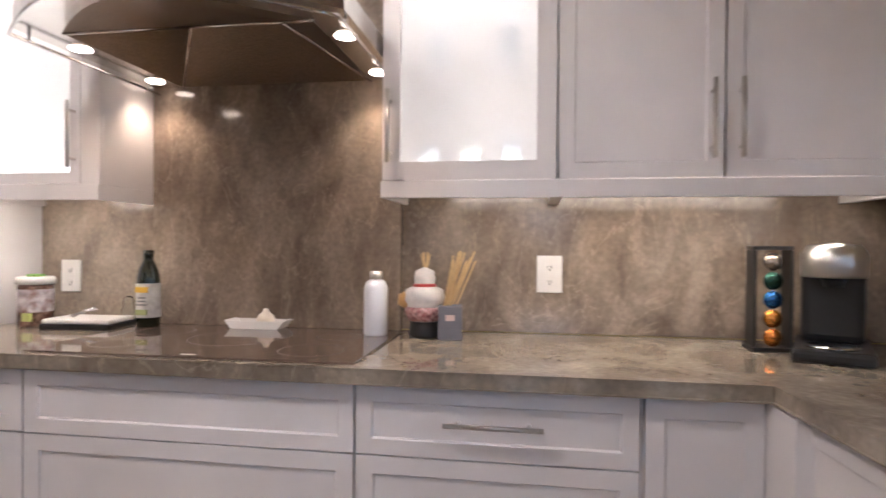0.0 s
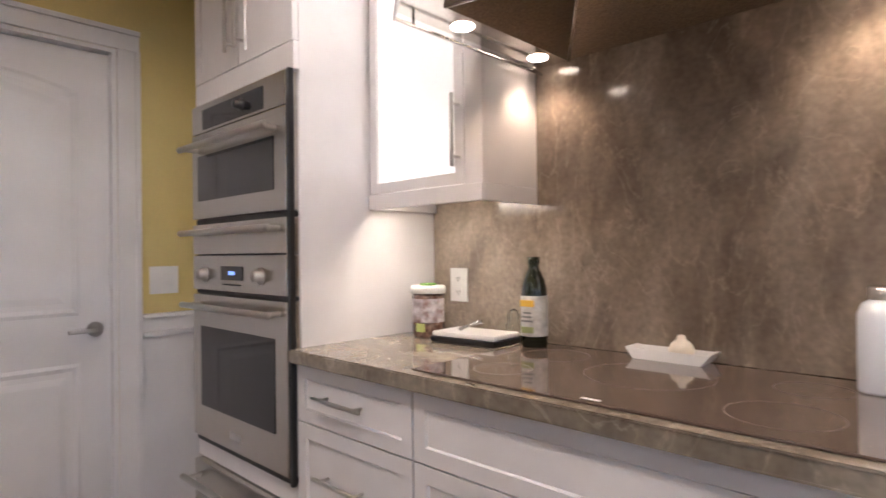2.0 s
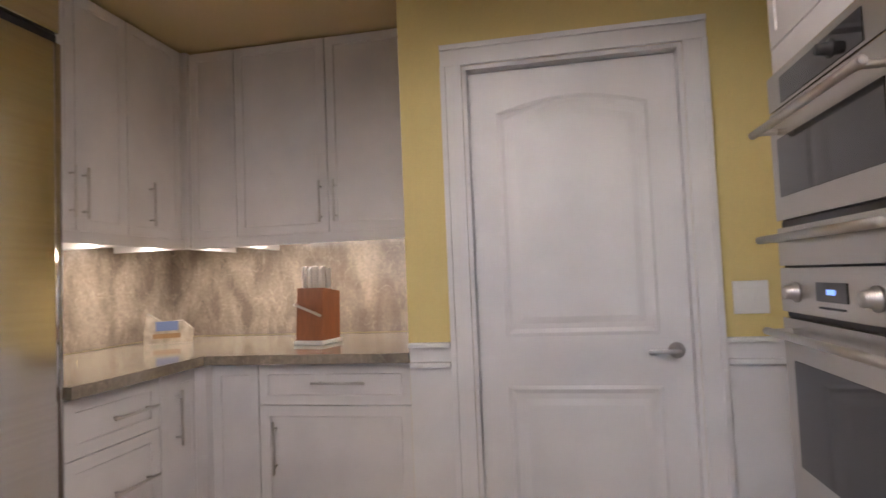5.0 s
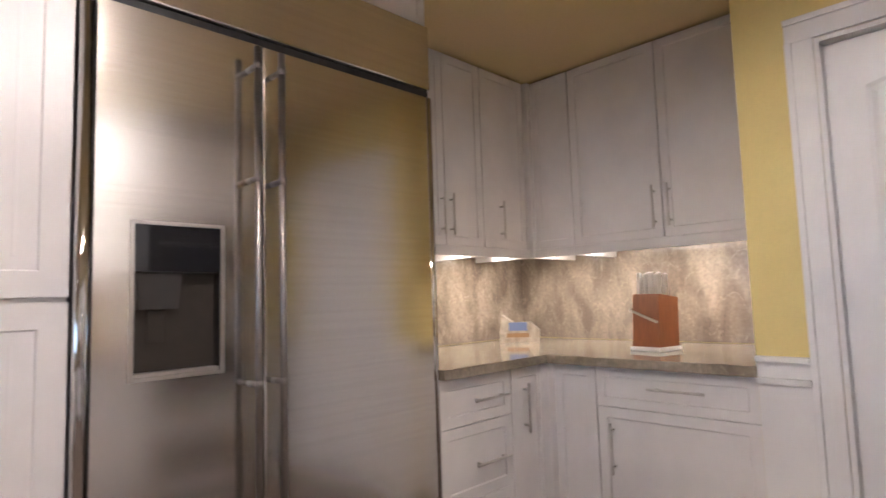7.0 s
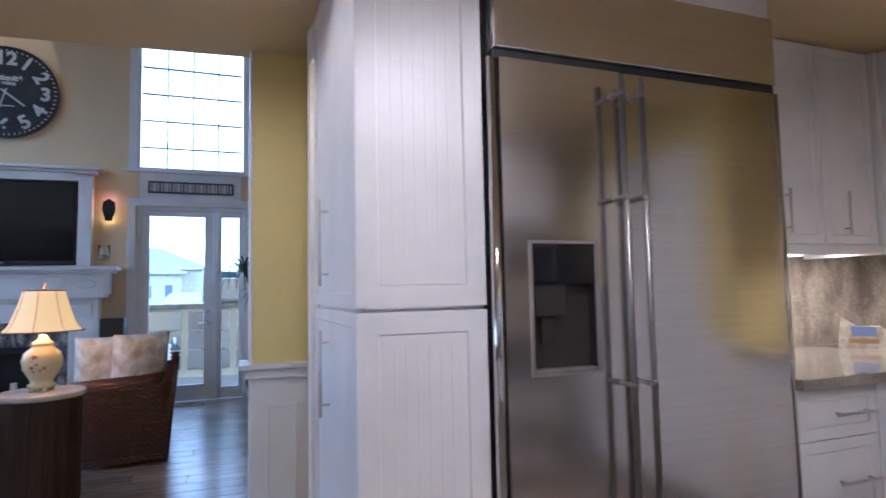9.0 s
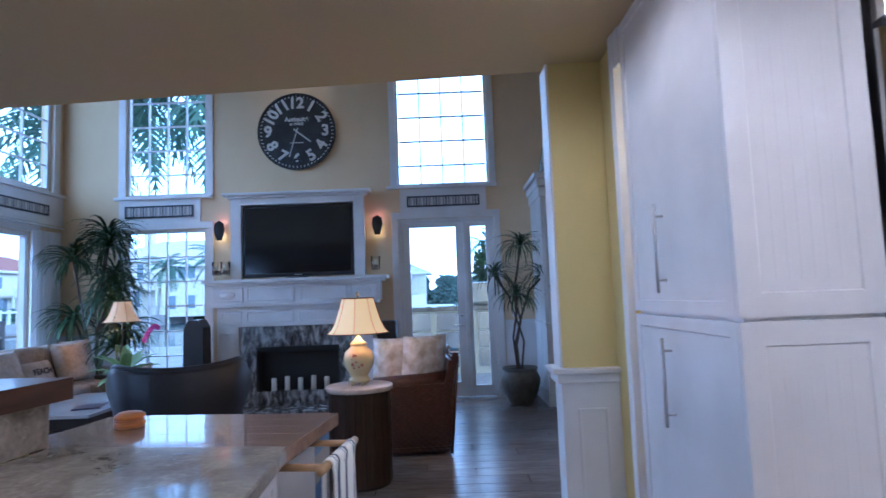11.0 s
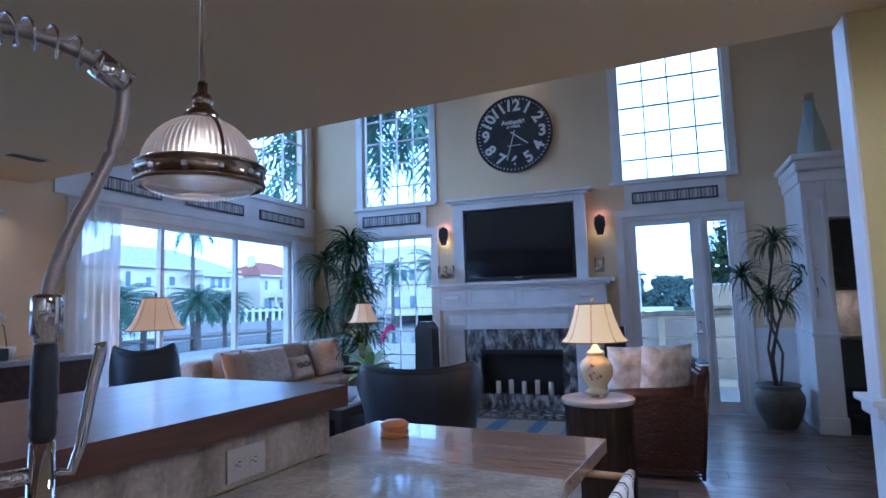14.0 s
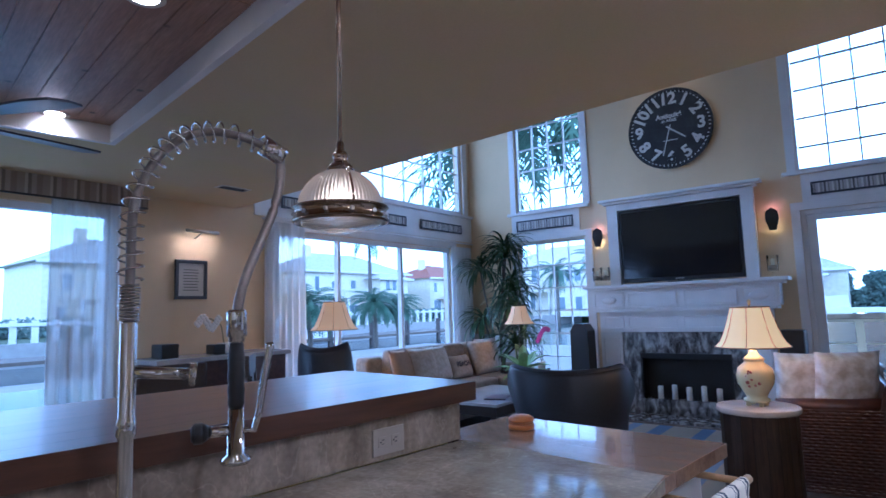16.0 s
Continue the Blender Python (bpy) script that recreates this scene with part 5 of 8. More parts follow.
part("body", lathe([(0.0, 0), (0.045, 0.0), (0.05, 0.012), (0.042, 0.05), (0.05, 0.055), (0.062, 0.085), (0.055, 0.10), (0.066, 0.118), (0.06, 0.15), (0.03, 0.165), (0.034, 0.185), (0.03, 0.21), (0.0, 0.222)], 26), mat("ceramic_white", (0.66, 0.62, 0.58), 0.35, grain=0.2, scale=40, color2=(0.55, 0.5, 0.46)), rs, "", True)
part("base", lathe([(0.0, 0.0005), (0.047, 0.0005), (0.052, 0.012), (0.0445, 0.052), (0.0, 0.052)], 26), BLACK, rs, "black base", True)
part("apron", lathe([(0.0515, 0.054), (0.064, 0.085), (0.058, 0.098)], 26), mat("red_check", (0.7, 0.45, 0.42), 0.5, grain=0.6, scale=90, color2=(0.35, 0.1, 0.1), mix_scale=80), rs, "red speckled apron", True)
part("wing", lathe([(0.0, 0.0), (0.025, 0.015), (0.02, 0.045), (0, 0.055)], 14, at=(-0.062, -0.01, 0.09)), mat("ochre_glaze", (0.5, 0.3, 0.12), 0.4), rs, "ochre wing", True)
part("scarf", lathe([(0.032, 0.155), (0.04, 0.162), (0.034, 0.17)], 20), mat("red_glaze", (0.4, 0.04, 0.03), 0.3), rs, "red scarf", True)
STRAW = mat("skewer_wood", (0.62, 0.43, 0.2), 0.6, grain=0.2, scale=60)
pk = bmesh.new()
for i in range(6):
    a = i * 1.05
    rod(pk, (0.0, 0.012, 0.2), (0.015 * math.cos(a), 0.012 + 0.012 * math.sin(a), 0.262 + 0.004 * (i % 3)), 0.0022, 6)
part("picks", pk, STRAW, rs, "wooden picks")
hl = thing("utensil_holder", "grey square holder full of wooden skewers", "holder", at(1.10, 3.17, WZ, 8))
part("box", bbox(-0.037, 0.037, -0.037, 0.037, 0, 0.105, 0.003), mat("slate_grey", (0.16, 0.16, 0.18), 0.5, grain=0.15), hl)
part("tag", bbox(-0.014, 0.014, -0.039, -0.0372, 0.06, 0.078), mat("pink_tag", (0.6, 0.45, 0.4), 0.5), hl, "small pale tag")
random.seed(4)
for i in range(16):
    x, y = random.uniform(-0.024, 0.024), random.uniform(-0.024, 0.024)
    part("skewer", rod(bmesh.new(), (x, y, 0.1055), (x + 0.035 + random.uniform(-0.02, 0.035), y + random.uniform(-0.02, 0.02), 0.255 + random.uniform(-0.02, 0.02)), 0.0028, 6), STRAW, hl)
# capsule carousel and coffee machine
pc = thing("capsule_stand", "black capsule stand with foil coffee pods", "stand", at(2.02, 3.14, WZ))
part("frame", bbox(-0.055, 0.055, -0.03, 0.05, 0, 0.012, 0.003), BLACK, pc)
for s in (-0.052, 0.044):
    part("upright", bbox(s, s + 0.008, -0.025, 0.04, 0.0125, 0.285, 0.002), BLACK, pc)
part("top", bbox(-0.052, 0.052, -0.025, 0.04, 0.2855, 0.297, 0.003), BLACK, pc)
for k, c in enumerate(((0.55, 0.2, 0.04), (0.6, 0.25, 0.05), (0.03, 0.12, 0.3), (0.03, 0.08, 0.06), (0.35, 0.3, 0.25))):
    pb = lathe([(0.0, 0.0), (0.014, 0.0), (0.02, 0.018), (0.026, 0.03), (0, 0.032)], 18)
    bmesh.ops.rotate(pb, cent=(0, 0, 0), matrix=Matrix.Rotation(radians(90), 3, "X"), verts=pb.verts)
    bmesh.ops.translate(pb, vec=(0, 0.01, 0.04 + 0.053 * k), verts=pb.verts)
    part("pod", pb, mat("foil_pod", c, 0.25, 0.8), pc, "shiny foil pod", True)
cm = thing("coffee_machine", "black coffee machine with a silver domed top", "coffee maker", at(2.165, 3.10, WZ, -25))
part("base", bbox(-0.09, 0.09, -0.17, 0.13, 0, 0.035, 0.012), BLACK, cm)
part("tower", bbox(-0.075, 0.075, -0.01, 0.13, 0.0355, 0.26, 0.02), BLACK, cm)
part("head", lathe([(0.0, 0.215), (0.07, 0.215), (0.075, 0.225), (0.075, 0.275), (0.06, 0.30), (0.0, 0.308)], 28, at=(0, -0.05, 0)), NICKEL, cm, "silver domed head", True)
part("spout", lathe([(0.0, 0.19), (0.02, 0.19), (0.03, 0.214), (0, 0.2145)], 18, at=(0, -0.06, 0)), BLACK, cm, "", True)
part("drip_grid", lathe([(0.0, 0.0355), (0.06, 0.0355), (0.06, 0.041), (0.0, 0.041)], 24, at=(0, -0.1, 0)), CHROME, cm, "chrome drip grid", True)
part("water_tank", bbox(-0.06, 0.06, 0.131, 0.20, 0.02, 0.27, 0.012), mat("smoked_tank", (0.05, 0.07, 0.09), 0.1, coat=0.3), cm, "smoked water tank")
# corner counter: knife block, bread
kn = thing("knife_block", "reddish wooden knife block with steel-handled knives", "knife block", Matrix.Translation((-1.98, 0.91, 0.9155)) @ Matrix.Rotation(radians(78), 4, "Z"))
CHERRY = mat("cherry_wood", (0.30, 0.10, 0.035), 0.35, grain=0.25, scale=10, stretch=(10, 10, 1))
kb = prism([(-0.075, 0.02), (0.075, 0.02), (0.085, 0.25), (-0.055, 0.27)], -0.075, 0.075, "x")
part("block", kb, CHERRY, kn)
part("foot", bbox(-0.085, 0.085, -0.085, 0.085, 0, 0.0195, 0.006), PLASTIC, kn, "white foot")
sb = bbox(-0.08, 0.08, -0.086, -0.076, 0.16, 0.17)
bmesh.ops.rotate(sb, cent=(0, -0.08, 0.165), matrix=Matrix.Rotation(radians(20), 3, "Y"), verts=sb.verts)
part("strap", sb, NICKEL, kn, "thin steel band")
for i in range(4):
    for j in range(2):
        x, y = -0.05 + 0.033 * i, -0.03 + 0.06 * j
        part("knife", bbox(x - 0.008, x + 0.008, y - 0.011, y + 0.011, 0.262, 0.375 - 0.01 * (i % 2), 0.004), NICKEL, kn, "steel knife handle")
bd = thing("bread_bag", "white printed paper bag standing on the worktop", "bag", Matrix.Translation((-2.12, -0.02, 0.9155)) @ Matrix.Rotation(radians(125), 4, "Z"))
part("bag", prism([(-0.12, 0), (0.12, 0), (0.125, 0.07), (0.07, 0.12), (-0.03, 0.115), (-0.1, 0.165), (-0.115, 0.08)], -0.05, 0.05), mat("paper_bag", (0.5, 0.42, 0.33), 0.6, grain=0.55, scale=20, bump=0.5), bd)
part("label", bbox(-0.06, 0.05, -0.053, -0.0505, 0.07, 0.12), mat("blue_label", (0.12, 0.16, 0.3), 0.5), bd, "blue printed label")
part("label_lines", bbox(-0.075, 0.06, -0.053, -0.0505, 0.03, 0.055), mat("print_brown", (0.25, 0.14, 0.06), 0.6), bd, "brown printed lines")

# ---- living room: windows ----
def window(name, m, w, z0, z1, cols, rows, label, frame=0.05, bar=0.014, zs=None):
    """A glazed frame filling an opening from x 0 to w; -y faces the room, the wall lies behind y 0."""
    t = thing(name, label, "window", m, kind="structure")
    y0, y1 = 0.03, 0.03 + 0.05
    part("window_frame", bbox(0, frame, y0, y1, z0, z1, 0.003), TRIM, t)
    part("window_frame", bbox(w - frame, w, y0, y1, z0, z1, 0.003), TRIM, t)
    part("window_frame", bbox(frame, w - frame, y0, y1, z0, z0 + frame, 0.003), TRIM, t)
    part("window_frame", bbox(frame, w - frame, y0, y1, z1 - frame, z1, 0.003), TRIM, t)
    iw, ih = w - 2 * frame, z1 - z0 - 2 * frame
    for i in range(1, cols):
        x = frame + iw * i / cols
        part("muntin", bbox(x - bar / 2, x + bar / 2, y0 + 0.006, y1 - 0.006, z0 + frame, z1 - frame), TRIM, t)
    for z in zs or [z0 + frame + ih * j / rows for j in range(1, rows)]:
        for i in range(cols):
            part("muntin", bbox(frame + iw * i / cols + bar / 2, frame + iw * (i + 1) / cols - bar / 2, y0 + 0.008, y1 - 0.008, z - bar / 2, z + bar / 2), TRIM, t)
    p = part("pane", bbox(frame, w - frame, y0 + 0.023, y0 + 0.027, z0 + frame, z1 - frame), GLASS, t)
    p.visible_shadow = False
    return t


def boxed(name, m, x0, x1, z0, z1, label, cw=0.09, proud=0.02):
    """Casing boards round an opening."""
    c = thing(name, label, "trim", m, kind="structure")
    for a in ((x0 - cw, x0, z0, z1), (x1, x1 + cw, z0, z1), (x0 - cw, x1 + cw, z1, z1 + cw)):
        part("casing_board", bbox(a[0], a[1], -proud, -0.0005, a[2], a[3], 0.004), TRIM, c)
    return c


SOUTH = Matrix.Translation((0, YS, 0)) @ SM        # local x = -world x, -y faces the room
def shift(m, x):
    return m @ Matrix.Translation((x, 0, 0))
# right tall window over the garden door
ROWS = [3.085 + 0.334 * k for k in range(5)]
window("window_1", shift(SOUTH, -2.16), 1.23, 2.81, 4.75, 4, 6, "tall white gridded upper window over the garden door", 0.03, 0.018, ROWS)
boxed("trim_window_right", SOUTH, -2.16, -0.93, 2.81, 4.75, "white casing round the tall window")
window("window_2", shift(SOUTH, -5.80), 1.09, 2.79, 4.75, 4, 6, "tall white gridded upper window beside the fireplace", 0.035, 0.018, ROWS)
boxed("trim_window_left", SOUTH, -5.80, -4.71, 2.79, 4.75, "white casing round the tall window")
window("window_3", shift(SOUTH, -5.80), 1.09, 0.30, 2.34, 4, 6, "white gridded lower window beside the fireplace", 0.045)
boxed("trim_window_low", SOUTH, -5.80, -4.71, 0.30, 2.34, "white casing round the lower window")
VAL = stripes("striped_linen", [(0.18, (0.30, 0.28, 0.27)), (0.1, (0.55, 0.52, 0.5)), (0.14, (0.12, 0.11, 0.12)), (0.16, (0.5, 0.47, 0.45)), (0.08, (0.2, 0.18, 0.18)), (0.2, (0.42, 0.38, 0.37)), (0.14, (0.6, 0.57, 0.54))], 0.13, 0)
FRAMEDARK = mat("dark_welt", (0.05, 0.06, 0.08), 0.6, grain=0.1)
def valance(m, x0, x1, z0, z1, apron=True):
    v = thing("fabric_panel", "striped fabric panel with a dark border on the window head", "window panel", m, "striped window panels")
    if apron:
        part("board", bbox(x0 - 0.09, x1 + 0.09, -0.018, -0.0005, z0 - 0.09, z1 + 0.10, 0.003), TRIM, v, "white head board")
    part("fabric", bbox(x0 + 0.02, x1 - 0.02, -0.034, -0.0185, z0 + 0.02, z1 - 0.02), VAL, v)
    for a in ((x0, x1, z0, z0 + 0.02), (x0, x1, z1 - 0.02, z1), (x0, x0 + 0.02, z0 + 0.0205, z1 - 0.0205), (x1 - 0.02, x1, z0 + 0.0205, z1 - 0.0205)):
        part("border", bbox(a[0], a[1], -0.038, -0.0185, a[2], a[3], 0.002), FRAMEDARK, v)
    return v
valance(SOUTH, -2.035, -1.07, 2.515, 2.66)
valance(SOUTH, -5.79, -4.88, 2.50, 2.66)
solid("trim_sill", bbox(-2.30, -0.83, -0.06, -0.0005, 2.765, 2.805, 0.006), TRIM, "white window sill", "trim", SOUTH, kind="structure")
solid("trim_sill", bbox(-5.93, -4.63, -0.06, -0.0005, 2.745, 2.785, 0.006), TRIM, "white window sill", "trim", SOUTH, kind="structure")
# garden door with side light
gd = thing("door_2", "white garden door with a tall glass pane and side light", "door", shift(SOUTH, -2.16), kind="structure")
GW = 1.26
for a in ((0.0, 0.05, 0.0, 2.36), (GW - 0.05, GW, 0.0, 2.36), (0.0505, GW - 0.0505, 2.31, 2.36), (0.86, 0.90, 0.0, 2.3095)):
    part("frame", bbox(a[0], a[1], 0.02, 0.12, a[2], a[3], 0.003), TRIM, gd)
for a in ((0.052, 0.145, 0.012, 2.305), (0.755, 0.858, 0.012, 2.305), (0.1455, 0.7545, 2.245, 2.305), (0.1455, 0.7545, 0.012, 0.2)):
    part("stile", bbox(a[0], a[1], 0.04, 0.085, a[2], a[3], 0.003), TRIM, gd)
p = part("pane", bbox(0.1455, 0.7545, 0.06, 0.065, 0.2, 2.245), GLASS, gd)
p.visible_shadow = False
for a in ((0.902, 0.955, 0.012, 2.305), (1.155, GW - 0.052, 0.012, 2.305), (0.9555, 1.1545, 2.245, 2.305), (0.9555, 1.1545, 0.012, 0.15)):
    part("stile", bbox(a[0], a[1], 0.04, 0.085, a[2], a[3], 0.003), TRIM, gd)
p = part("pane", bbox(0.9555, 1.1545, 0.06, 0.065, 0.15, 2.245), GLASS, gd)
p.visible_shadow = False
kb = bmesh.new()
for z in (0.94, 1.07):
    rod(kb, (0.805, 0.04, z), (0.805, 0.028, z), 0.026, 16)
rod(kb, (0.805, 0.03, 0.94), (0.805, -0.015, 0.94), 0.009, 10)
rod(kb, (0.81, -0.015, 0.94), (0.70, -0.015, 0.94), 0.008, 10)
part("lever", kb, NICKEL, gd, "nickel lever and bolt", True)
boxed("trim_door_garden", SOUTH, -2.16, -0.90, 0.0, 2.36, "white casing round the garden door")

# window wall: sliding doors
EAST = Matrix.Translation((XW, 0, 0)) @ Matrix.Rotation(radians(-90), 4, "Z")    # local x = -world y, -y faces the room
def slider(name, x0, x1, posts, label, z1=2.30):
    s = thing(name, label, "sliding door", EAST, kind="structure")
    for a in ((x0, x1, 2.24, z1), (x0, x1, 0.02, 0.08)):
        part("rail", bbox(a[0], a[1], 0.03, 0.11, a[2], a[3], 0.004), TRIM, s)
    xs = [x0, *posts, x1]
    for i, x in enumerate(xs):
        w = 0.05 if 0 < i < len(xs) - 1 else 0.06
        part("stile", bbox(x - w if i == len(xs) - 1 else x, x if i == len(xs) - 1 else x + w, 0.035, 0.10, 0.0805, 2.2395, 0.003), TRIM, s)
    for a, b in zip(xs, xs[1:]):
        p = part("pane", bbox(a + 0.06, b - 0.055 if b == x1 else b, 0.06, 0.066, 0.08, 2.24), GLASS, s)
        p.visible_shadow = False
    return s
slider("sliding_door_1", 1.75, 4.95, [2.69, 3.83], "wide white-framed sliding glass doors to the canal")
slider("sliding_door_2", -3.2, 0.15, [-2.1, -0.95], "white-framed sliding glass doors to the pool")
boxed("trim_slider", EAST, 1.75, 4.95, 0.0, 2.30, "white casing round the sliding doors", 0.12)
for i, (a, b) in enumerate(((1.83, 2.63), (2.955, 3.895), (4.21, 5.20))):
    valance(EAST, a, b, 2.535, 2.67, False)
solid("trim_head", bbox(1.5, 5.5, -0.016, -0.0005, 2.425, 2.80, 0.003), TRIM, "white head board over the sliding doors", "trim", EAST, kind="structure")
solid("trim_sill", bbox(1.5, 5.5, -0.06, -0.0005, 2.801, 2.84, 0.006), TRIM, "white window sill", "trim", EAST, kind="structure")
window("window_4", shift(EAST, 1.75), 3.55, 2.84, 4.75, 8, 6, "wide white gridded upper window", 0.06)
solid("trim_corner", bbox(5.30, 5.42, -0.02, -0.0005, 2.84, 4.8, 0.004), TRIM, "white casing of the wide window", "trim", EAST, kind="structure")
SHEER = mat("sheer_curtain", (0.85, 0.87, 0.9), 0.9, grain=0.04, scale=200, stretch=(30, 30, 1))
SHEER.node_tree.nodes["Principled BSDF"].inputs["Alpha"].default_value = 0.72
def curtain(x0, x1, z0, z1, label):
    bm = bmesh.new()
    n = 90
    a = []
    for i in range(n + 1):
        u = i / n
        x = x0 + (x1 - x0) * u
        y = -0.09 + 0.028 * math.sin(u * (x1 - x0) * 75) + 0.01 * math.sin(u * 31)
        a.append([bm.verts.new((x, y, z0)), bm.verts.new((x, y * 0.9 - 0.004, (z0 + z1) / 2)), bm.verts.new((x, -0.08 + (y + 0.09) * 0.7, z1))])
    for p, q in zip(a, a[1:]):
        for j in range(2):
            bm.faces.new((p[j], q[j], q[j + 1], p[j + 1]))
    return solid("sheer_curtain", bm, SHEER, label, "curtain", EAST, "sheer curtains", smooth=True)
curtain(1.60, 2.12, 0.02, 2.36, "white sheer curtain drawn to the side of the sliding door")
curtain(4.85, 5.38, 0.02, 2.32, "white sheer curtain drawn to the side of the sliding door")
curtain(-0.36, 0.16, 0.02, 2.34, "white sheer curtain drawn beside the patio door")
rb = bmesh.new()
rod(rb, (1.55, -0.08, 2.385), (5.42, -0.08, 2.385), 0.012, 10)
solid("curtain_rod", rb, TRIM, "white curtain rod above the sliding doors", "curtain rod", EAST, smooth=True)
# striped pelmet over the patio doors
STRIPE2 = stripes("pelmet_stripe", [(0.3, (0.34, 0.29, 0.25)), (0.12, (0.5, 0.45, 0.4)), (0.14, (0.2, 0.17, 0.16)), (0.2, (0.4, 0.34, 0.3)), (0.24, (0.27, 0.22, 0.2))], 0.16, 0)
pl = thing("pelmet", "striped fabric pelmet with dark piping over the patio doors", "pelmet", EAST)
part("front", prism([(-3.3, 2.30), (0.29, 2.30), (0.29, 2.40), (0.06, CEILING - 0.002), (-3.3, CEILING - 0.002)], -0.26, -0.24), STRIPE2, pl)
part("return", bbox(0.275, 0.289, -0.2395, -0.0005, 2.30, 2.40), STRIPE2, pl)
part("piping", rod(bmesh.new(), (-3.3, -0.262, 2.302), (0.29, -0.262, 2.302), 0.008, 8), FRAMEDARK, pl, "dark piping", True)

# ---- fireplace ----
fp = thing("fireplace", "white wooden fireplace with a stone surround and dark firebox", "fireplace", SOUTH)
def fx(x0, x1, y0, y1, z0, z1, nm="panel", b=0.004, m=TRIM, lab=""):
    return part(nm, bbox(-x1, -x0, -y1, -y0, z0, z1, b), m, fp, lab)
MARBLE = stone("grey_marble", (0.15, 0.142, 0.135), (0.42, 0.40, 0.37), (0.035, 0.033, 0.033), 0.2, 7.0, 20)
fx(2.30, 4.66, 0.0005, 0.33, 1.585, 1.625, "mantel_shelf")
fx(2.35, 4.61, 0.0005, 0.29, 1.555, 1.5845, "mantel_mould")
fx(2.40, 4.58, 0.0005, 0.24, 1.315, 1.5545, "frieze")
for a, b in ((2.44, 2.78), (2.83, 3.42), (3.50, 4.10), (4.15, 4.54)):
    bm = shaker(-b, -a, 1.335, 1.53, -0.252, 0.0115, 0.02, 0.006)
    part("frieze_panel", bm, TRIM, fp)
for x in (2.61, 4.345):
    ob = lathe([(0.0, 0.006), (0.09, 0.006), (0.1, 0.0)], 28)
    bmesh.ops.scale(ob, vec=(1, 0.5, 1), verts=ob.verts)
    bmesh.ops.rotate(ob, cent=(0, 0, 0), matrix=Matrix.Rotation(radians(90), 3, "X"), verts=ob.verts)
    bmesh.ops.translate(ob, vec=(-x, -0.252, 1.43), verts=ob.verts)
    part("oval_boss", ob, TRIM, fp, "", True)
fx(2.43, 4.55, 0.0005, 0.27, 1.275, 1.3145, "bed_mould")
fx(2.50, 4.50, 0.0005, 0.20, 1.02, 1.2745, "header")
for a, b in ((2.56, 2.80), (2.85, 3.45), (3.52, 4.12), (4.18, 4.44)):
    part("header_panel", shaker(-b, -a, 1.06, 1.22, -0.212, 0.0115, 0.02, 0.006), TRIM, fp)
for a, b in ((2.50, 2.78), (4.22, 4.50)):
    fx(a, b, 0.0005, 0.20, 0.0, 1.0195, "leg")
    part("leg_panel", shaker(-b + 0.03, -a - 0.03, 0.18, 0.96, -0.212, 0.0115, 0.025, 0.006), TRIM, fp)
    fx(a - 0.012, b + 0.012, 0.2005, 0.225, 0.0, 0.14, "plinth")
fx(2.781, 2.95, 0.0005, 0.17, 0.0, 1.019, "stone_surround", 0.002, MARBLE, "mottled grey stone")
fx(4.01, 4.219, 0.0005, 0.17, 0.0, 1.019, "stone_surround", 0.002, MARBLE, "mottled grey stone")
fx(2.9505, 4.0095, 0.0005, 0.17, 0.76, 1.019, "stone_surround", 0.002, MARBLE, "mottled grey stone")
SOOT = mat("firebox_black", (0.012, 0.011, 0.011), 0.6, grain=0.3, scale=40)
fx(2.951, 4.009, 0.0005, 0.02, 0.0, 0.759, "firebox_back", 0, SOOT, "dark firebox")
fx(2.951, 2.97, 0.0205, 0.165, 0.196, 0.759, "firebox_frame", 0.002, BLACK)
fx(3.99, 4.009, 0.0205, 0.165, 0.196, 0.759, "firebox_frame", 0.002, BLACK)
fx(2.951, 4.009, 0.0205, 0.166, 0.0, 0.195, "hearth_front", 0.002, MARBLE, "mottled grey stone")
fx(2.9705, 3.9895, 0.12, 0.164, 0.69, 0.758, "firebox_hood", 0.002, BLACK)
solid("hearth", bbox(-4.30, -2.70, -0.62, -0.2255, 0.0, 0.025, 0.004), MARBLE, "flat mottled grey stone hearth", "hearth", SOUTH, kind="structure")
for i in range(5):
    x = 3.13 + 0.17 * i
    c = thing("pillar_candle", "white pillar candle standing in the firebox", "candle", Matrix.Translation((x, YS + 0.09, 0.1955)), "candles in the firebox")
    part("wax", lathe([(0.0, 0), (0.032, 0), (0.032, 0.15 + 0.02 * (i % 2)), (0.02, 0.155 + 0.02 * (i % 2)), (0, 0.152 + 0.02 * (i % 2))], 18), mat("candle_wax", (0.75, 0.70, 0.6), 0.5), c, "", True)
    part("wick", rod(bmesh.new(), (0, 0, 0.15 + 0.02 * (i % 2)), (0, 0, 0.17 + 0.02 * (i % 2)), 0.0015, 6), BLACK, c)
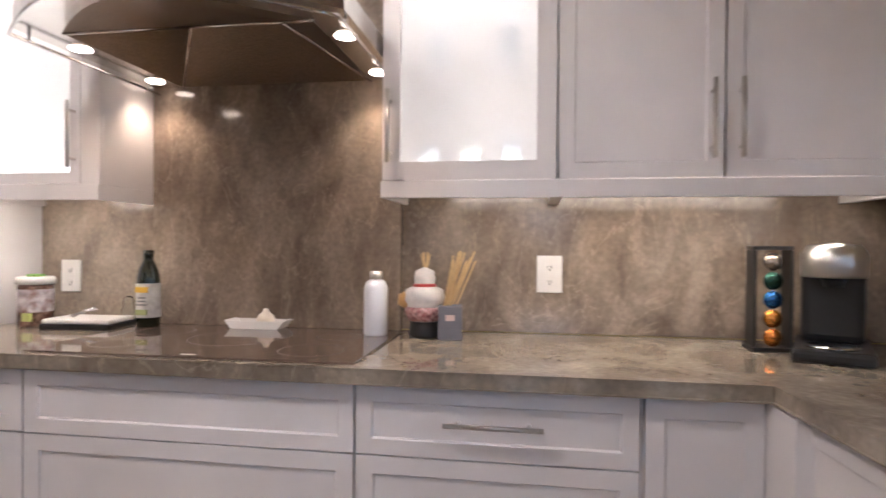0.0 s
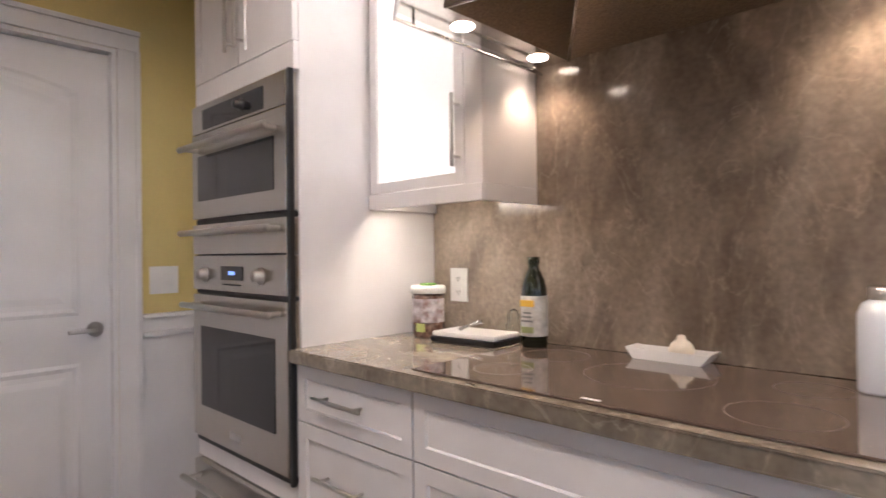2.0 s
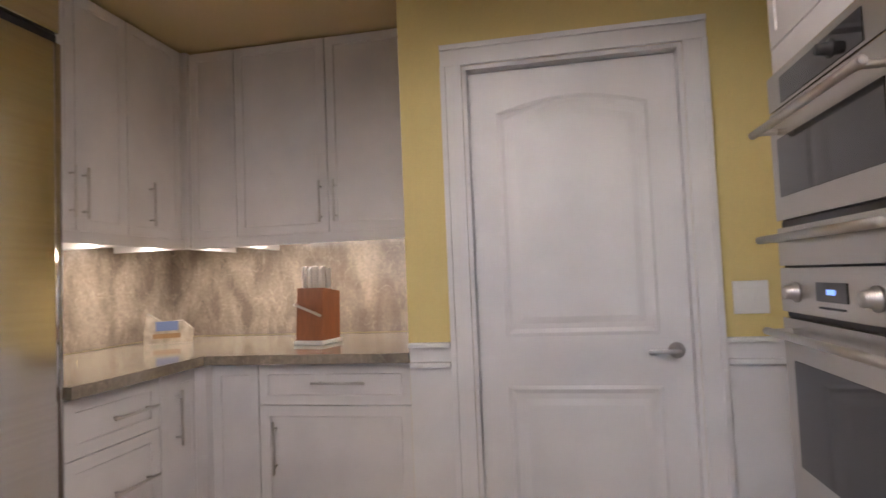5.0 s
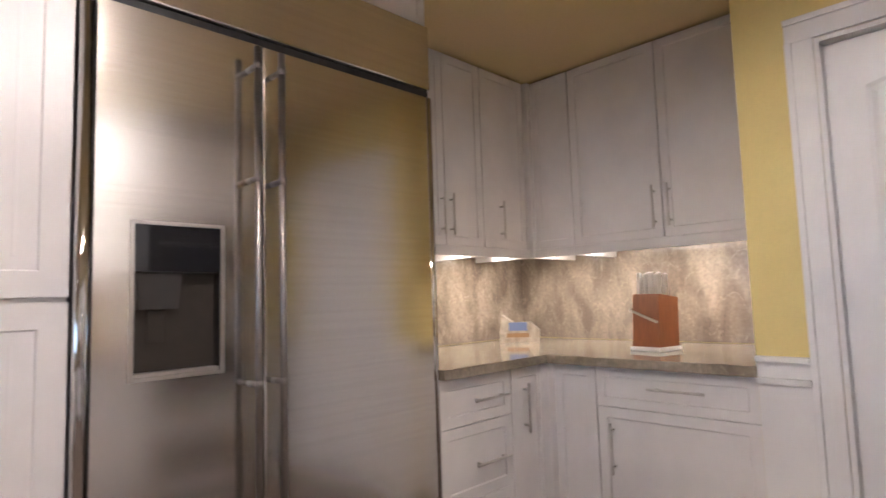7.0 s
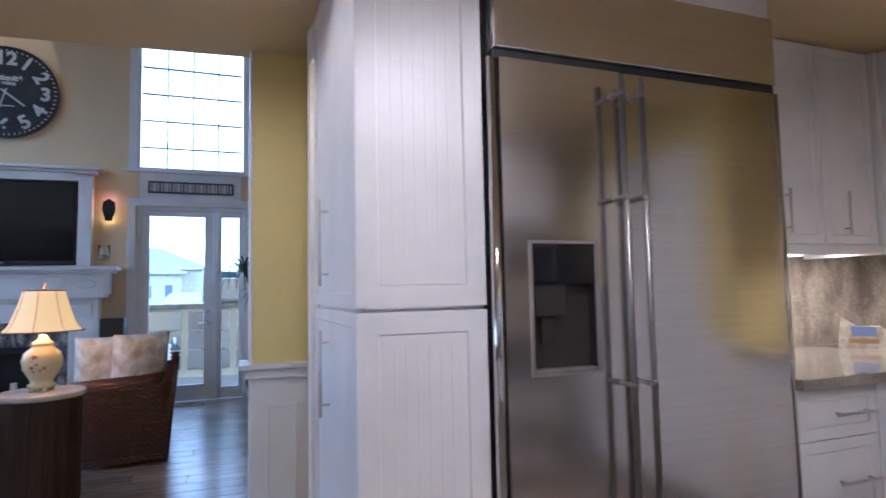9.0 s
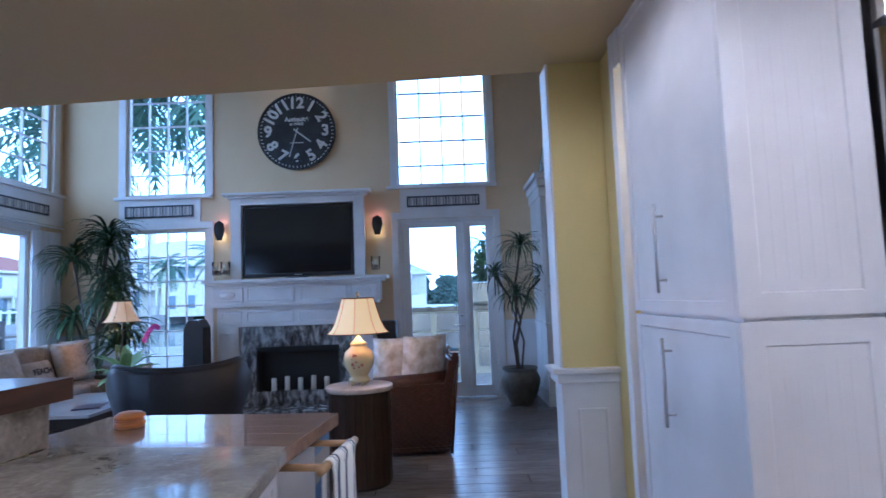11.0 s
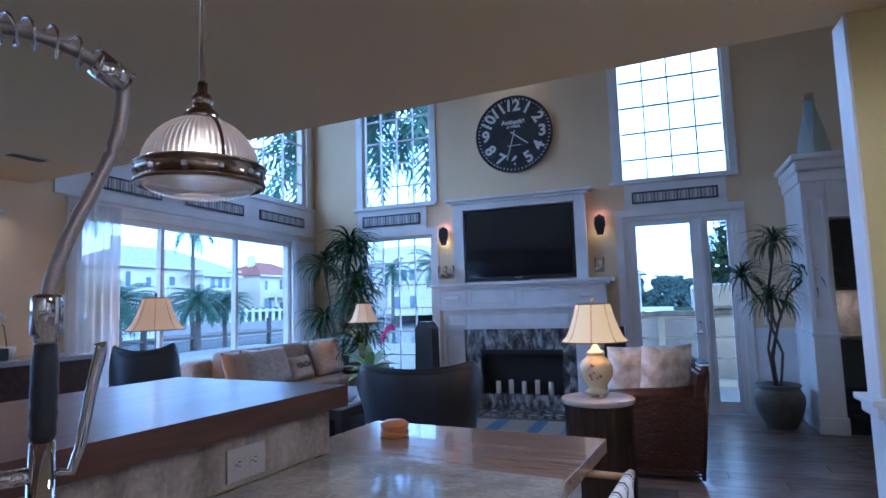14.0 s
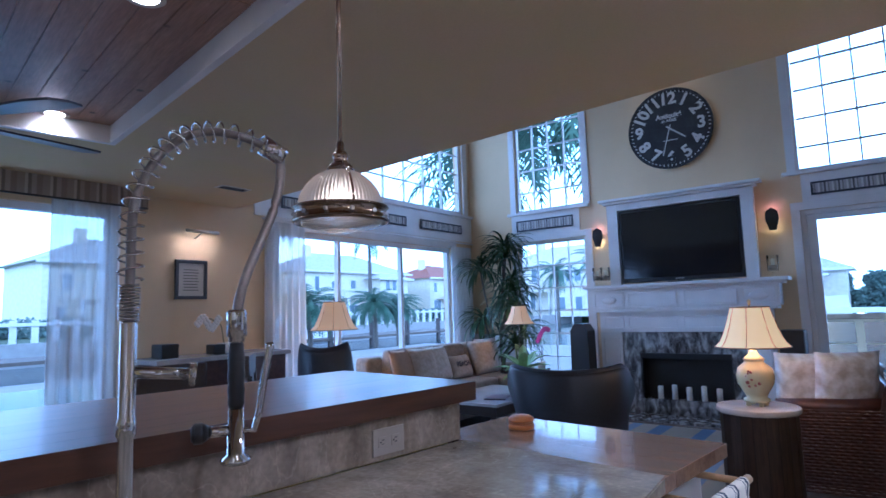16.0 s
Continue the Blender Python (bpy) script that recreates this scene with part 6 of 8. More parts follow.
# television in its white surround
tvs = thing("tv_surround", "white moulded surround framing the television", "surround", SOUTH)
for a in ((2.60, 2.74, 1.626, 2.70), (4.22, 4.36, 1.626, 2.70), (2.7405, 4.2195, 2.61, 2.70)):
    part("board", bbox(-a[1], -a[0], -0.10, -0.0005, a[2], a[3], 0.004), TRIM, tvs)
part("cornice", bbox(-4.45, -2.51, -0.17, -0.0005, 2.735, 2.77, 0.006), TRIM, tvs)
part("cornice_bed", bbox(-4.40, -2.56, -0.135, -0.0005, 2.7005, 2.7345, 0.01), TRIM, tvs)
tv = thing("television", "large black flat television, switched off", "television", SOUTH)
part("casing", bbox(-4.205, -2.75, -0.085, -0.002, 1.655, 2.60, 0.006), BLACK, tv)
part("screen", bbox(-4.17, -2.785, -0.088, -0.0855, 1.70, 2.565), mat("tv_screen", (0.006, 0.006, 0.008), 0.12), tv, "black glossy screen")
part("badge", bbox(-3.53, -3.43, -0.089, -0.0855, 1.672, 1.68), NICKEL, tv, "tiny silver badge")
solid("soundbar", bbox(-3.62, -3.33, -0.16, -0.10, 1.6255, 1.645, 0.006), BLACK, "slim black bar below the television", "soundbar", SOUTH)
# wall clock
ck2 = thing("wall_clock", "large round black wall clock with white numerals", "clock", Matrix.Translation((3.485, YS + 0.002, 3.60)) @ SM)
def disc(nm, r0, r1, y0, y1, m, lab="", seg=64):
    b = lathe([(r0, y0), (r1, y0), (r1, y1), (r0, y1), (r0, y0)] if r0 else [(0.0, y0), (r1, y0), (r1, y1), (0.0, y1)], seg)
    bmesh.ops.rotate(b, cent=(0, 0, 0), matrix=Matrix.Rotation(radians(90), 3, "X"), verts=b.verts)
    return part(nm, b, m, ck2, lab, False)
FACE = mat("clock_face", (0.018, 0.02, 0.025), 0.5, grain=0.3, scale=30, color2=(0.035, 0.037, 0.042), mix_scale=6)
CREAM = mat("clock_cream", (0.68, 0.67, 0.63), 0.6, grain=0.15, scale=40)
disc("face", 0, 0.52, 0.0, 0.03, FACE)
disc("rim", 0.505, 0.525, 0.0305, 0.045, FACE, "dark raised rim")
def text(nm, s, size, x, z, parent, m, y=-0.034, rot=0.0, lab=""):
    cu = bpy.data.curves.new(nm, "FONT")
    cu.body, cu.size, cu.align_x, cu.align_y, cu.extrude, cu.offset = s, size, "CENTER", "CENTER", 0.001, size * 0.035
    ob = new(nm, cu)
    cu.materials.append(m)
    ob.parent = parent
    ob.matrix_local = Matrix.Translation((x, y, z)) @ Matrix.Rotation(radians(90), 4, "X") @ Matrix.Rotation(rot, 4, "Z")
    if lab:
        tagged(ob, lab)
    return ob
for h in range(1, 13):
    a = radians(90 - 30 * h)
    text("numeral", str(h), 0.21, 0.385 * math.cos(a), 0.385 * math.sin(a), ck2, CREAM, rot=a - radians(90) if h in (10, 11, 12, 1, 2) else (a + radians(90) if h in (4, 5, 6, 7, 8) else 0))
for i in range(60):
    a = 2 * math.pi * i / 60
    b = bbox(-0.006, 0.006, -0.0335, -0.0305, -0.013, 0.013)
    bmesh.ops.rotate(b, cent=(0, 0, 0), matrix=Matrix.Rotation(-a, 3, "Y"), verts=b.verts)
    bmesh.ops.translate(b, vec=(0.482 * math.sin(a), 0, 0.482 * math.cos(a)), verts=b.verts)
    part("minute_mark", b, CREAM, ck2)
text("lettering", "Antiquité", 0.085, 0, 0.165, ck2, CREAM)
text("lettering", "de PARIS", 0.05, 0, 0.10, ck2, CREAM)
part("lettering_bar", bbox(-0.09, 0.09, -0.0335, -0.0305, -0.16, -0.15), CREAM, ck2, "small unreadable lettering")
for ang, ln, w in ((128, 0.24, 0.009), (196, 0.36, 0.006)):
    b = bbox(-w, w, -0.042, -0.038, -0.05, ln)
    bmesh.ops.rotate(b, cent=(0, 0, 0), matrix=Matrix.Rotation(radians(ang), 3, "Y"), verts=b.verts)
    part("pointer", b, CREAM, ck2)
spot("picture_light", (3.485, YS + 0.35, 5.3), (3.485, YS, 4.0), 40, 50, (1, 0.8, 0.55), 0.03)
solid("ceiling_light", lathe([(0.05, -0.02), (0.07, 0)], 20), CANRING, "round recessed ceiling light", "lamp", Matrix.Translation((3.485, YS + 0.35, HIGH)))
# sconces
for x in (4.51, 2.43):
    s = thing("wall_sconce", "black iron wall sconce glowing above and below", "sconce", Matrix.Translation((x, YS, 2.29)) @ SM, "fireplace sconces")
    part("shield", prism([(-0.06, 0.09), (0.0, 0.13), (0.06, 0.09), (0.07, 0.0), (0.035, -0.13), (-0.035, -0.13), (-0.07, 0.0)], -0.10, -0.08), BLACK, s)
    part("bracket", bbox(-0.02, 0.02, -0.0795, -0.0005, -0.03, 0.03, 0.004), BLACK, s)
    part("bulb", lathe([(0.0, -0.06), (0.018, -0.05), (0.018, 0.03), (0, 0.04)], 12, at=(0, -0.05, 0.0)), BULB, s, "warm bulb", True)
    point("sconce_lamp", (x, YS + 0.045, 2.40), 0.4, (1, 0.35, 0.3), 0.02)
    point("sconce_lamp", (x, YS + 0.045, 2.2), 0.35, (1, 0.7, 0.2), 0.02)
# hurricane vases on the mantel
VASEGLASS = mat("vase_glass", (0.97, 0.98, 0.98), 0.02, transmission=1.0, ior=1.12)
for x, c in ((4.50, 0.03), (4.39, 0.02), (2.45, 0.03)):
    v = thing("hurricane_vase", "clear glass vase with shells on the mantel", "vase", Matrix.Translation((x, YS + 0.2, 1.6255)), "mantel vases")
    g = part("glass", lathe([(0.03, 0), (0.012, 0.02), (0.012, 0.05), (0.055, 0.07), (0.06, 0.24), (0.057, 0.24), (0.05, 0.075), (0, 0.07)], 20), VASEGLASS, v, "", True)
    part("filling", lathe([(0.0, 0.076), (0.045, 0.078), (0.047, 0.12), (0, 0.13)], 14), mat("shells", (0.5, 0.4, 0.3), 0.6, grain=0.6, scale=60), v, "pale shells", True)
    part("candle", lathe([(0.0, 0.131), (0.02, 0.131), (0.02, 0.19), (0, 0.19)], 14), mat("candle_wax_small", (0.75, 0.68, 0.5), 0.5), v, "cream candle", True)

# ---- seating ----
LEATHER = mat("dark_leather", (0.018, 0.018, 0.024), 0.38, grain=0.3, scale=60, bump=0.25)
LEGWOOD = mat("dark_leg", (0.03, 0.018, 0.012), 0.4, grain=0.2)
def rim_height(a):
    """Top of the chair back round its plan: a dip behind, raised wings, low arms."""
    d = abs(math.degrees(a) - 90)
    wing = 0.865 + 0.035 * min(1.0, d / 58) ** 2
    drop = max(0.0, min(1.0, (d - 58) / 50))
    return wing + (0.64 - wing) * drop * drop * (3 - 2 * drop)
def barrel_chair(m, label):
    c = thing("barrel_chair", label, "armchair", m, "dark leather armchairs")
    b = bmesh.new()
    n = 49
    rings = []
    for i in range(n):
        a = radians(-30 + 240 * i / (n - 1))
        top = rim_height(a)
        flare = 0.025 * min(1.0, abs(math.degrees(a) - 90) / 55) ** 2
        row = []
        for r, z in ((0.42, 0.16), (0.45, 0.5), (0.485 + flare, top - 0.03), (0.47 + flare, top), (0.43 + flare, top + 0.005), (0.40 + flare, top - 0.03), (0.37, 0.42), (0.36, 0.17)):
            row.append(b.verts.new((r * math.cos(a), r * math.sin(a) * 0.92, z)))
        rings.append(row)
    for p, q in zip(rings, rings[1:]):
        for k in range(8):
            b.faces.new((p[k], q[k], q[(k + 1) % 8], p[(k + 1) % 8]))
    b.faces.new(rings[0])
    b.faces.new(rings[-1][::-1])
    part("shell", b, LEATHER, c, "curved leather back and arms", True)
    sb = lathe([(0.0, 0.30), (0.36, 0.30), (0.375, 0.34), (0.37, 0.42), (0.32, 0.455), (0, 0.46)], 32)
    part("seat_cushion", sb, LEATHER, c, "", True)
    part("plinth", lathe([(0.0, 0.1), (0.37, 0.1), (0.39, 0.16), (0.355, 0.299), (0, 0.2995)], 32), LEATHER, c, "", True)
    for k in range(4):
        a = radians(45 + 90 * k)
        part("leg", rod(bmesh.new(), (0.28 * math.cos(a), 0.28 * math.sin(a), 0.0), (0.28 * math.cos(a), 0.28 * math.sin(a), 0.0995), 0.02, 10, 0.028), LEGWOOD, c, "", True)
    pts = []
    for i in range(61):
        a = radians(-30 + 4 * i)
        f = 0.45 + 0.025 * min(1.0, abs(math.degrees(a) - 90) / 55) ** 2
        pts.append((f * math.cos(a), f * 0.92 * math.sin(a), rim_height(a)))
    rim = tube(pts, 0.024, 8)
    part("top_roll", rim, LEATHER, c, "padded top roll", True)
    return c
barrel_chair(pose(3.62, -2.42, 0, 0, 0, 20), "dark leather barrel armchair facing the fireplace")
barrel_chair(pose(5.20, -1.20, 0, 0, 0, 40) @ Matrix.Diagonal((0.45, 0.45, 1.24, 1)), "dark leather barrel armchair by the sliding doors")

SOFA = mat("beige_damask", (0.40, 0.33, 0.26), 0.85, grain=0.25, scale=35, color2=(0.33, 0.27, 0.215), mix_scale=9, bump=0.3)
def puff(bm_, x0, x1, y0, y1, z0, z1, r=0.06):
    b = bmesh.new()
    box(b, x0, x1, y0, y1, z0, z1)
    bmesh.ops.bevel(b, geom=list(b.edges), offset=r, segments=4, profile=0.6, affect="EDGES")
    return b
def pillow(name, m, w, h, t, material, label, cat="cushion", group="cushions"):
    """A stuffed square cushion standing on its lower edge."""
    b = bmesh.new()
    n = 13
    front, back = {}, {}
    for i in range(n):
        for j in range(n):
            u, v = 2 * i / (n - 1) - 1, 2 * j / (n - 1) - 1
            d = t / 2 * ((1 - u ** 4) * (1 - v ** 4)) ** 0.5
            x, z = u * w / 2 * (0.95 + 0.05 * v * v), h / 2 + v * h / 2 * (0.95 + 0.05 * u * u)
            front[i, j] = b.verts.new((x, -d, z))
            back[i, j] = front[i, j] if i in (0, n - 1) or j in (0, n - 1) else b.verts.new((x, d, z))
    for i in range(n - 1):
        for j in range(n - 1):
            b.faces.new((front[i, j], front[i + 1, j], front[i + 1, j + 1], front[i, j + 1]))
            b.faces.new((back[i, j], back[i, j + 1], back[i + 1, j + 1], back[i + 1, j]))
    return solid(name, b, material, label, cat, m, group, smooth=True)
# long sofa before the window wall: local x = -world y, -y faces the room
SO = Matrix.Translation((5.42, -2.62, 0)) @ Matrix.Rotation(radians(-90), 4, "Z")
sf = thing("sofa", "long beige patterned sofa with loose back cushions", "sofa", SO)
SL = 2.5
part("frame", puff(None, 0.0, SL, 0.05, 0.92, 0.09, 0.36, 0.04), SOFA, sf, "", True)
part("back", puff(None, 0.0, SL, 0.70, 0.94, 0.365, 0.86, 0.07), SOFA, sf, "", True)
for a, b in ((0.0, 0.19), (SL - 0.19, SL)):
    part("arm", puff(None, a, b, 0.05, 0.70, 0.365, 0.62, 0.07), SOFA, sf, "rolled arm", True)
for i in range(3):
    a = 0.195 + (SL - 0.39) * i / 3
    b = 0.195 + (SL - 0.39) * (i + 1) / 3 - 0.006
    part("seat_cushion", puff(None, a, b, 0.0, 0.70, 0.365, 0.52, 0.05), SOFA, sf, "", True)
    part("back_cushion", puff(None, a, b, 0.50, 0.72, 0.525, 0.94, 0.08), SOFA, sf, "", True)
for x in (0.08, SL - 0.08):
    for y in (0.1, 0.86):
        part("leg", rod(bmesh.new(), (x, y, 0), (x, y, 0.0895), 0.022, 10, 0.03), LEGWOOD, sf, "", True)
CUSH = mat("cream_cushion", (0.58, 0.5, 0.42), 0.85, grain=0.2, scale=30, color2=(0.46, 0.38, 0.3), mix_scale=12, bump=0.2)
TAN = mat("tan_cushion", (0.45, 0.29, 0.17), 0.8, grain=0.15, scale=30)
def on_sofa(x, y, rz=0, tilt=-18, w=0.46, h=0.44, mm=CUSH, label="cream patterned throw cushion on the sofa"):
    return pillow("throw_cushion", SO @ Matrix.Translation((x, y, 0.522)) @ Matrix.Rotation(radians(rz), 4, "Z") @ Matrix.Rotation(radians(tilt), 4, "X"), w, h, 0.15, mm, label)
on_sofa(0.30, 0.35, 10, mm=TAN, label="tan throw cushion in the sofa corner")
on_sofa(0.55, 0.30, -6)
on_sofa(0.82, 0.30, 4)
bp = on_sofa(1.28, 0.33, 0, -22, 0.46, 0.30, CUSH, "small cushion lettered BEACH on the sofa")
tx = text("cushion_lettering", "BEACH", 0.085, 0, 0.16, bp, mat("navy_letters", (0.03, 0.035, 0.06), 0.8), -0.079)
on_sofa(1.82, 0.30, -5, -20, 0.5, 0.46)
on_sofa(2.05, 0.42, -12, -14, 0.46, 0.46)

# wicker sofa seen from its back: faces +x
WICKER = mat("red_wicker", (0.065, 0.021, 0.014), 0.36, grain=0.35, scale=50, color2=(0.04, 0.013, 0.009), mix_scale=18, bump=0.4)
WSM = Matrix.Translation((1.93, -2.78, 0)) @ Matrix.Rotation(radians(5), 4, "Z")
WS = WSM @ Matrix.Diagonal((0.63, 1, 1, 1))
ws = thing("wicker_sofa", "reddish-brown woven wicker sofa with cream cushions", "sofa", WS)
def woven(nm, corners, rows, cols, off):
    """A woven sheet over a quad: weft bands bulging in turn over stakes."""
    A, B, C, D = [Vector(c) for c in corners]
    nrm = (B - A).cross(D - A).normalized() * off
    b = bmesh.new()
    for r in range(rows):
        v0, v1 = (r + 0.06) / rows, (r + 0.94) / rows
        prev = None
        for c in range(cols * 2 + 1):
            u = c / (cols * 2)
            lift = nrm * (1.0 if (c // 2 + r) % 2 else -0.9)
            lo = A.lerp(B, u).lerp(D.lerp(C, u), v0)
            hi = A.lerp(B, u).lerp(D.lerp(C, u), v1)
            mid = (lo + hi) / 2 + nrm * 0.8
            cur = [b.verts.new(lo + lift * 0.6), b.verts.new(mid + lift), b.verts.new(hi + lift * 0.6)]
            if prev:
                for k in range(2):
                    b.faces.new((prev[k], cur[k], cur[k + 1], prev[k + 1]))
            prev = cur
    return part(nm, b, WICKER, ws, "woven wicker", True)
# arm side towards the kitchen
part("core", bbox(-0.62, 0.40, -1.75, -0.035, 0.08, 0.40, 0.02), WICKER, ws)
woven("side_weave", ((0.42, 0.0, 0.04), (-0.58, 0.0, 0.04), (-0.66, 0.0, 0.62), (0.42, 0.0, 0.60)), 26, 22, 0.007)
part("arm_core", bbox(-0.60, 0.40, -0.16, -0.012, 0.40, 0.585, 0.02), WICKER, ws)
part("arm_roll", tube([(0.42, -0.08, 0.60), (0.1, -0.08, 0.612), (-0.3, -0.08, 0.62), (-0.6, -0.08, 0.64)], 0.055, 12), WICKER, ws, "rolled arm edge", True)
woven("back_weave", ((-0.60, 0.0, 0.04), (-0.60, -1.75, 0.04), (-0.72, -1.75, 0.80), (-0.72, 0.0, 0.80)), 32, 38, 0.007)
part("back_core", prism([(-0.585, 0.4), (-0.47, 0.4), (-0.60, 0.78), (-0.70, 0.78)], -1.74, -0.012, "y"), WICKER, ws)
part("back_roll", tube([(-0.685, 0.01, 0.80), (-0.685, -0.9, 0.81), (-0.685, -1.75, 0.80)], 0.045, 12), WICKER, ws, "rolled back edge", True)
part("corner_roll", tube([(-0.595, -0.01, 0.02), (-0.655, -0.01, 0.42), (-0.715, -0.01, 0.80)], 0.024, 10), WICKER, ws, "rolled corner edge", True)
part("far_arm", bbox(-0.6, 0.4, -1.75, -1.60, 0.40, 0.60, 0.03), WICKER, ws)
part("seat_cushion", puff(None, -0.48, 0.40, -1.58, -0.17, 0.405, 0.53, 0.05), CUSH, ws, "cream seat cushion", True)
PIN = mat("pineapple_linen", (0.84, 0.82, 0.80), 0.6, grain=0.2, scale=25, color2=(0.5, 0.42, 0.34), mix_scale=10, bump=0.2)
for x, y, rz, tl in ((0.06, -0.36, 12, -16), (-0.16, -0.30, 30, -10)):
    pillow("throw_cushion", WSM @ Matrix.Translation((x, y, 0.535)) @ Matrix.Rotation(radians(rz), 4, "Z") @ Matrix.Rotation(radians(tl), 4, "X"), 0.46, 0.46, 0.18, PIN, "cream leaf-patterned cushion on the wicker sofa")
TOWEL2 = stripes("blue_white_weave", [(0.5, (0.7, 0.75, 0.8)), (0.5, (0.1, 0.25, 0.4))], 0.03, 2)
solid("folded_throw", bbox(-0.745, -0.625, -0.22, -0.02, 0.80, 0.868, 0.02), TOWEL2, "blue and white woven throw on the sofa back", "throw", WS)

# drum table and lamp
dt = thing("drum_table", "round dark wood drum table with a pale stone top", "side table", Matrix.Translation((2.215, -2.2, 0)))
DRUM = mat("drum_wood", (0.11, 0.058, 0.032), 0.4, grain=0.45, scale=9, stretch=(14, 14, 1), color2=(0.07, 0.036, 0.02), mix_scale=2.5)
for i in range(20):
    db = bmesh.new()
    a0, a1 = 2 * math.pi * i / 20 + 0.008, 2 * math.pi * (i + 1) / 20 - 0.008
    q = [db.verts.new((r * math.cos(a), r * math.sin(a), z)) for a, r, z in ((a0, 0.225, 0.02), (a1, 0.225, 0.02), (a1, 0.225, 0.655), (a0, 0.225, 0.655))]
    db.faces.new(q)
    bmesh.ops.solidify(db, geom=db.faces[:], thickness=0.02)
    part("stave", db, DRUM, dt)
part("core", lathe([(0.0, 0.0), (0.215, 0.0), (0.215, 0.659), (0, 0.659)], 32), LEGWOOD, dt)
part("top", lathe([(0.0, 0.66), (0.238, 0.66), (0.244, 0.668), (0.244, 0.69), (0.238, 0.696), (0, 0.696)], 48), mat("pale_top", (0.5, 0.4, 0.33), 0.25, grain=0.15, scale=20), dt, "pale stone top", True)
SHADE = mat("silk_shade", (0.85, 0.66, 0.40), 0.8, emit=0.7, emit_color=(1, 0.58, 0.2), grain=0.08, scale=60)
SHADETRIM = mat("shade_trim", (0.3, 0.2, 0.1), 0.8)
SHADEDIM = mat("linen_shade", (0.70, 0.50, 0.30), 0.8, emit=0.42, emit_color=(1, 0.55, 0.24), grain=0.08, scale=60)
def table_lamp(name, m, label, base, r0, r1, h, z0, foot, power, group="table lamps"):
    l = thing(name, label, "lamp", m, group)
    part("base", lathe(base, 32), foot, l, "", True)
    b = bmesh.new()
    n, rows = 48, 9
    R = []
    for j in range(rows):
        u = j / (rows - 1)
        R.append([b.verts.new(((r0 + (r1 - r0) * (u ** 0.62)) * (1 - 0.025 * abs(math.sin(4 * 2 * math.pi * i / n))) * math.cos(2 * math.pi * i / n),
                               (r0 + (r1 - r0) * (u ** 0.62)) * (1 - 0.025 * abs(math.sin(4 * 2 * math.pi * i / n))) * math.sin(2 * math.pi * i / n), z0 + h * u)) for i in range(n)])
    for p, q in zip(R, R[1:]):
        for i in range(n):
            b.faces.new((p[i], p[(i + 1) % n], q[(i + 1) % n], q[i]))
    s = part("shade", b, SHADEDIM if foot is LEGWOOD else SHADE, l, "glowing cream fabric shade", True)
    s.visible_shadow = False
    for k in range(8):
        a = 2 * math.pi * k / 8
        rb = tube([((r0 + (r1 - r0) * (u / 8) ** 0.62 + 0.001) * math.cos(a), (r0 + (r1 - r0) * (u / 8) ** 0.62 + 0.001) * math.sin(a), z0 + h * u / 8) for u in range(9)], 0.0022, 5)
        part("rib", rb, SHADETRIM, s, "", True)
    for r, z in ((r0, z0), (r1, z0 + h)):
        part("edge_trim", lathe([(r - 0.002, z - 0.004), (r + 0.003, z - 0.004), (r + 0.003, z + 0.004), (r - 0.002, z + 0.004), (r - 0.002, z - 0.004)], 48), SHADETRIM, s, "", True)
    part("stem", lathe([(0.006, base[-1][1]), (0.006, z0 + h + 0.02)], 10), BRONZE, l)
    part("finial", lathe([(0.0, z0 + h + 0.012), (0.012, z0 + h + 0.015), (0.008, z0 + h + 0.025), (0.013, z0 + h + 0.04), (0.0, z0 + h + 0.052)], 14), foot, l, "small turned finial", True)
    wp = m @ Vector((0, 0, z0 + h * 0.45))
    point("lamp_bulb", wp, power, (1, 0.54, 0.22), 0.03)
    return l
PORC = mat("cream_porcelain", (0.62, 0.5, 0.27), 0.15, grain=0.06, scale=30, coat=0.4)
tl = table_lamp("table_lamp", Matrix.Translation((2.215, -2.2, 0.6965)), "cream porcelain lamp with painted flowers and a glowing shade",
           [(0.0, 0.025), (0.075, 0.025), (0.078, 0.045), (0.06, 0.055), (0.07, 0.08), (0.105, 0.14), (0.112, 0.19), (0.10, 0.24), (0.06, 0.275), (0.058, 0.29), (0.066, 0.295), (0.05, 0.31), (0.03, 0.325), (0.02, 0.35), (0.0, 0.36)],
           0.222, 0.115, 0.255, 0.375, PORC, 15)
for a in (0.6, 2.17, 3.74, 5.31):
    part("foot", bbox(0.055 * math.cos(a) - 0.014, 0.055 * math.cos(a) + 0.014, 0.055 * math.sin(a) - 0.014, 0.055 * math.sin(a) + 0.014, 0, 0.0255, 0.004), PORC, tl)
fl = bmesh.new()
random.seed(8)
for i in range(9):
    a = math.pi / 2 + random.uniform(-0.35, 0.35)
    z = 0.13 + random.uniform(0, 0.10)
    r = 0.1115
    bmesh.ops.create_icosphere(fl, subdivisions=1, radius=random.uniform(0.007, 0.014), matrix=Matrix.Translation((r * math.cos(a) * 0.97, r * math.sin(a) * 0.97, z)) @ Matrix.Diagonal((1, 0.3, 1, 1)))
part("painted_flowers", fl, mat("flower_paint", (0.3, 0.08, 0.05), 0.4), tl, "painted dark red flowers")
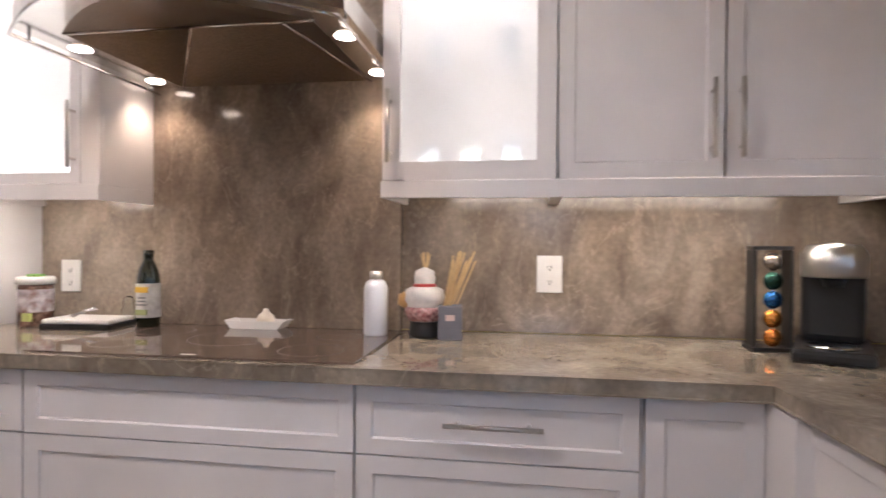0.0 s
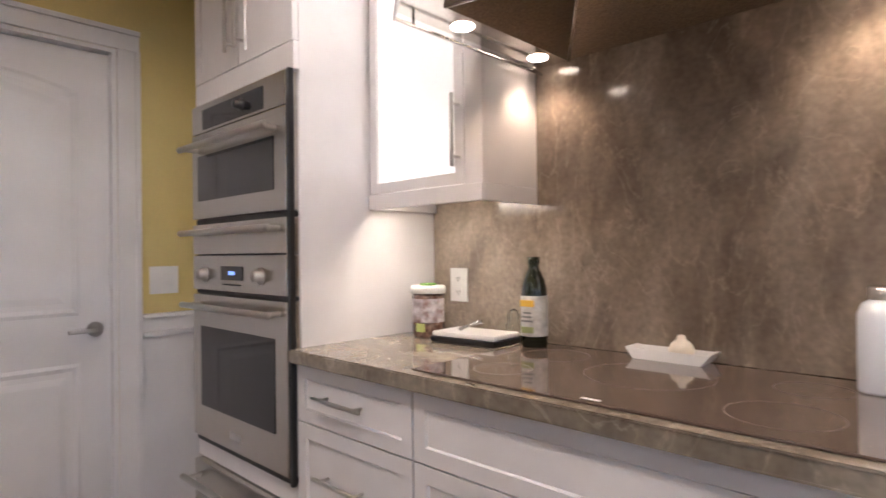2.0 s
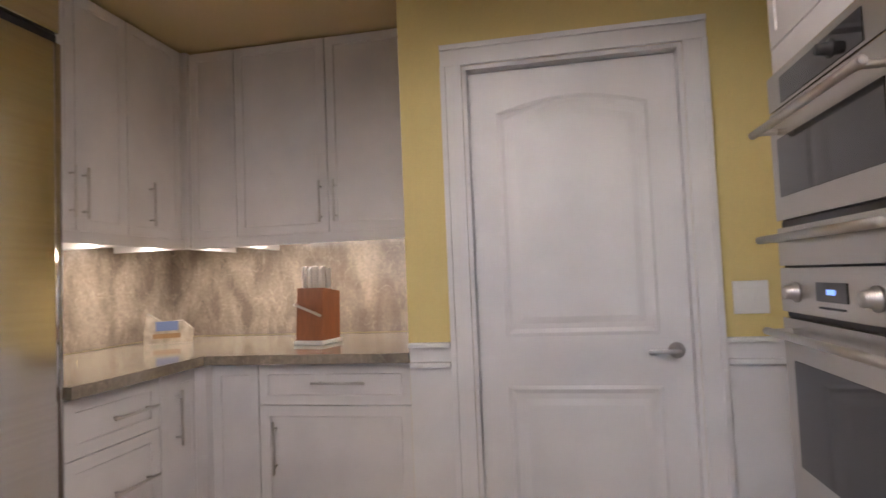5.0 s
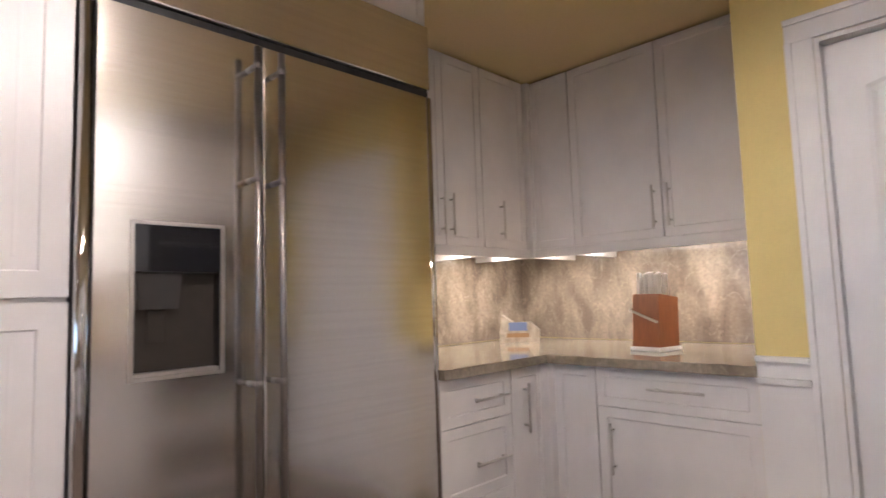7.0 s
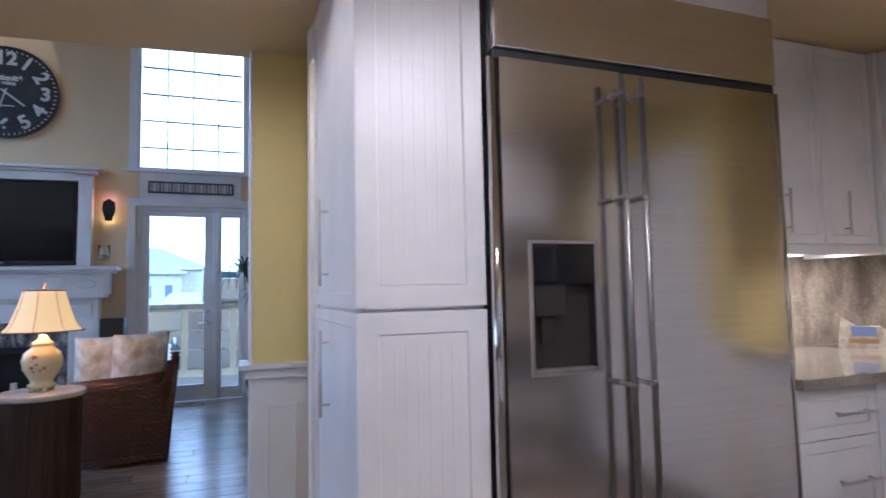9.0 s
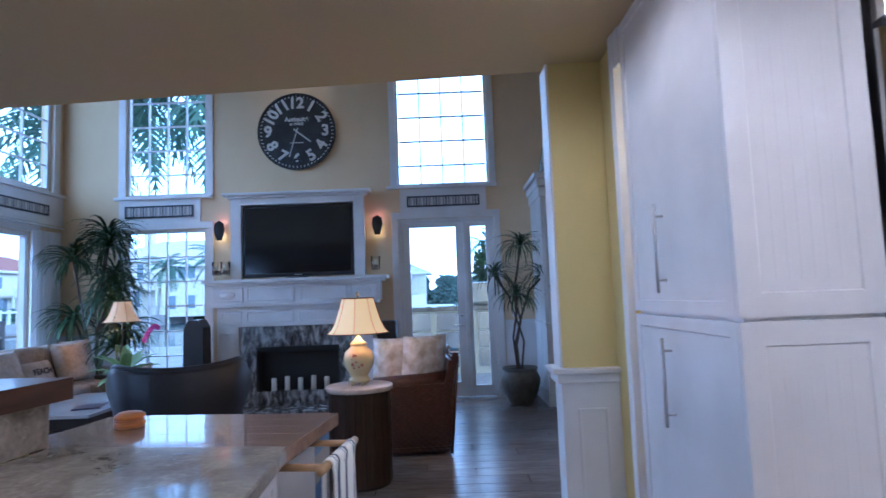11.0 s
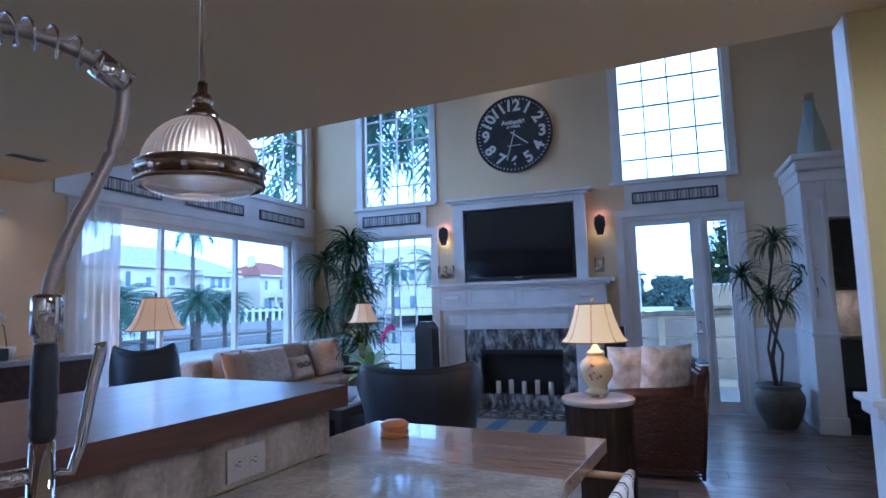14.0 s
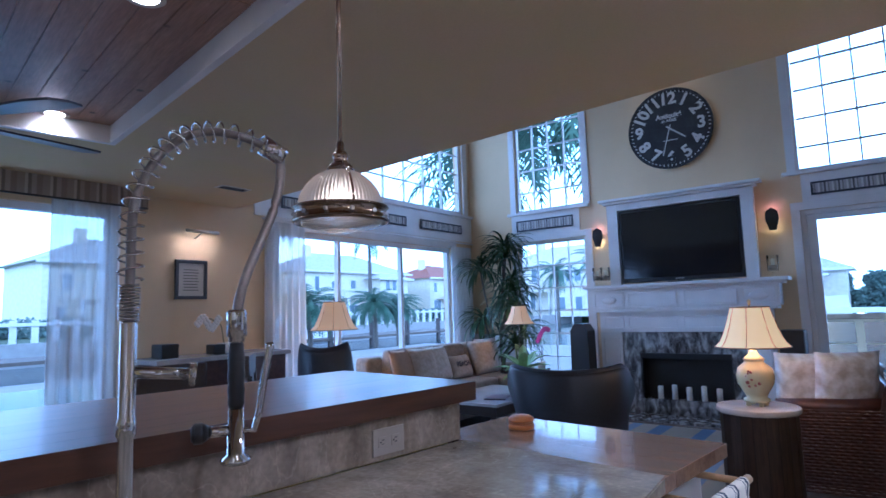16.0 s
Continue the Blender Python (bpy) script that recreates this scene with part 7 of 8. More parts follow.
# two dark lamps by the windows
DARKBASE = [(0.0, 0.0), (0.075, 0.0), (0.08, 0.015), (0.03, 0.035), (0.025, 0.07), (0.05, 0.11), (0.055, 0.15), (0.03, 0.2), (0.018, 0.24), (0.016, 0.30), (0, 0.305)]
et = thing("end_table", "small dark wooden end table beside the sofa", "side table", Matrix.Translation((6.12, -2.12, 0)))
part("top", bbox(-0.27, 0.27, -0.27, 0.27, 0.58, 0.62, 0.006), LEGWOOD, et)
for x in (-0.22, 0.22):
    for y in (-0.22, 0.22):
        part("leg", bbox(x - 0.025, x + 0.025, y - 0.025, y + 0.025, 0, 0.5795, 0.003), LEGWOOD, et)
table_lamp("table_lamp", Matrix.Translation((6.12, -2.12, 0.6205)), "dark turned table lamp with a glowing cream shade", DARKBASE, 0.25, 0.11, 0.29, 0.58, LEGWOOD, 9)
et2 = thing("end_table", "small dark wooden table by the window", "side table", Matrix.Translation((5.33, -4.75, 0)))
part("top", bbox(-0.25, 0.25, -0.2, 0.25, 0.53, 0.57, 0.006), LEGWOOD, et2)
for x in (-0.2, 0.2):
    for y in (-0.16, 0.2):
        part("leg", bbox(x - 0.02, x + 0.02, y - 0.02, y + 0.02, 0, 0.5295, 0.003), LEGWOOD, et2)
table_lamp("table_lamp", Matrix.Translation((5.33, -4.62, 0.5705)), "dark slender table lamp with a glowing cream shade", DARKBASE, 0.205, 0.09, 0.235, 0.59, LEGWOOD, 7)
# coffee table
cf = thing("coffee_table", "low dark coffee table with a pale top and a lower shelf", "coffee table", pose(4.95, -3.35, 0, 0, 0, 0))
part("top", bbox(-0.42, 0.42, -0.62, 0.62, 0.425, 0.455, 0.005), mat("pale_marble", (0.5, 0.5, 0.52), 0.12, grain=0.1, scale=12), cf, "pale polished top")
part("apron", bbox(-0.40, 0.40, -0.60, 0.60, 0.33, 0.4245, 0.004), LEGWOOD, cf)
part("shelf", bbox(-0.40, 0.40, -0.60, 0.60, 0.12, 0.15, 0.004), LEGWOOD, cf)
for x in (-0.36, 0.36):
    for y in (-0.56, 0.56):
        part("leg", bbox(x - 0.035, x + 0.035, y - 0.035, y + 0.035, 0.0, 0.3295, 0.004), LEGWOOD, cf)
bk = thing("magazine", "closed magazine lying on the coffee table", "magazine", pose(4.75, -3.1, 0.4555, 0, 0, 20))
part("cover", bbox(-0.11, 0.11, -0.15, 0.15, 0, 0.014, 0.002), mat("magazine_cover", (0.12, 0.1, 0.14), 0.3, grain=0.4, scale=14), bk)
# striped rug
RUG = stripes("striped_rug", [(0.16, (0.33, 0.29, 0.22)), (0.14, (0.10, 0.16, 0.27)), (0.16, (0.33, 0.29, 0.22)), (0.1, (0.18, 0.24, 0.33)), (0.2, (0.36, 0.32, 0.25)), (0.12, (0.10, 0.16, 0.27)), (0.12, (0.33, 0.29, 0.22))], 1.1, 0)
solid("rug", bbox(2.35, 5.3, -4.7, -1.9, 0.0, 0.012, 0.004), RUG, "large beige and blue striped rug", "rug")
# speaker
sp = thing("speaker", "tall slim black loudspeaker beside the fireplace", "speaker", Matrix.Translation((4.66, YS + 0.42, 0)))
part("cabinet", prism([(-0.13, 0.0), (0.13, 0.0), (0.115, 1.05), (0.06, 1.14), (-0.06, 1.14), (-0.12, 1.05)], -0.12, 0.12), BLACK, sp)
sp2 = thing("speaker", "tall slim black loudspeaker beside the fireplace", "speaker", Matrix.Translation((2.30, YS + 0.42, 0)))
part("cabinet", bbox(-0.12, 0.12, -0.12, 0.12, 0, 1.05, 0.02), BLACK, sp2)

# ---- plants ----
LEAF = mat("leaf_green", (0.035, 0.075, 0.03), 0.4, grain=0.3, scale=20, color2=(0.055, 0.10, 0.035), mix_scale=6)
BARK = mat("cane_bark", (0.12, 0.09, 0.07), 0.8, grain=0.4, scale=30, bump=0.4)
def rosette(bm, c, n, length, width, rnd, droop=1.0, up=0.25):
    """Strap leaves arching out of one point."""
    for i in range(n):
        a = 2 * math.pi * i / n * 2.618 + rnd.uniform(-0.2, 0.2)
        e = rnd.uniform(-0.15, 1.25) + up
        L = length * rnd.uniform(0.75, 1.1)
        d = Vector((math.cos(a), math.sin(a), 0))
        s = Vector((-math.sin(a), math.cos(a), 0))
        p = Vector(c)
        prev = None
        for k in range(6):
            u = k / 5
            w = width * (0.5 + 1.2 * u) * (1 - u) ** 0.7 if u < 1 else 0.0
            q = [bm.verts.new(p - s * w), bm.verts.new(p + Vector((0, 0, -w * 0.35))), bm.verts.new(p + s * w)]
            if prev:
                bm.faces.new((prev[0], prev[1], q[1], q[0]))
                bm.faces.new((prev[1], prev[2], q[2], q[1]))
            prev = q
            e2 = e - droop * u * 1.3
            p = p + (d * math.cos(e2) + Vector((0, 0, math.sin(e2)))) * L / 5
    return bm
def dracaena(name, base, pot_bm, potmat, stems, label, leaf_l, leaf_n, width, seed):
    rnd = random.Random(seed)
    pt = thing(name, label, "plant", Matrix.Translation(base))
    part("pot", pot_bm, potmat, pt, "round glazed pot", True)
    part("soil", lathe([(0.0, 0.40), (0.17, 0.40), (0.17, 0.41), (0, 0.415)], 24), mat("soil", (0.04, 0.028, 0.02), 0.9, grain=0.5, scale=60, bump=0.6), pt, "dark soil", True)
    for pts in stems:
        part("stem", tube(pts, 0.013, 8), BARK, pt, "", True)
        b = rosette(bmesh.new(), pts[-1], leaf_n, leaf_l, width, rnd, 1.5, 0.05)
        part("crown", b, LEAF, pt, "arching strap leaves")
    return pt
POTB = lathe([(0.0, 0), (0.13, 0), (0.14, 0.01), (0.20, 0.13), (0.235, 0.25), (0.235, 0.32), (0.20, 0.385), (0.195, 0.40), (0.215, 0.43), (0.205, 0.44), (0.17, 0.40), (0, 0.398)], 36)
POTM = mat("pot_glaze", (0.11, 0.095, 0.075), 0.45, grain=0.35, scale=16, color2=(0.17, 0.15, 0.12), mix_scale=5)
dracaena("potted_dracaena", (0.70, -4.95, 0), POTB, POTM,
         [[(0.02, 0, 0.41), (0.05, 0.02, 0.7), (-0.03, 0.04, 1.0), (0.04, 0.0, 1.3), (-0.02, 0, 1.6), (-0.07, 0.0, 1.90)],
          [(-0.02, 0.03, 0.41), (-0.06, 0.04, 0.75), (0.03, 0.03, 1.05), (0.10, 0.02, 1.3), (0.26, 0.03, 1.54)],
          [(0.0, -0.03, 0.41), (0.02, -0.04, 0.7), (-0.05, -0.02, 1.05), (-0.16, -0.03, 1.35), (-0.33, -0.02, 1.52)],
          [(0.03, 0.03, 0.41), (0.07, 0.05, 0.8), (0.02, 0.07, 1.08), (0.01, 0.08, 1.30)]],
         "potted dragon tree with twisted canes and arching leaves", 0.44, 64, 0.013, 3)
bigpot = lathe([(0.0, 0), (0.17, 0), (0.21, 0.2), (0.22, 0.42), (0.23, 0.44), (0.21, 0.45), (0.18, 0.405), (0, 0.40)], 32)
rnd = random.Random(11)
stems = []
for k in range(9):
    a = rnd.uniform(0, 6.28)
    h = 0.85 + 1.4 * k / 8
    r = 0.40 * (1 - k / 14)
    stems.append([(0.05 * math.cos(a), 0.05 * math.sin(a), 0.41), (0.08 * math.cos(a), 0.08 * math.sin(a), 0.41 + (h - 0.41) * 0.5), (r * math.cos(a), r * math.sin(a), h)])
dracaena("potted_dracaena", (5.92, -4.98, 0), bigpot, POTM, stems, "tall bushy green dracaena in the corner by the windows", 0.55, 58, 0.026, 5)
# orchid and green bromeliad
orc = thing("orchid", "pink orchid on a slender stem by the window", "plant", Matrix.Translation((5.12, -4.78, 0.5705)))
part("pot", lathe([(0.0, 0), (0.05, 0), (0.065, 0.1), (0.06, 0.1), (0, 0.09)], 20), PLASTIC, orc, "white pot", True)
part("stem", tube([(0, 0, 0.09), (0.02, 0.01, 0.3), (-0.03, 0.02, 0.45), (-0.12, 0.03, 0.5)], 0.004, 6), LEAF, orc, "", True)
ob = bmesh.new()
for i in range(9):
    c = Vector((0.02 - 0.16 * i / 8, 0.03, 0.36 + 0.16 * math.sin(i / 8 * 2.0)))
    for k in range(5):
        a = 2 * math.pi * k / 5
        bmesh.ops.create_icosphere(ob, subdivisions=1, radius=0.02, matrix=Matrix.Translation(c + Vector((0.018 * math.cos(a), 0, 0.018 * math.sin(a)))) @ Matrix.Diagonal((0.9, 0.35, 0.9, 1)))
part("blooms", ob, mat("orchid_pink", (0.45, 0.06, 0.3), 0.5, grain=0.1), orc, "pink blooms", True)
br = thing("potted_bromeliad", "pale green broad-leaved plant behind the armchair", "plant", Matrix.Translation((4.64, -3.45, 0.4555)))
part("bowl", lathe([(0.0, 0), (0.08, 0), (0.09, 0.06), (0.12, 0.22), (0.11, 0.22), (0, 0.2)], 20), PLASTIC, br, "white bowl", True)
part("leaves", rosette(bmesh.new(), (0, 0, 0.21), 20, 0.38, 0.07, random.Random(2), 0.9, 0.1), mat("pale_leaf", (0.38, 0.55, 0.25), 0.45, grain=0.15, scale=20), br, "broad pale leaves")

# ---- built-in by the plant ----
bi = thing("built_in_bar", "white built-in cabinet with crown, pilaster and dark niche", "cabinet")
part("pilaster", bbox(0.18, 0.40, -5.499, -4.70, 0.0, 2.47, 0.004), TRIM, bi)
part("pilaster_panel", shaker(-0.37, -0.21, 1.1, 2.3, 0, 0.0105, 0.03, 0.006), TRIM, bi).matrix_world = Matrix.Translation((0, -4.689, 0)) @ SM
part("plinth", bbox(0.165, 0.415, -5.499, -4.685, 0.0, 0.16, 0.006), TRIM, bi)
part("waist_mould", bbox(0.165, 0.415, -5.499, -4.685, 0.93, 0.97, 0.006), TRIM, bi)
part("crown", bbox(-2.0, 0.48, -5.499, -4.58, 2.68, 2.74, 0.012), TRIM, bi)
part("crown_cove", bbox(-2.0, 0.445, -5.499, -4.63, 2.58, 2.6795, 0.02), TRIM, bi)
part("frieze", bbox(-2.0, 0.42, -5.499, -4.68, 2.4705, 2.5795, 0.004), TRIM, bi)
part("niche_back", bbox(-2.0, 0.1795, -5.499, -5.30, 0.0, 2.47), mat("niche_dark", (0.03, 0.022, 0.018), 0.5, grain=0.2), bi, "dark wood back")
part("wine_fridge", bbox(-0.5, 0.1795, -5.2995, -4.75, 0.0, 0.9), BLACKGLASS, bi, "dark glass front")
part("counter", bbox(-2.0, 0.1795, -5.2995, -4.70, 0.9005, 0.94, 0.003), COUNTER, bi, "stone counter")
part("splash", bbox(-2.0, 0.1795, -5.2995, -5.285, 0.941, 1.38), GRANITE, bi, "stone splash")
part("dark_upper", bbox(-0.5, 0.1795, -5.2995, -4.95, 1.40, 2.1), mat("dark_upper", (0.025, 0.02, 0.018), 0.4), bi, "dark upper cabinet")
part("upper_front", bbox(-2.0, 0.1795, -4.95, -4.70, 2.1, 2.47), TRIM, bi)
gv = solid("glass_bottle", lathe([(0.0, 0), (0.14, 0), (0.15, 0.03), (0.14, 0.16), (0.07, 0.45), (0.045, 0.56), (0.05, 0.6), (0.04, 0.6), (0.035, 0.55), (0.0, 0.02)], 28), mat("sea_glass", (0.55, 0.62, 0.62), 0.15, transmission=0.75, ior=1.35), "tall pale glass bottle on the cabinet", "bottle", Matrix.Translation((0.22, -4.85, 2.7405)), smooth=True)
solid("cork_stopper", lathe([(0.0, 0), (0.04, 0), (0.045, 0.07), (0, 0.075)], 16), mat("cork", (0.3, 0.18, 0.1), 0.8), "brown cork stopper in the glass bottle", "stopper", Matrix.Translation((0.22, -4.85, 3.341)), smooth=True)
area("bar_niche_lamp", look((-0.1, -5.1, 1.39), (-0.1, -5.1, 0.9)), 0.4, 0.05, 2.0, (1, 0.8, 0.55))
spot("floor_uplight", (0.30, -5.42, 0.16), (0.42, -5.48, 2.0), 3, 80, (1, 0.75, 0.5))
solid("uplight", lathe([(0.0, 0), (0.05, 0), (0.06, 0.1), (0.04, 0.13), (0, 0.12)], 18), BLACK, "small floor uplight beside the built-in", "lamp", Matrix.Translation((0.50, -5.36, 0.0)), smooth=True)
# wainscot on the fireplace wall right of the door
chair_rail("wainscot_3", Matrix.Translation((0.80, YS, 0)) @ SM, 0.62, 0.985)
chair_rail("wainscot_4", Matrix.Translation((6.64, YS, 0)) @ SM, 0.74, 0.985)
solid("thermostat", bbox(-0.04, 0.04, -0.02, -0.0005, 0, 0.09, 0.004), PLASTIC, "white control box on the yellow wall", "control", Matrix.Translation((0.66, YS, 1.02)) @ SM)

# ---- dining side: buffet, picture ----
bf = thing("buffet", "long dark wood buffet with a pale stone top", "buffet", EAST)
part("body", bbox(0.30, 1.52, -0.50, -0.02, 0.08, 1.0, 0.006), WALNUT, bf)
part("top", bbox(0.26, 1.56, -0.53, -0.02, 1.0005, 1.04, 0.006), mat("buffet_top", (0.42, 0.40, 0.39), 0.2, grain=0.1), bf, "pale stone top")
for x in (0.36, 1.46):
    for y in (-0.46, -0.07):
        part("leg", bbox(x - 0.03, x + 0.03, y - 0.03, y + 0.03, 0, 0.0795), LEGWOOD, bf)
solid("black_box", bbox(0.35, 0.50, -0.42, -0.25, 1.0405, 1.16, 0.008), BLACK, "small black speaker box on the buffet", "speaker", EAST)
solid("black_box", bbox(0.82, 0.93, -0.42, -0.28, 1.0405, 1.13, 0.008), BLACK, "small black speaker box on the buffet", "speaker", EAST)
pf = thing("framed_document", "framed printed page in a dark frame with pale mount", "picture", EAST)
for a in ((0.665, 0.975, 1.545, 1.575), (0.665, 0.975, 1.88, 1.91), (0.665, 0.695, 1.5755, 1.8795), (0.945, 0.975, 1.5755, 1.8795)):
    part("frame", bbox(a[0], a[1], -0.03, -0.0005, a[2], a[3], 0.004), FRAMEDARK, pf)
part("mount", bbox(0.6955, 0.9445, -0.012, -0.0005, 1.5755, 1.8795), mat("mount", (0.45, 0.44, 0.42), 0.7), pf, "pale mount")
for k in range(8):
    part("text_line", bbox(0.745 + 0.004 * (k % 2), 0.895 - 0.006 * (k % 3), -0.0135, -0.0122, 1.625 + 0.027 * k, 1.634 + 0.027 * k), mat("page_ink", (0.16, 0.16, 0.16), 0.8), pf, "unreadable line of print")
pll = thing("picture_lamp", "slim brass picture lamp above the frame", "lamp", EAST)
part("tube", rod(bmesh.new(), (0.70, -0.14, 2.17), (1.02, -0.14, 2.17), 0.016, 12), NICKEL, pll, "", True)
part("arm", rod(bmesh.new(), (0.86, -0.14, 2.17), (0.86, -0.0005, 2.12), 0.006, 8), NICKEL, pll, "", True)
area("picture_lamp_light", Matrix.Translation((0, 0, 0)) @ look((XW - 0.13, -0.86, 2.15), (XW, -0.83, 1.7)), 0.28, 0.02, 1.5, (1, 0.75, 0.5))
wo = thing("white_orchid", "white orchid spray on the buffet", "plant", EAST @ Matrix.Translation((1.05, -0.2, 1.0405)))
part("pot", lathe([(0.0, 0), (0.05, 0), (0.06, 0.09), (0, 0.085)], 18), PLASTIC, wo, "white pot", True)
part("stem", tube([(0, 0, 0.085), (-0.03, 0, 0.25), (-0.14, 0, 0.32), (-0.25, 0, 0.28)], 0.004, 6), LEAF, wo, "", True)
ob = bmesh.new()
for i in range(8):
    c = Vector((-0.26 + 0.2 * i / 7, 0.0, 0.28 + 0.05 * math.sin(i)))
    for k in range(4):
        a = 2 * math.pi * k / 4
        bmesh.ops.create_icosphere(ob, subdivisions=1, radius=0.022, matrix=Matrix.Translation(c + Vector((0.02 * math.cos(a), 0, 0.02 * math.sin(a)))) @ Matrix.Diagonal((1, 0.4, 1, 1)))
part("blooms", ob, PLASTIC, wo, "white blooms", True)
# dining chairs behind the bar
def dining_chair(m):
    c = thing("dining_chair", "dark wooden dining chair with an upholstered seat", "chair", m, "dark dining chairs")
    for x in (-0.2, 0.2):
        part("leg", rod(bmesh.new(), (x, -0.2, 0), (x, -0.2, 0.44), 0.018, 8, 0.022), LEGWOOD, c, "", True)
        part("back_post", tube([(x, 0.2, 0), (x, 0.2, 0.45), (x, 0.25, 0.98)], 0.02, 8), LEGWOOD, c, "", True)
    part("seat", bbox(-0.23, 0.23, -0.23, 0.21, 0.4405, 0.50, 0.02), LEATHER, c)
    part("top_rail", bbox(-0.22, 0.22, 0.225, 0.262, 0.86, 0.99, 0.008), LEGWOOD, c)
    part("slat", bbox(-0.07, 0.07, 0.222, 0.242, 0.5, 0.8595, 0.004), LEGWOOD, c)
    return c
c0 = dining_chair(pose(4.90, -0.57, 0, 0, 0, -40) @ Matrix.Diagonal((1, 1, 1.12, 1)))
copy_thing(c0, pose(5.0, 0.35, 0, 0, 0, 95))
dn = thing("dining_table", "dark wooden dining table", "table", pose(5.45, 0.2, 0, 0, 0, 0))
part("top", bbox(-0.35, 0.5, -0.5, 1.2, 0.72, 0.76, 0.006), WALNUT, dn)
for x in (-0.28, 0.43):
    for y in (-0.43, 1.13):
        part("leg", bbox(x - 0.03, x + 0.03, y - 0.03, y + 0.03, 0, 0.7195, 0.003), LEGWOOD, dn)

# ---- ceiling fan in the tray ----
fn = thing("ceiling_fan", "dark ceiling fan with broad blades at rest", "fan", pose(4.65, 1.43, 0, 0, 0, 0))
part("rod", lathe([(0.015, 2.32), (0.015, TZ - 0.03), (0.06, TZ - 0.025), (0.06, TZ - 0.001), (0, TZ - 0.0008)], 20), BRONZE, fn, "", True)
part("motor", lathe([(0.0, 2.18), (0.09, 2.19), (0.12, 2.23), (0.12, 2.28), (0.05, 2.32), (0, 2.32)], 28), BRONZE, fn, "", True)
FANM = mat("fan_blade", (0.06, 0.06, 0.075), 0.3, grain=0.2)
for k in range(5):
    a = radians(206 + 72 * k)
    b = prism([(0.15, -0.05), (0.55, -0.10), (0.65, -0.085), (0.67, 0.0), (0.65, 0.085), (0.55, 0.10), (0.15, 0.05)], 2.245, 2.255, "z")
    bmesh.ops.rotate(b, cent=(0, 0, 2.25), matrix=Matrix.Rotation(radians(10), 3, "X"), verts=b.verts)
    bmesh.ops.rotate(b, cent=(0, 0, 2.25), matrix=Matrix.Rotation(a, 3, "Z"), verts=b.verts)
    part("blade", b, FANM, fn, "dark flat blade")
    part("blade_arm", rod(bmesh.new(), (0.08 * math.cos(a), 0.08 * math.sin(a), 2.25), (0.2 * math.cos(a), 0.2 * math.sin(a), 2.25), 0.01, 8), BRONZE, fn, "", True)
v = thing("ceiling_vent", "small rectangular ceiling vent", "vent", Matrix.Translation((5.85, -0.75, CEILING)))
part("frame", bbox(-0.06, 0.06, -0.14, 0.14, -0.006, -0.0005, 0.002), CANRING, v)
for k in range(5):
    part("slat", bbox(-0.045 + 0.02 * k, -0.037 + 0.02 * k, -0.12, 0.12, -0.009, -0.0065), FRAMEDARK, v)

# ---- outside ----
GRASS = mat("lawn", (0.06, 0.10, 0.03), 0.9, grain=0.5, scale=30, color2=(0.09, 0.12, 0.05), mix_scale=1.0, bump=0.5)
PAVE = mat("paver", (0.46, 0.43, 0.39), 0.8, grain=0.25, scale=12, color2=(0.4, 0.37, 0.34), mix_scale=1.0)
WATER = mat("canal_water", (0.05, 0.10, 0.11), 0.12, grain=0.3, scale=2, stretch=(1, 4, 1), bump=0.3)
POOLW = mat("pool_water", (0.05, 0.30, 0.36), 0.05, grain=0.3, scale=6, bump=0.2)
gb = bmesh.new()
box(gb, -400, 400, -400, 400, -0.6, -0.45)
solid("ground", gb, WATER, "canal water reaching to the horizon", "water", kind="structure")
solid("patio", bbox(XW + 0.17, 17.8, -18, 16, -0.449, -0.06), PAVE, "pale paved terrace", "pavement", kind="structure")
solid("patio_south", bbox(-8, XW + 0.165, -11, YS - 0.17, -0.449, -0.06), PAVE, "pale paved terrace", "pavement", kind="structure")
solid("far_bank", bbox(30, 140, -130, 60, -0.449, 0.3), GRASS, "green far bank of the canal", "ground", kind="structure")
solid("far_bank_south", bbox(-90, 29.9, -130, -62, -0.449, 0.3), GRASS, "green far bank of the canal", "ground", kind="structure")
solid("seawall", bbox(29.6, 29.95, -61.5, 60, -0.449, 0.55), mat("seawall_concrete", (0.45, 0.43, 0.4), 0.8, grain=0.3, scale=3), "pale concrete seawall across the canal", "seawall", kind="structure")
pool = thing("swimming_pool", "blue swimming pool with a pale coping beyond the patio door", "pool")
part("coping", bbox(9.0, 15.8, -3.6, 3.4, -0.0595, 0.0, 0.01), PAVE, pool)
part("pool_water", bbox(9.3, 15.5, -3.3, 3.1, 0.0005, 0.01), POOLW, pool, "clear blue water")
DOCKW = mat("dock_wood", (0.2, 0.16, 0.13), 0.8, grain=0.4, scale=8, stretch=(1, 10, 1))
dk = thing("dock", "grey wooden dock with posts along the canal", "dock")
part("deck", bbox(24, 27, -30, 4, 0.0, 0.12), DOCKW, dk)
for i in range(12):
    part("post", rod(bmesh.new(), (24.1, -30 + i * 3.0, -0.5), (24.1, -30 + i * 3.0, 0.9), 0.14, 10), mat("dock_post", (0.12, 0.1, 0.09), 0.8, grain=0.3), dk)
HEDGE = mat("hedge_leaf", (0.05, 0.09, 0.03), 0.7, grain=0.5, scale=8, color2=(0.08, 0.13, 0.04), mix_scale=2)
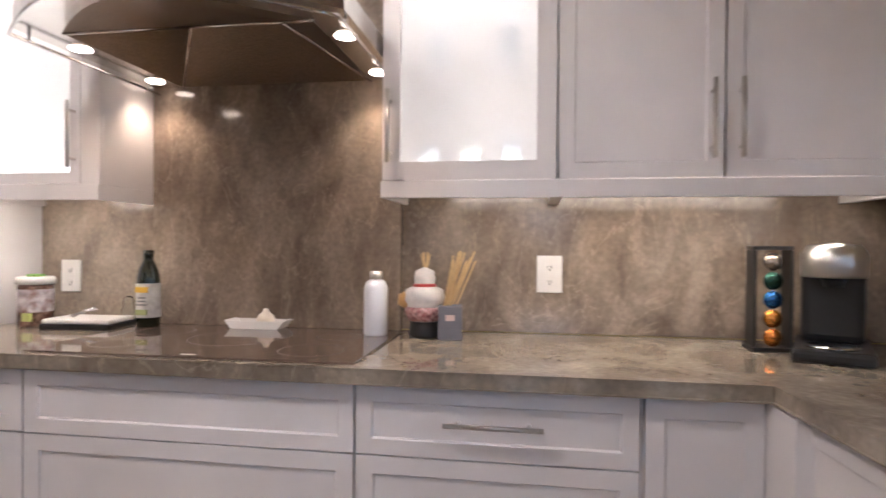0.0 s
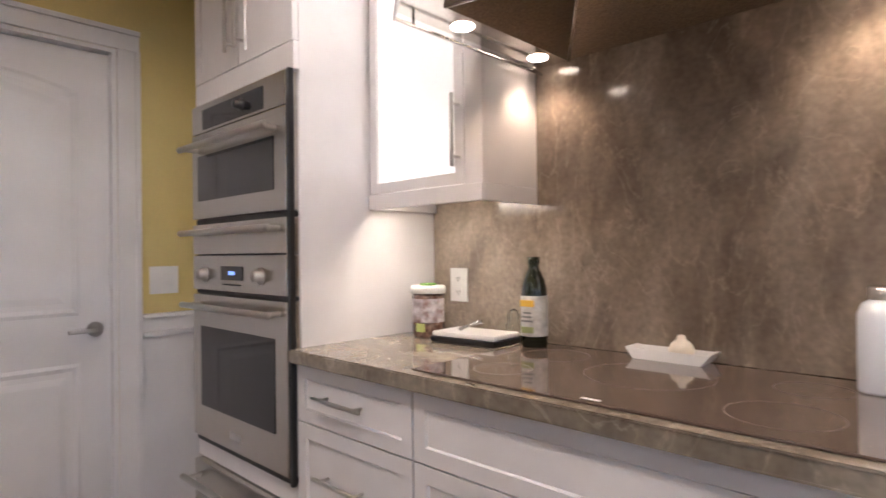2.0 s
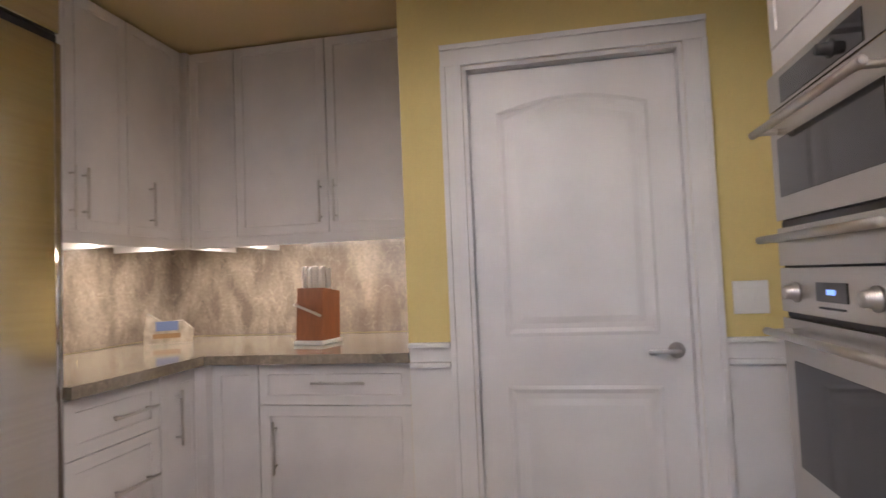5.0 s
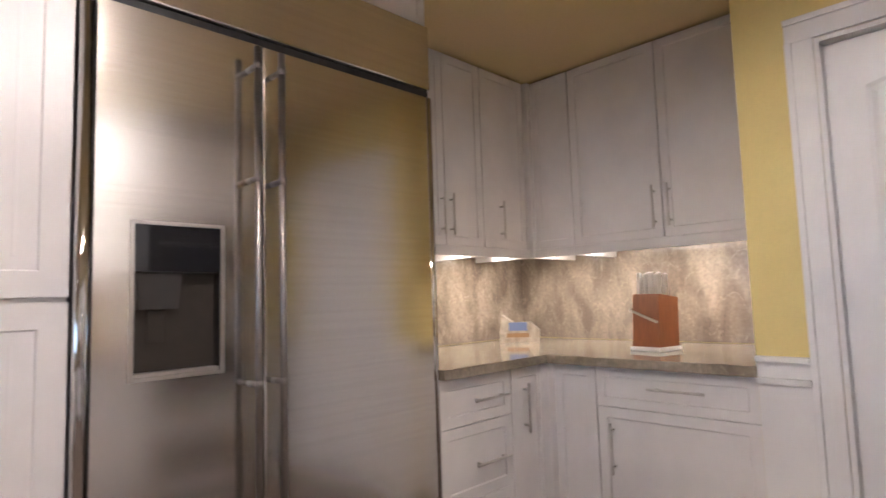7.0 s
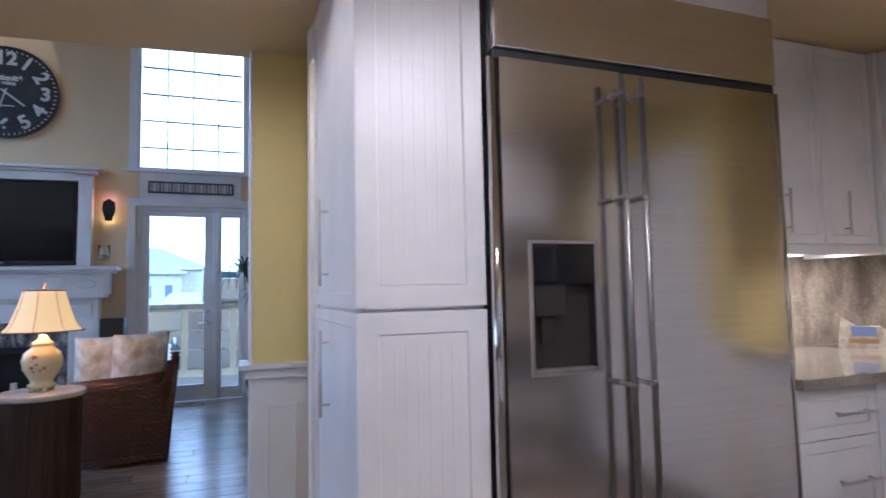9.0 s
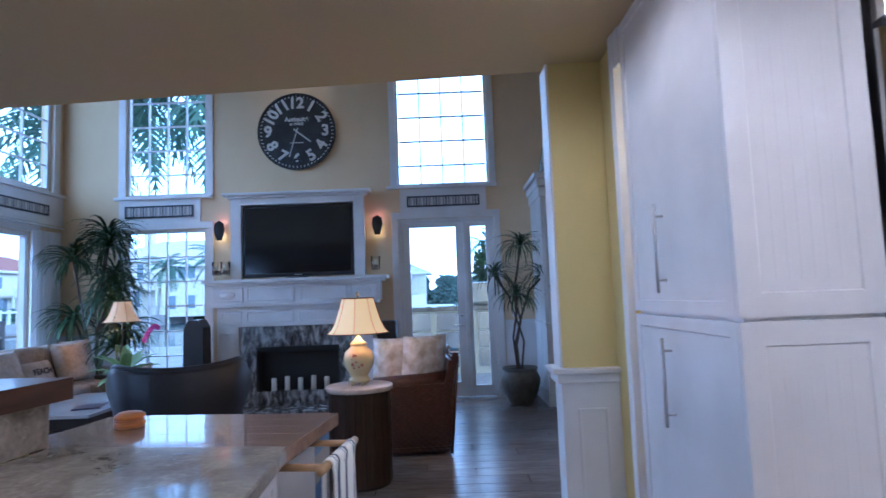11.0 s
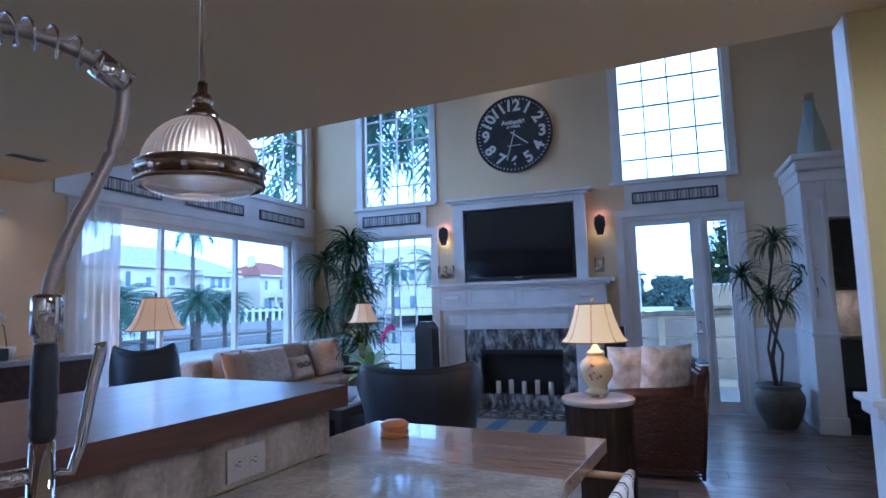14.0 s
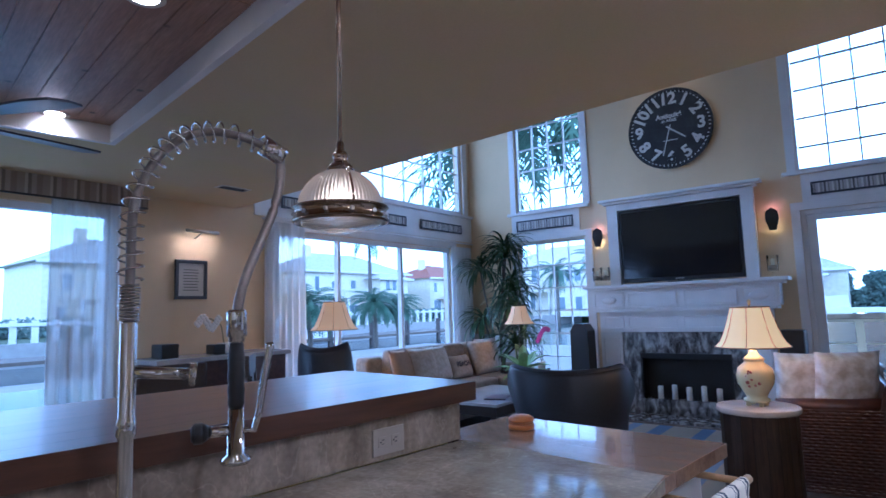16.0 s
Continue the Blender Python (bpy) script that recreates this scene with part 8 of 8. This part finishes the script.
def clumps(bm, cx, cy, cz, sx_, sy_, sz_, n, r, rnd):
    for _ in range(n):
        p = Vector((cx + rnd.uniform(-sx_, sx_), cy + rnd.uniform(-sy_, sy_), cz + rnd.uniform(-sz_, sz_)))
        for k in range(5):
            d = Vector((rnd.gauss(0, 1), rnd.gauss(0, 1), rnd.gauss(0, 1))).normalized()
            s = d.cross(Vector((rnd.gauss(0, 1), rnd.gauss(0, 1), rnd.gauss(0, 1)))).normalized()
            q = [p + d * r * 0.2, p + d * r * 0.6 + s * r * 0.35, p + d * r * 1.1, p + d * r * 0.6 - s * r * 0.35]
            bm.faces.new([bm.verts.new(v) for v in q])
    return bm
rnd = random.Random(21)
hg = clumps(bmesh.new(), 17.2, 6.5, 0.35, 0.4, 6, 0.4, 1500, 0.16, rnd)
solid("hedge", hg, HEDGE, "clipped green hedge beyond the pool", "hedge", kind="stuff")
# distance haze is mixed into this leaf colour, paler than the near hedge
HAZYLEAF = mat("hazed_foliage", (0.17, 0.25, 0.21), 0.8, grain=0.35, scale=3, color2=(0.21, 0.28, 0.24), mix_scale=1)
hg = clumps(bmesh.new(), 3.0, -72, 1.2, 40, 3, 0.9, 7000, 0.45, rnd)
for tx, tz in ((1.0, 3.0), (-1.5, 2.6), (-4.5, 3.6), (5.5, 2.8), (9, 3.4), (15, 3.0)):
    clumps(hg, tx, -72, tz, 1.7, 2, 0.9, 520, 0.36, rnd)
solid("far_trees", hg, HAZYLEAF, "distant green trees across the water", "trees", kind="stuff")
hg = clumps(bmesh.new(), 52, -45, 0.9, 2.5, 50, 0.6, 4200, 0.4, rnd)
solid("far_shrubs", hg, HAZYLEAF, "green shrubs round the houses across the canal", "shrubs", kind="stuff")
TRUNK = mat("palm_trunk", (0.2, 0.17, 0.14), 0.9, grain=0.4, scale=14, stretch=(1, 1, 6), bump=0.5)
FROND = mat("palm_frond", (0.10, 0.185, 0.125), 0.5, grain=0.25, scale=10, color2=(0.15, 0.235, 0.16), mix_scale=2, transmission=0.15, ior=1.1)
def palm(x, y, z0, h, L, n, seed, label):
    r = random.Random(seed)
    t = thing("palm_tree", label, "palm", Matrix.Translation((x, y, z0)))
    lean = (r.uniform(-0.3, 0.3), r.uniform(-0.3, 0.3))
    part("trunk", tube([(lean[0] * (k / 6) ** 2, lean[1] * (k / 6) ** 2, h * k / 6) for k in range(7)], lambda u: (0.17 - 0.05 * u) * (1 if h > 4 else 0.7), 10), TRUNK, t, "", True)
    b = bmesh.new()
    for i in range(n):
        a = 2 * math.pi * i * 0.382 + r.uniform(-0.1, 0.1)
        e = 1.1 - 1.5 * i / n + r.uniform(-0.1, 0.1)
        d = Vector((math.cos(a), math.sin(a), 0))
        s = Vector((-math.sin(a), math.cos(a), 0))
        p = Vector((lean[0], lean[1], h))
        for k in range(13):
            u = k / 12
            step = (d * math.cos(e - 1.35 * u) + Vector((0, 0, math.sin(e - 1.35 * u)))) * L / 12
            q = p + step
            ll = L * 0.26 * math.sin(math.pi * min(1, u * 0.85 + 0.12))
            for sg in (-1, 1):
                tip = p + step + (s * sg * 0.8 + step.normalized() * 0.5 + Vector((0, 0, -0.3))) * ll
                w = step * 0.8
                b.faces.new([b.verts.new(v) for v in (p, p + w, tip)])
            b.faces.new([b.verts.new(v) for v in (p - s * 0.012 * L, q - s * 0.012 * L, q + s * 0.012 * L, p + s * 0.012 * L)])
            p = q
    part("crown", b, FROND, t, "feathery drooping fronds")
    return t
for i, (x, y, z0, h, L, n) in enumerate(((12.5, -14.2, -0.45, 6.9, 3.0, 40), (6.25, -10.0, -0.45, 6.6, 2.7, 40), (9.4, -11.3, -0.45, 6.9, 2.8, 40), (20, -17.1, -0.45, 2.3, 1.35, 56), (20.4, -19.1, -0.45, 2.2, 1.35, 56), (19.6, -13.0, -0.45, 2.2, 1.7, 56),
                                         (32, -13, 0.3, 7.5, 2.6, 24), (34, -22, 0.3, 8.0, 2.6, 24), (33, -30, 0.3, 7.2, 2.4, 24), (37, -2, 0.3, 8, 2.6, 24), (18.6, 1.5, -0.45, 5.5, 2.4, 24), (18.4, 4.5, -0.45, 4.6, 2.2, 24), (24, -44, -0.45, 5, 2.4, 24), (16, -34, -0.45, 4.6, 2.4, 24), (-2.5, -60, 0.3, 6.5, 2.4, 24))):
    palm(x, y, z0, h, L, n, 30 + i, "palm tree with a slender trunk and feathery crown")
STUCCO = mat("pale_stucco", (0.80, 0.74, 0.60), 0.85, grain=0.1, scale=6, bump=0.1)
ROOFW = mat("pale_tile_roof", (0.7, 0.68, 0.65), 0.8, grain=0.3, scale=5, stretch=(1, 1, 1))
ROOFR = mat("red_tile_roof", (0.42, 0.15, 0.1), 0.8, grain=0.3, scale=5)
WINB = mat("far_window", (0.16, 0.2, 0.23), 0.1)
def house(m, w, d, h, roof, label, cols, storeys=2, seed=1):
    """A villa facing -y local; a hipped main block, a projecting wing, uneven windows and a balcony."""
    r = random.Random(seed)
    t = thing("house", label, "house", m)
    def block(x0, x1, y0, y1, hh, rise):
        part("wall", bbox(x0, x1, y0, y1, 0, hh), STUCCO, t)
        b = bmesh.new()
        e = 0.7
        k = min(x1 - x0, y1 - y0) / 2 + e
        if x1 - x0 >= y1 - y0:
            top = ((x0 - e + k, (y0 + y1) / 2), (x1 + e - k, (y0 + y1) / 2))
        else:
            top = (((x0 + x1) / 2, y0 - e + k), ((x0 + x1) / 2, y1 + e - k))
        base = ((x0 - e, y0 - e), (x1 + e, y0 - e), (x1 + e, y1 + e), (x0 - e, y1 + e))
        v = [b.verts.new((*p, hh)) for p in base] + [b.verts.new((p[0] + 0.01 * q, p[1], hh + rise)) for q, p in enumerate(top)]
        wide = x1 - x0 >= y1 - y0
        for f in (((0, 1, 5, 4), (1, 2, 5), (2, 3, 4, 5), (3, 0, 4)) if wide else ((0, 1, 4), (1, 2, 5, 4), (2, 3, 5), (3, 0, 4, 5))):
            b.faces.new([v[i] for i in f])
        b.faces.new([v[i] for i in (3, 2, 1, 0)])
        part("roof", b, roof, t, "hipped tile roof")
        part("fascia", bbox(x0 - e, x1 + e, y0 - e - 0.05, y0 - e + 0.1, hh - 0.2, hh + 0.05), TRIM, t)
    def glaze(x, y, z, ww, hh):
        o = part("window", bbox(x - ww / 2 - 0.12, x + ww / 2 + 0.12, y - 0.06, y - 0.005, z - 0.12, z + hh + 0.12), TRIM, t)
        n = 2 if ww > 1 else 1
        for q in range(n):
            part("pane", bbox(x - ww / 2 + ww * q / n + 0.03, x - ww / 2 + ww * (q + 1) / n - 0.03, y - 0.09, y - 0.0605, z, z + hh), WINB, o)
    block(0, w, 0, d, h, d * 0.27)
    wing = w * 0.56
    block(wing, wing + w * 0.3, -2.6, 2.0, h * 0.86, w * 0.055)
    for s in range(storeys):
        z = 0.9 + s * (h / storeys)
        for i in range(cols):
            x = w * (i + 0.5) / cols + r.uniform(-0.4, 0.4)
            if wing - 1 < x < wing + w * 0.3 + 1:
                continue
            glaze(x, 0, z + r.uniform(-0.1, 0.2), r.choice((0.7, 0.9, 1.7)), r.choice((1.2, 1.4, 1.7)))
        for q in (0.08, 0.15, 0.22):
            if s or q != 0.15:
                glaze(wing + w * q, -2.6, z - 0.1, 0.75, 1.3)
    part("balcony", bbox(w * 0.12, w * 0.5, -1.6, -0.1, h / storeys - 0.2, h / storeys), STUCCO, t)
    for i in range(14):
        x = w * 0.12 + w * 0.38 * (i + 0.5) / 14
        part("baluster", bbox(x - 0.04, x + 0.04, -1.58, -1.50, h / storeys + 0.0005, h / storeys + 0.9), TRIM, t)
    part("handrail", bbox(w * 0.12, w * 0.5, -1.62, -1.46, h / storeys + 0.9005, h / storeys + 1.0), TRIM, t)
    for q in (0.13, 0.31, 0.49):
        part("column", rod(bmesh.new(), (w * q, -1.5, 0), (w * q, -1.5, h / storeys - 0.2005), 0.16, 12), TRIM, t, "", True)
    part("chimney", bbox(w * 0.2, w * 0.2 + 0.9, d * 0.4, d * 0.4 + 0.9, h + 0.3, h + d * 0.27 + 0.9), STUCCO, t)
    return t
HM = Matrix.Rotation(radians(-90), 4, "Z")
house(Matrix.Translation((58, -44, 0.3)) @ HM, 19, 11, 6.6, ROOFW, "pale two-storey villa with a light tile roof across the canal", 6, 2, 3)
house(Matrix.Translation((57, -67.5, 0.3)) @ HM, 13, 9, 6.2, ROOFR, "pale two-storey villa with a red tile roof across the canal", 4, 2, 5)
house(Matrix.Translation((58, -16, 0.3)) @ HM, 20, 10, 6.4, ROOFW, "pale two-storey villa with a light tile roof across the canal", 6, 2, 8)
house(Matrix.Translation((18, -66, 0.3)) @ SM, 14, 9, 4.0, ROOFW, "low pale house far across the water", 5, 1)
house(Matrix.Translation((38, -58, 0.3)) @ SM, 14, 9, 6.0, STUCCO, "pale house far across the water", 5)
# small leafy tree on the terrace beyond the garden door
tt = thing("terrace_tree", "small dark-leaved tree on the terrace", "tree", Matrix.Translation((0.15, -12.2, -0.45)))
part("trunk", tube([(0, 0, 0), (0.03, 0.02, 0.7), (-0.02, 0.0, 1.4), (0.02, 0.03, 2.2)], lambda u: 0.07 - 0.04 * u, 10), TRUNK, tt, "", True)
for a, e in ((0.4, 2.9), (2.4, 3.0), (4.3, 2.8)):
    part("limb", tube([(0.0, 0.01, 1.5), (0.25 * math.cos(a), 0.25 * math.sin(a), 2.2), (0.4 * math.cos(a), 0.4 * math.sin(a), e)], lambda u: 0.03 - 0.02 * u, 8), TRUNK, tt, "", True)
tb_ = bmesh.new()
for cx, cy, cz, rr_, nn in ((0, 0, 3.0, 0.42, 260), (0.35, 0.1, 2.5, 0.32, 170), (-0.3, -0.1, 2.6, 0.34, 180), (0.05, 0.2, 2.05, 0.3, 120), (-0.1, 0, 3.4, 0.25, 90)):
    clumps(tb_, cx, cy, cz, rr_, rr_, rr_, nn, 0.11, rnd)
part("crown", tb_, HEDGE, tt, "uneven leafy crown")
# boat and fence
bo = thing("boat", "white motor boat moored at the far dock", "boat", pose(26.5, -16, -0.2, 0, 0, 90))
part("hull", prism([(-4, 0), (3, 0), (4.4, 0.9), (-4, 0.8)], -1.1, 1.1), mat("gelcoat", (0.8, 0.8, 0.8), 0.2), bo)
part("cabin", prism([(-1.5, 0.85), (1.8, 0.85), (0.9, 1.7), (-1.3, 1.8)], -0.85, 0.85), mat("gelcoat_cabin", (0.75, 0.77, 0.8), 0.2), bo)
bo2 = copy_thing(bo, pose(5.0, -52, -0.2, 0, 0, 8))
fe = thing("fence", "white picket fence on the terrace edge", "fence")
for i in range(46):
    part("picket", bbox(30.5, 30.6, -40 + i * 0.8, -39.75 + i * 0.8, 0.3, 1.5), TRIM, fe)
part("rail", bbox(30.4, 30.495, -40, -3.3, 1.25, 1.4), TRIM, fe)
fe2 = thing("balustrade", "white balustrade outside the lower window", "fence")
for i in range(40):
    part("baluster", bbox(-4 + i * 0.25, -3.94 + i * 0.25, -10.2, -10.14, -0.05, 0.8), TRIM, fe2)
part("rail", bbox(-4.05, 6.0, -10.24, -10.1, 0.8005, 0.88), TRIM, fe2)
# outdoor kitchen seen through the garden door
ok = thing("outdoor_kitchen", "stainless outdoor grill counter with drawers on the terrace", "grill", Matrix.Translation((0.2, -8.2, -0.06)) @ SM @ Matrix.Translation((-2.4, 0, 0)) @ Matrix.Diagonal((1, 1, 1.3, 1)))
part("counter", bbox(0, 2.4, 0, 0.8, 0.86, 0.92, 0.01), COUNTER, ok)
part("body", bbox(0.04, 2.36, 0.05, 0.78, 0, 0.8595), STUCCO, ok)
for i in range(3):
    for j in range(3):
        part("drawer", bbox(0.1 + i * 0.75, 0.75 + i * 0.75, 0.02, 0.0495, 0.1 + j * 0.25, 0.33 + j * 0.25, 0.004), STEELV, ok)
part("grill_hood", bbox(1.3, 2.1, 0.1, 0.7, 0.9205, 1.25, 0.06), STEELV, ok, "stainless grill hood")
# cloudy sky far behind everything
CLOUD = bpy.data.materials.new("evening_cloud")
CLOUD.use_nodes = True
_n, _l = CLOUD.node_tree.nodes, CLOUD.node_tree.links
_n.remove(_n["Principled BSDF"])
_e = _n.new("ShaderNodeEmission")
_tc = _n.new("ShaderNodeTexCoord")
_mp = _n.new("ShaderNodeMapping")
_mp.inputs["Scale"].default_value = (0.006, 0.006, 0.02)
_ns = _n.new("ShaderNodeTexNoise")
_ns.inputs["Scale"].default_value, _ns.inputs["Detail"].default_value = 2.0, 6
_cr = _n.new("ShaderNodeValToRGB")
_cr.color_ramp.elements[0].position, _cr.color_ramp.elements[0].color = 0.35, (0.42, 0.70, 1.0, 1)
_cr.color_ramp.elements[1].position, _cr.color_ramp.elements[1].color = 0.6, (0.66, 0.86, 1.0, 1)
_l.new(_tc.outputs["Object"], _mp.inputs[0])
_l.new(_mp.outputs[0], _ns.inputs["Vector"])
_l.new(_ns.outputs["Fac"], _cr.inputs[0])
_l.new(_cr.outputs[0], _e.inputs[0])
_e.inputs[1].default_value = 6.0
_l.new(_e.outputs[0], _n["Material Output"].inputs[0])
skb = bmesh.new()
segs = 40
for j in range(8):
    z0, z1 = -2 + 200 * (j / 8) ** 1.3, -2 + 200 * ((j + 1) / 8) ** 1.3
    for i in range(segs):
        a, b = 2 * math.pi * i / segs, 2 * math.pi * (i + 1) / segs
        q = [skb.verts.new((250 * math.cos(t), 250 * math.sin(t), z)) for t, z in ((a, z0), (b, z0), (b, z1), (a, z1))]
        skb.faces.new(q)
bmesh.ops.remove_doubles(skb, verts=skb.verts, dist=0.01)
solid("backdrop", skb, CLOUD, "pale cloudy evening sky", "sky", kind="structure")
# ---- floor planks, laid last ----
pmesh = {}
def plank_mesh(w, l):
    k = (round(w, 3), round(l, 3))
    if k not in pmesh:
        bm = bbox(0, l, 0, w, -0.0118, 0.0, 0.0)
        top = [e for e in bm.edges if e.verts[0].co.z > -0.001 and e.verts[1].co.z > -0.001]
        bmesh.ops.bevel(bm, geom=top, offset=0.0018, segments=1, affect="EDGES")
        me = bpy.data.meshes.new("plank")
        bm.to_mesh(me)
        bm.free()
        me.materials.append(PLANK)
        pmesh[k] = me
    return pmesh[k]
floor_ob = bpy.data.objects["floor"]
pr = random.Random(5)
PWID, PLEN = 0.18, 1.45
near, rest = 0, bmesh.new()
yy = YS
row = 0
while yy < 4.55:
    xx = -2.6 - (row % 4) * 0.37
    while xx < XW:
        a, b = max(xx, -2.6), min(xx + PLEN, XW)
        if b - a > 0.05:
            if -5.5 <= yy < -0.2 and -0.6 < xx < 3.6 and near < 300:
                o = new("plank", plank_mesh(PWID - 0.003, b - a - 0.003))
                o.parent = floor_ob
                o.location = (a, yy, 0)
                near += 1
            else:
                box(rest, a, b - 0.003, yy, yy + PWID - 0.003, -0.0118, 0.0)
        xx += PLEN
    yy += PWID
    row += 1
rp = part("plank_field", rest, PLANK, floor_ob, "dark wooden planks")
tagged(rp, kind="stuff")
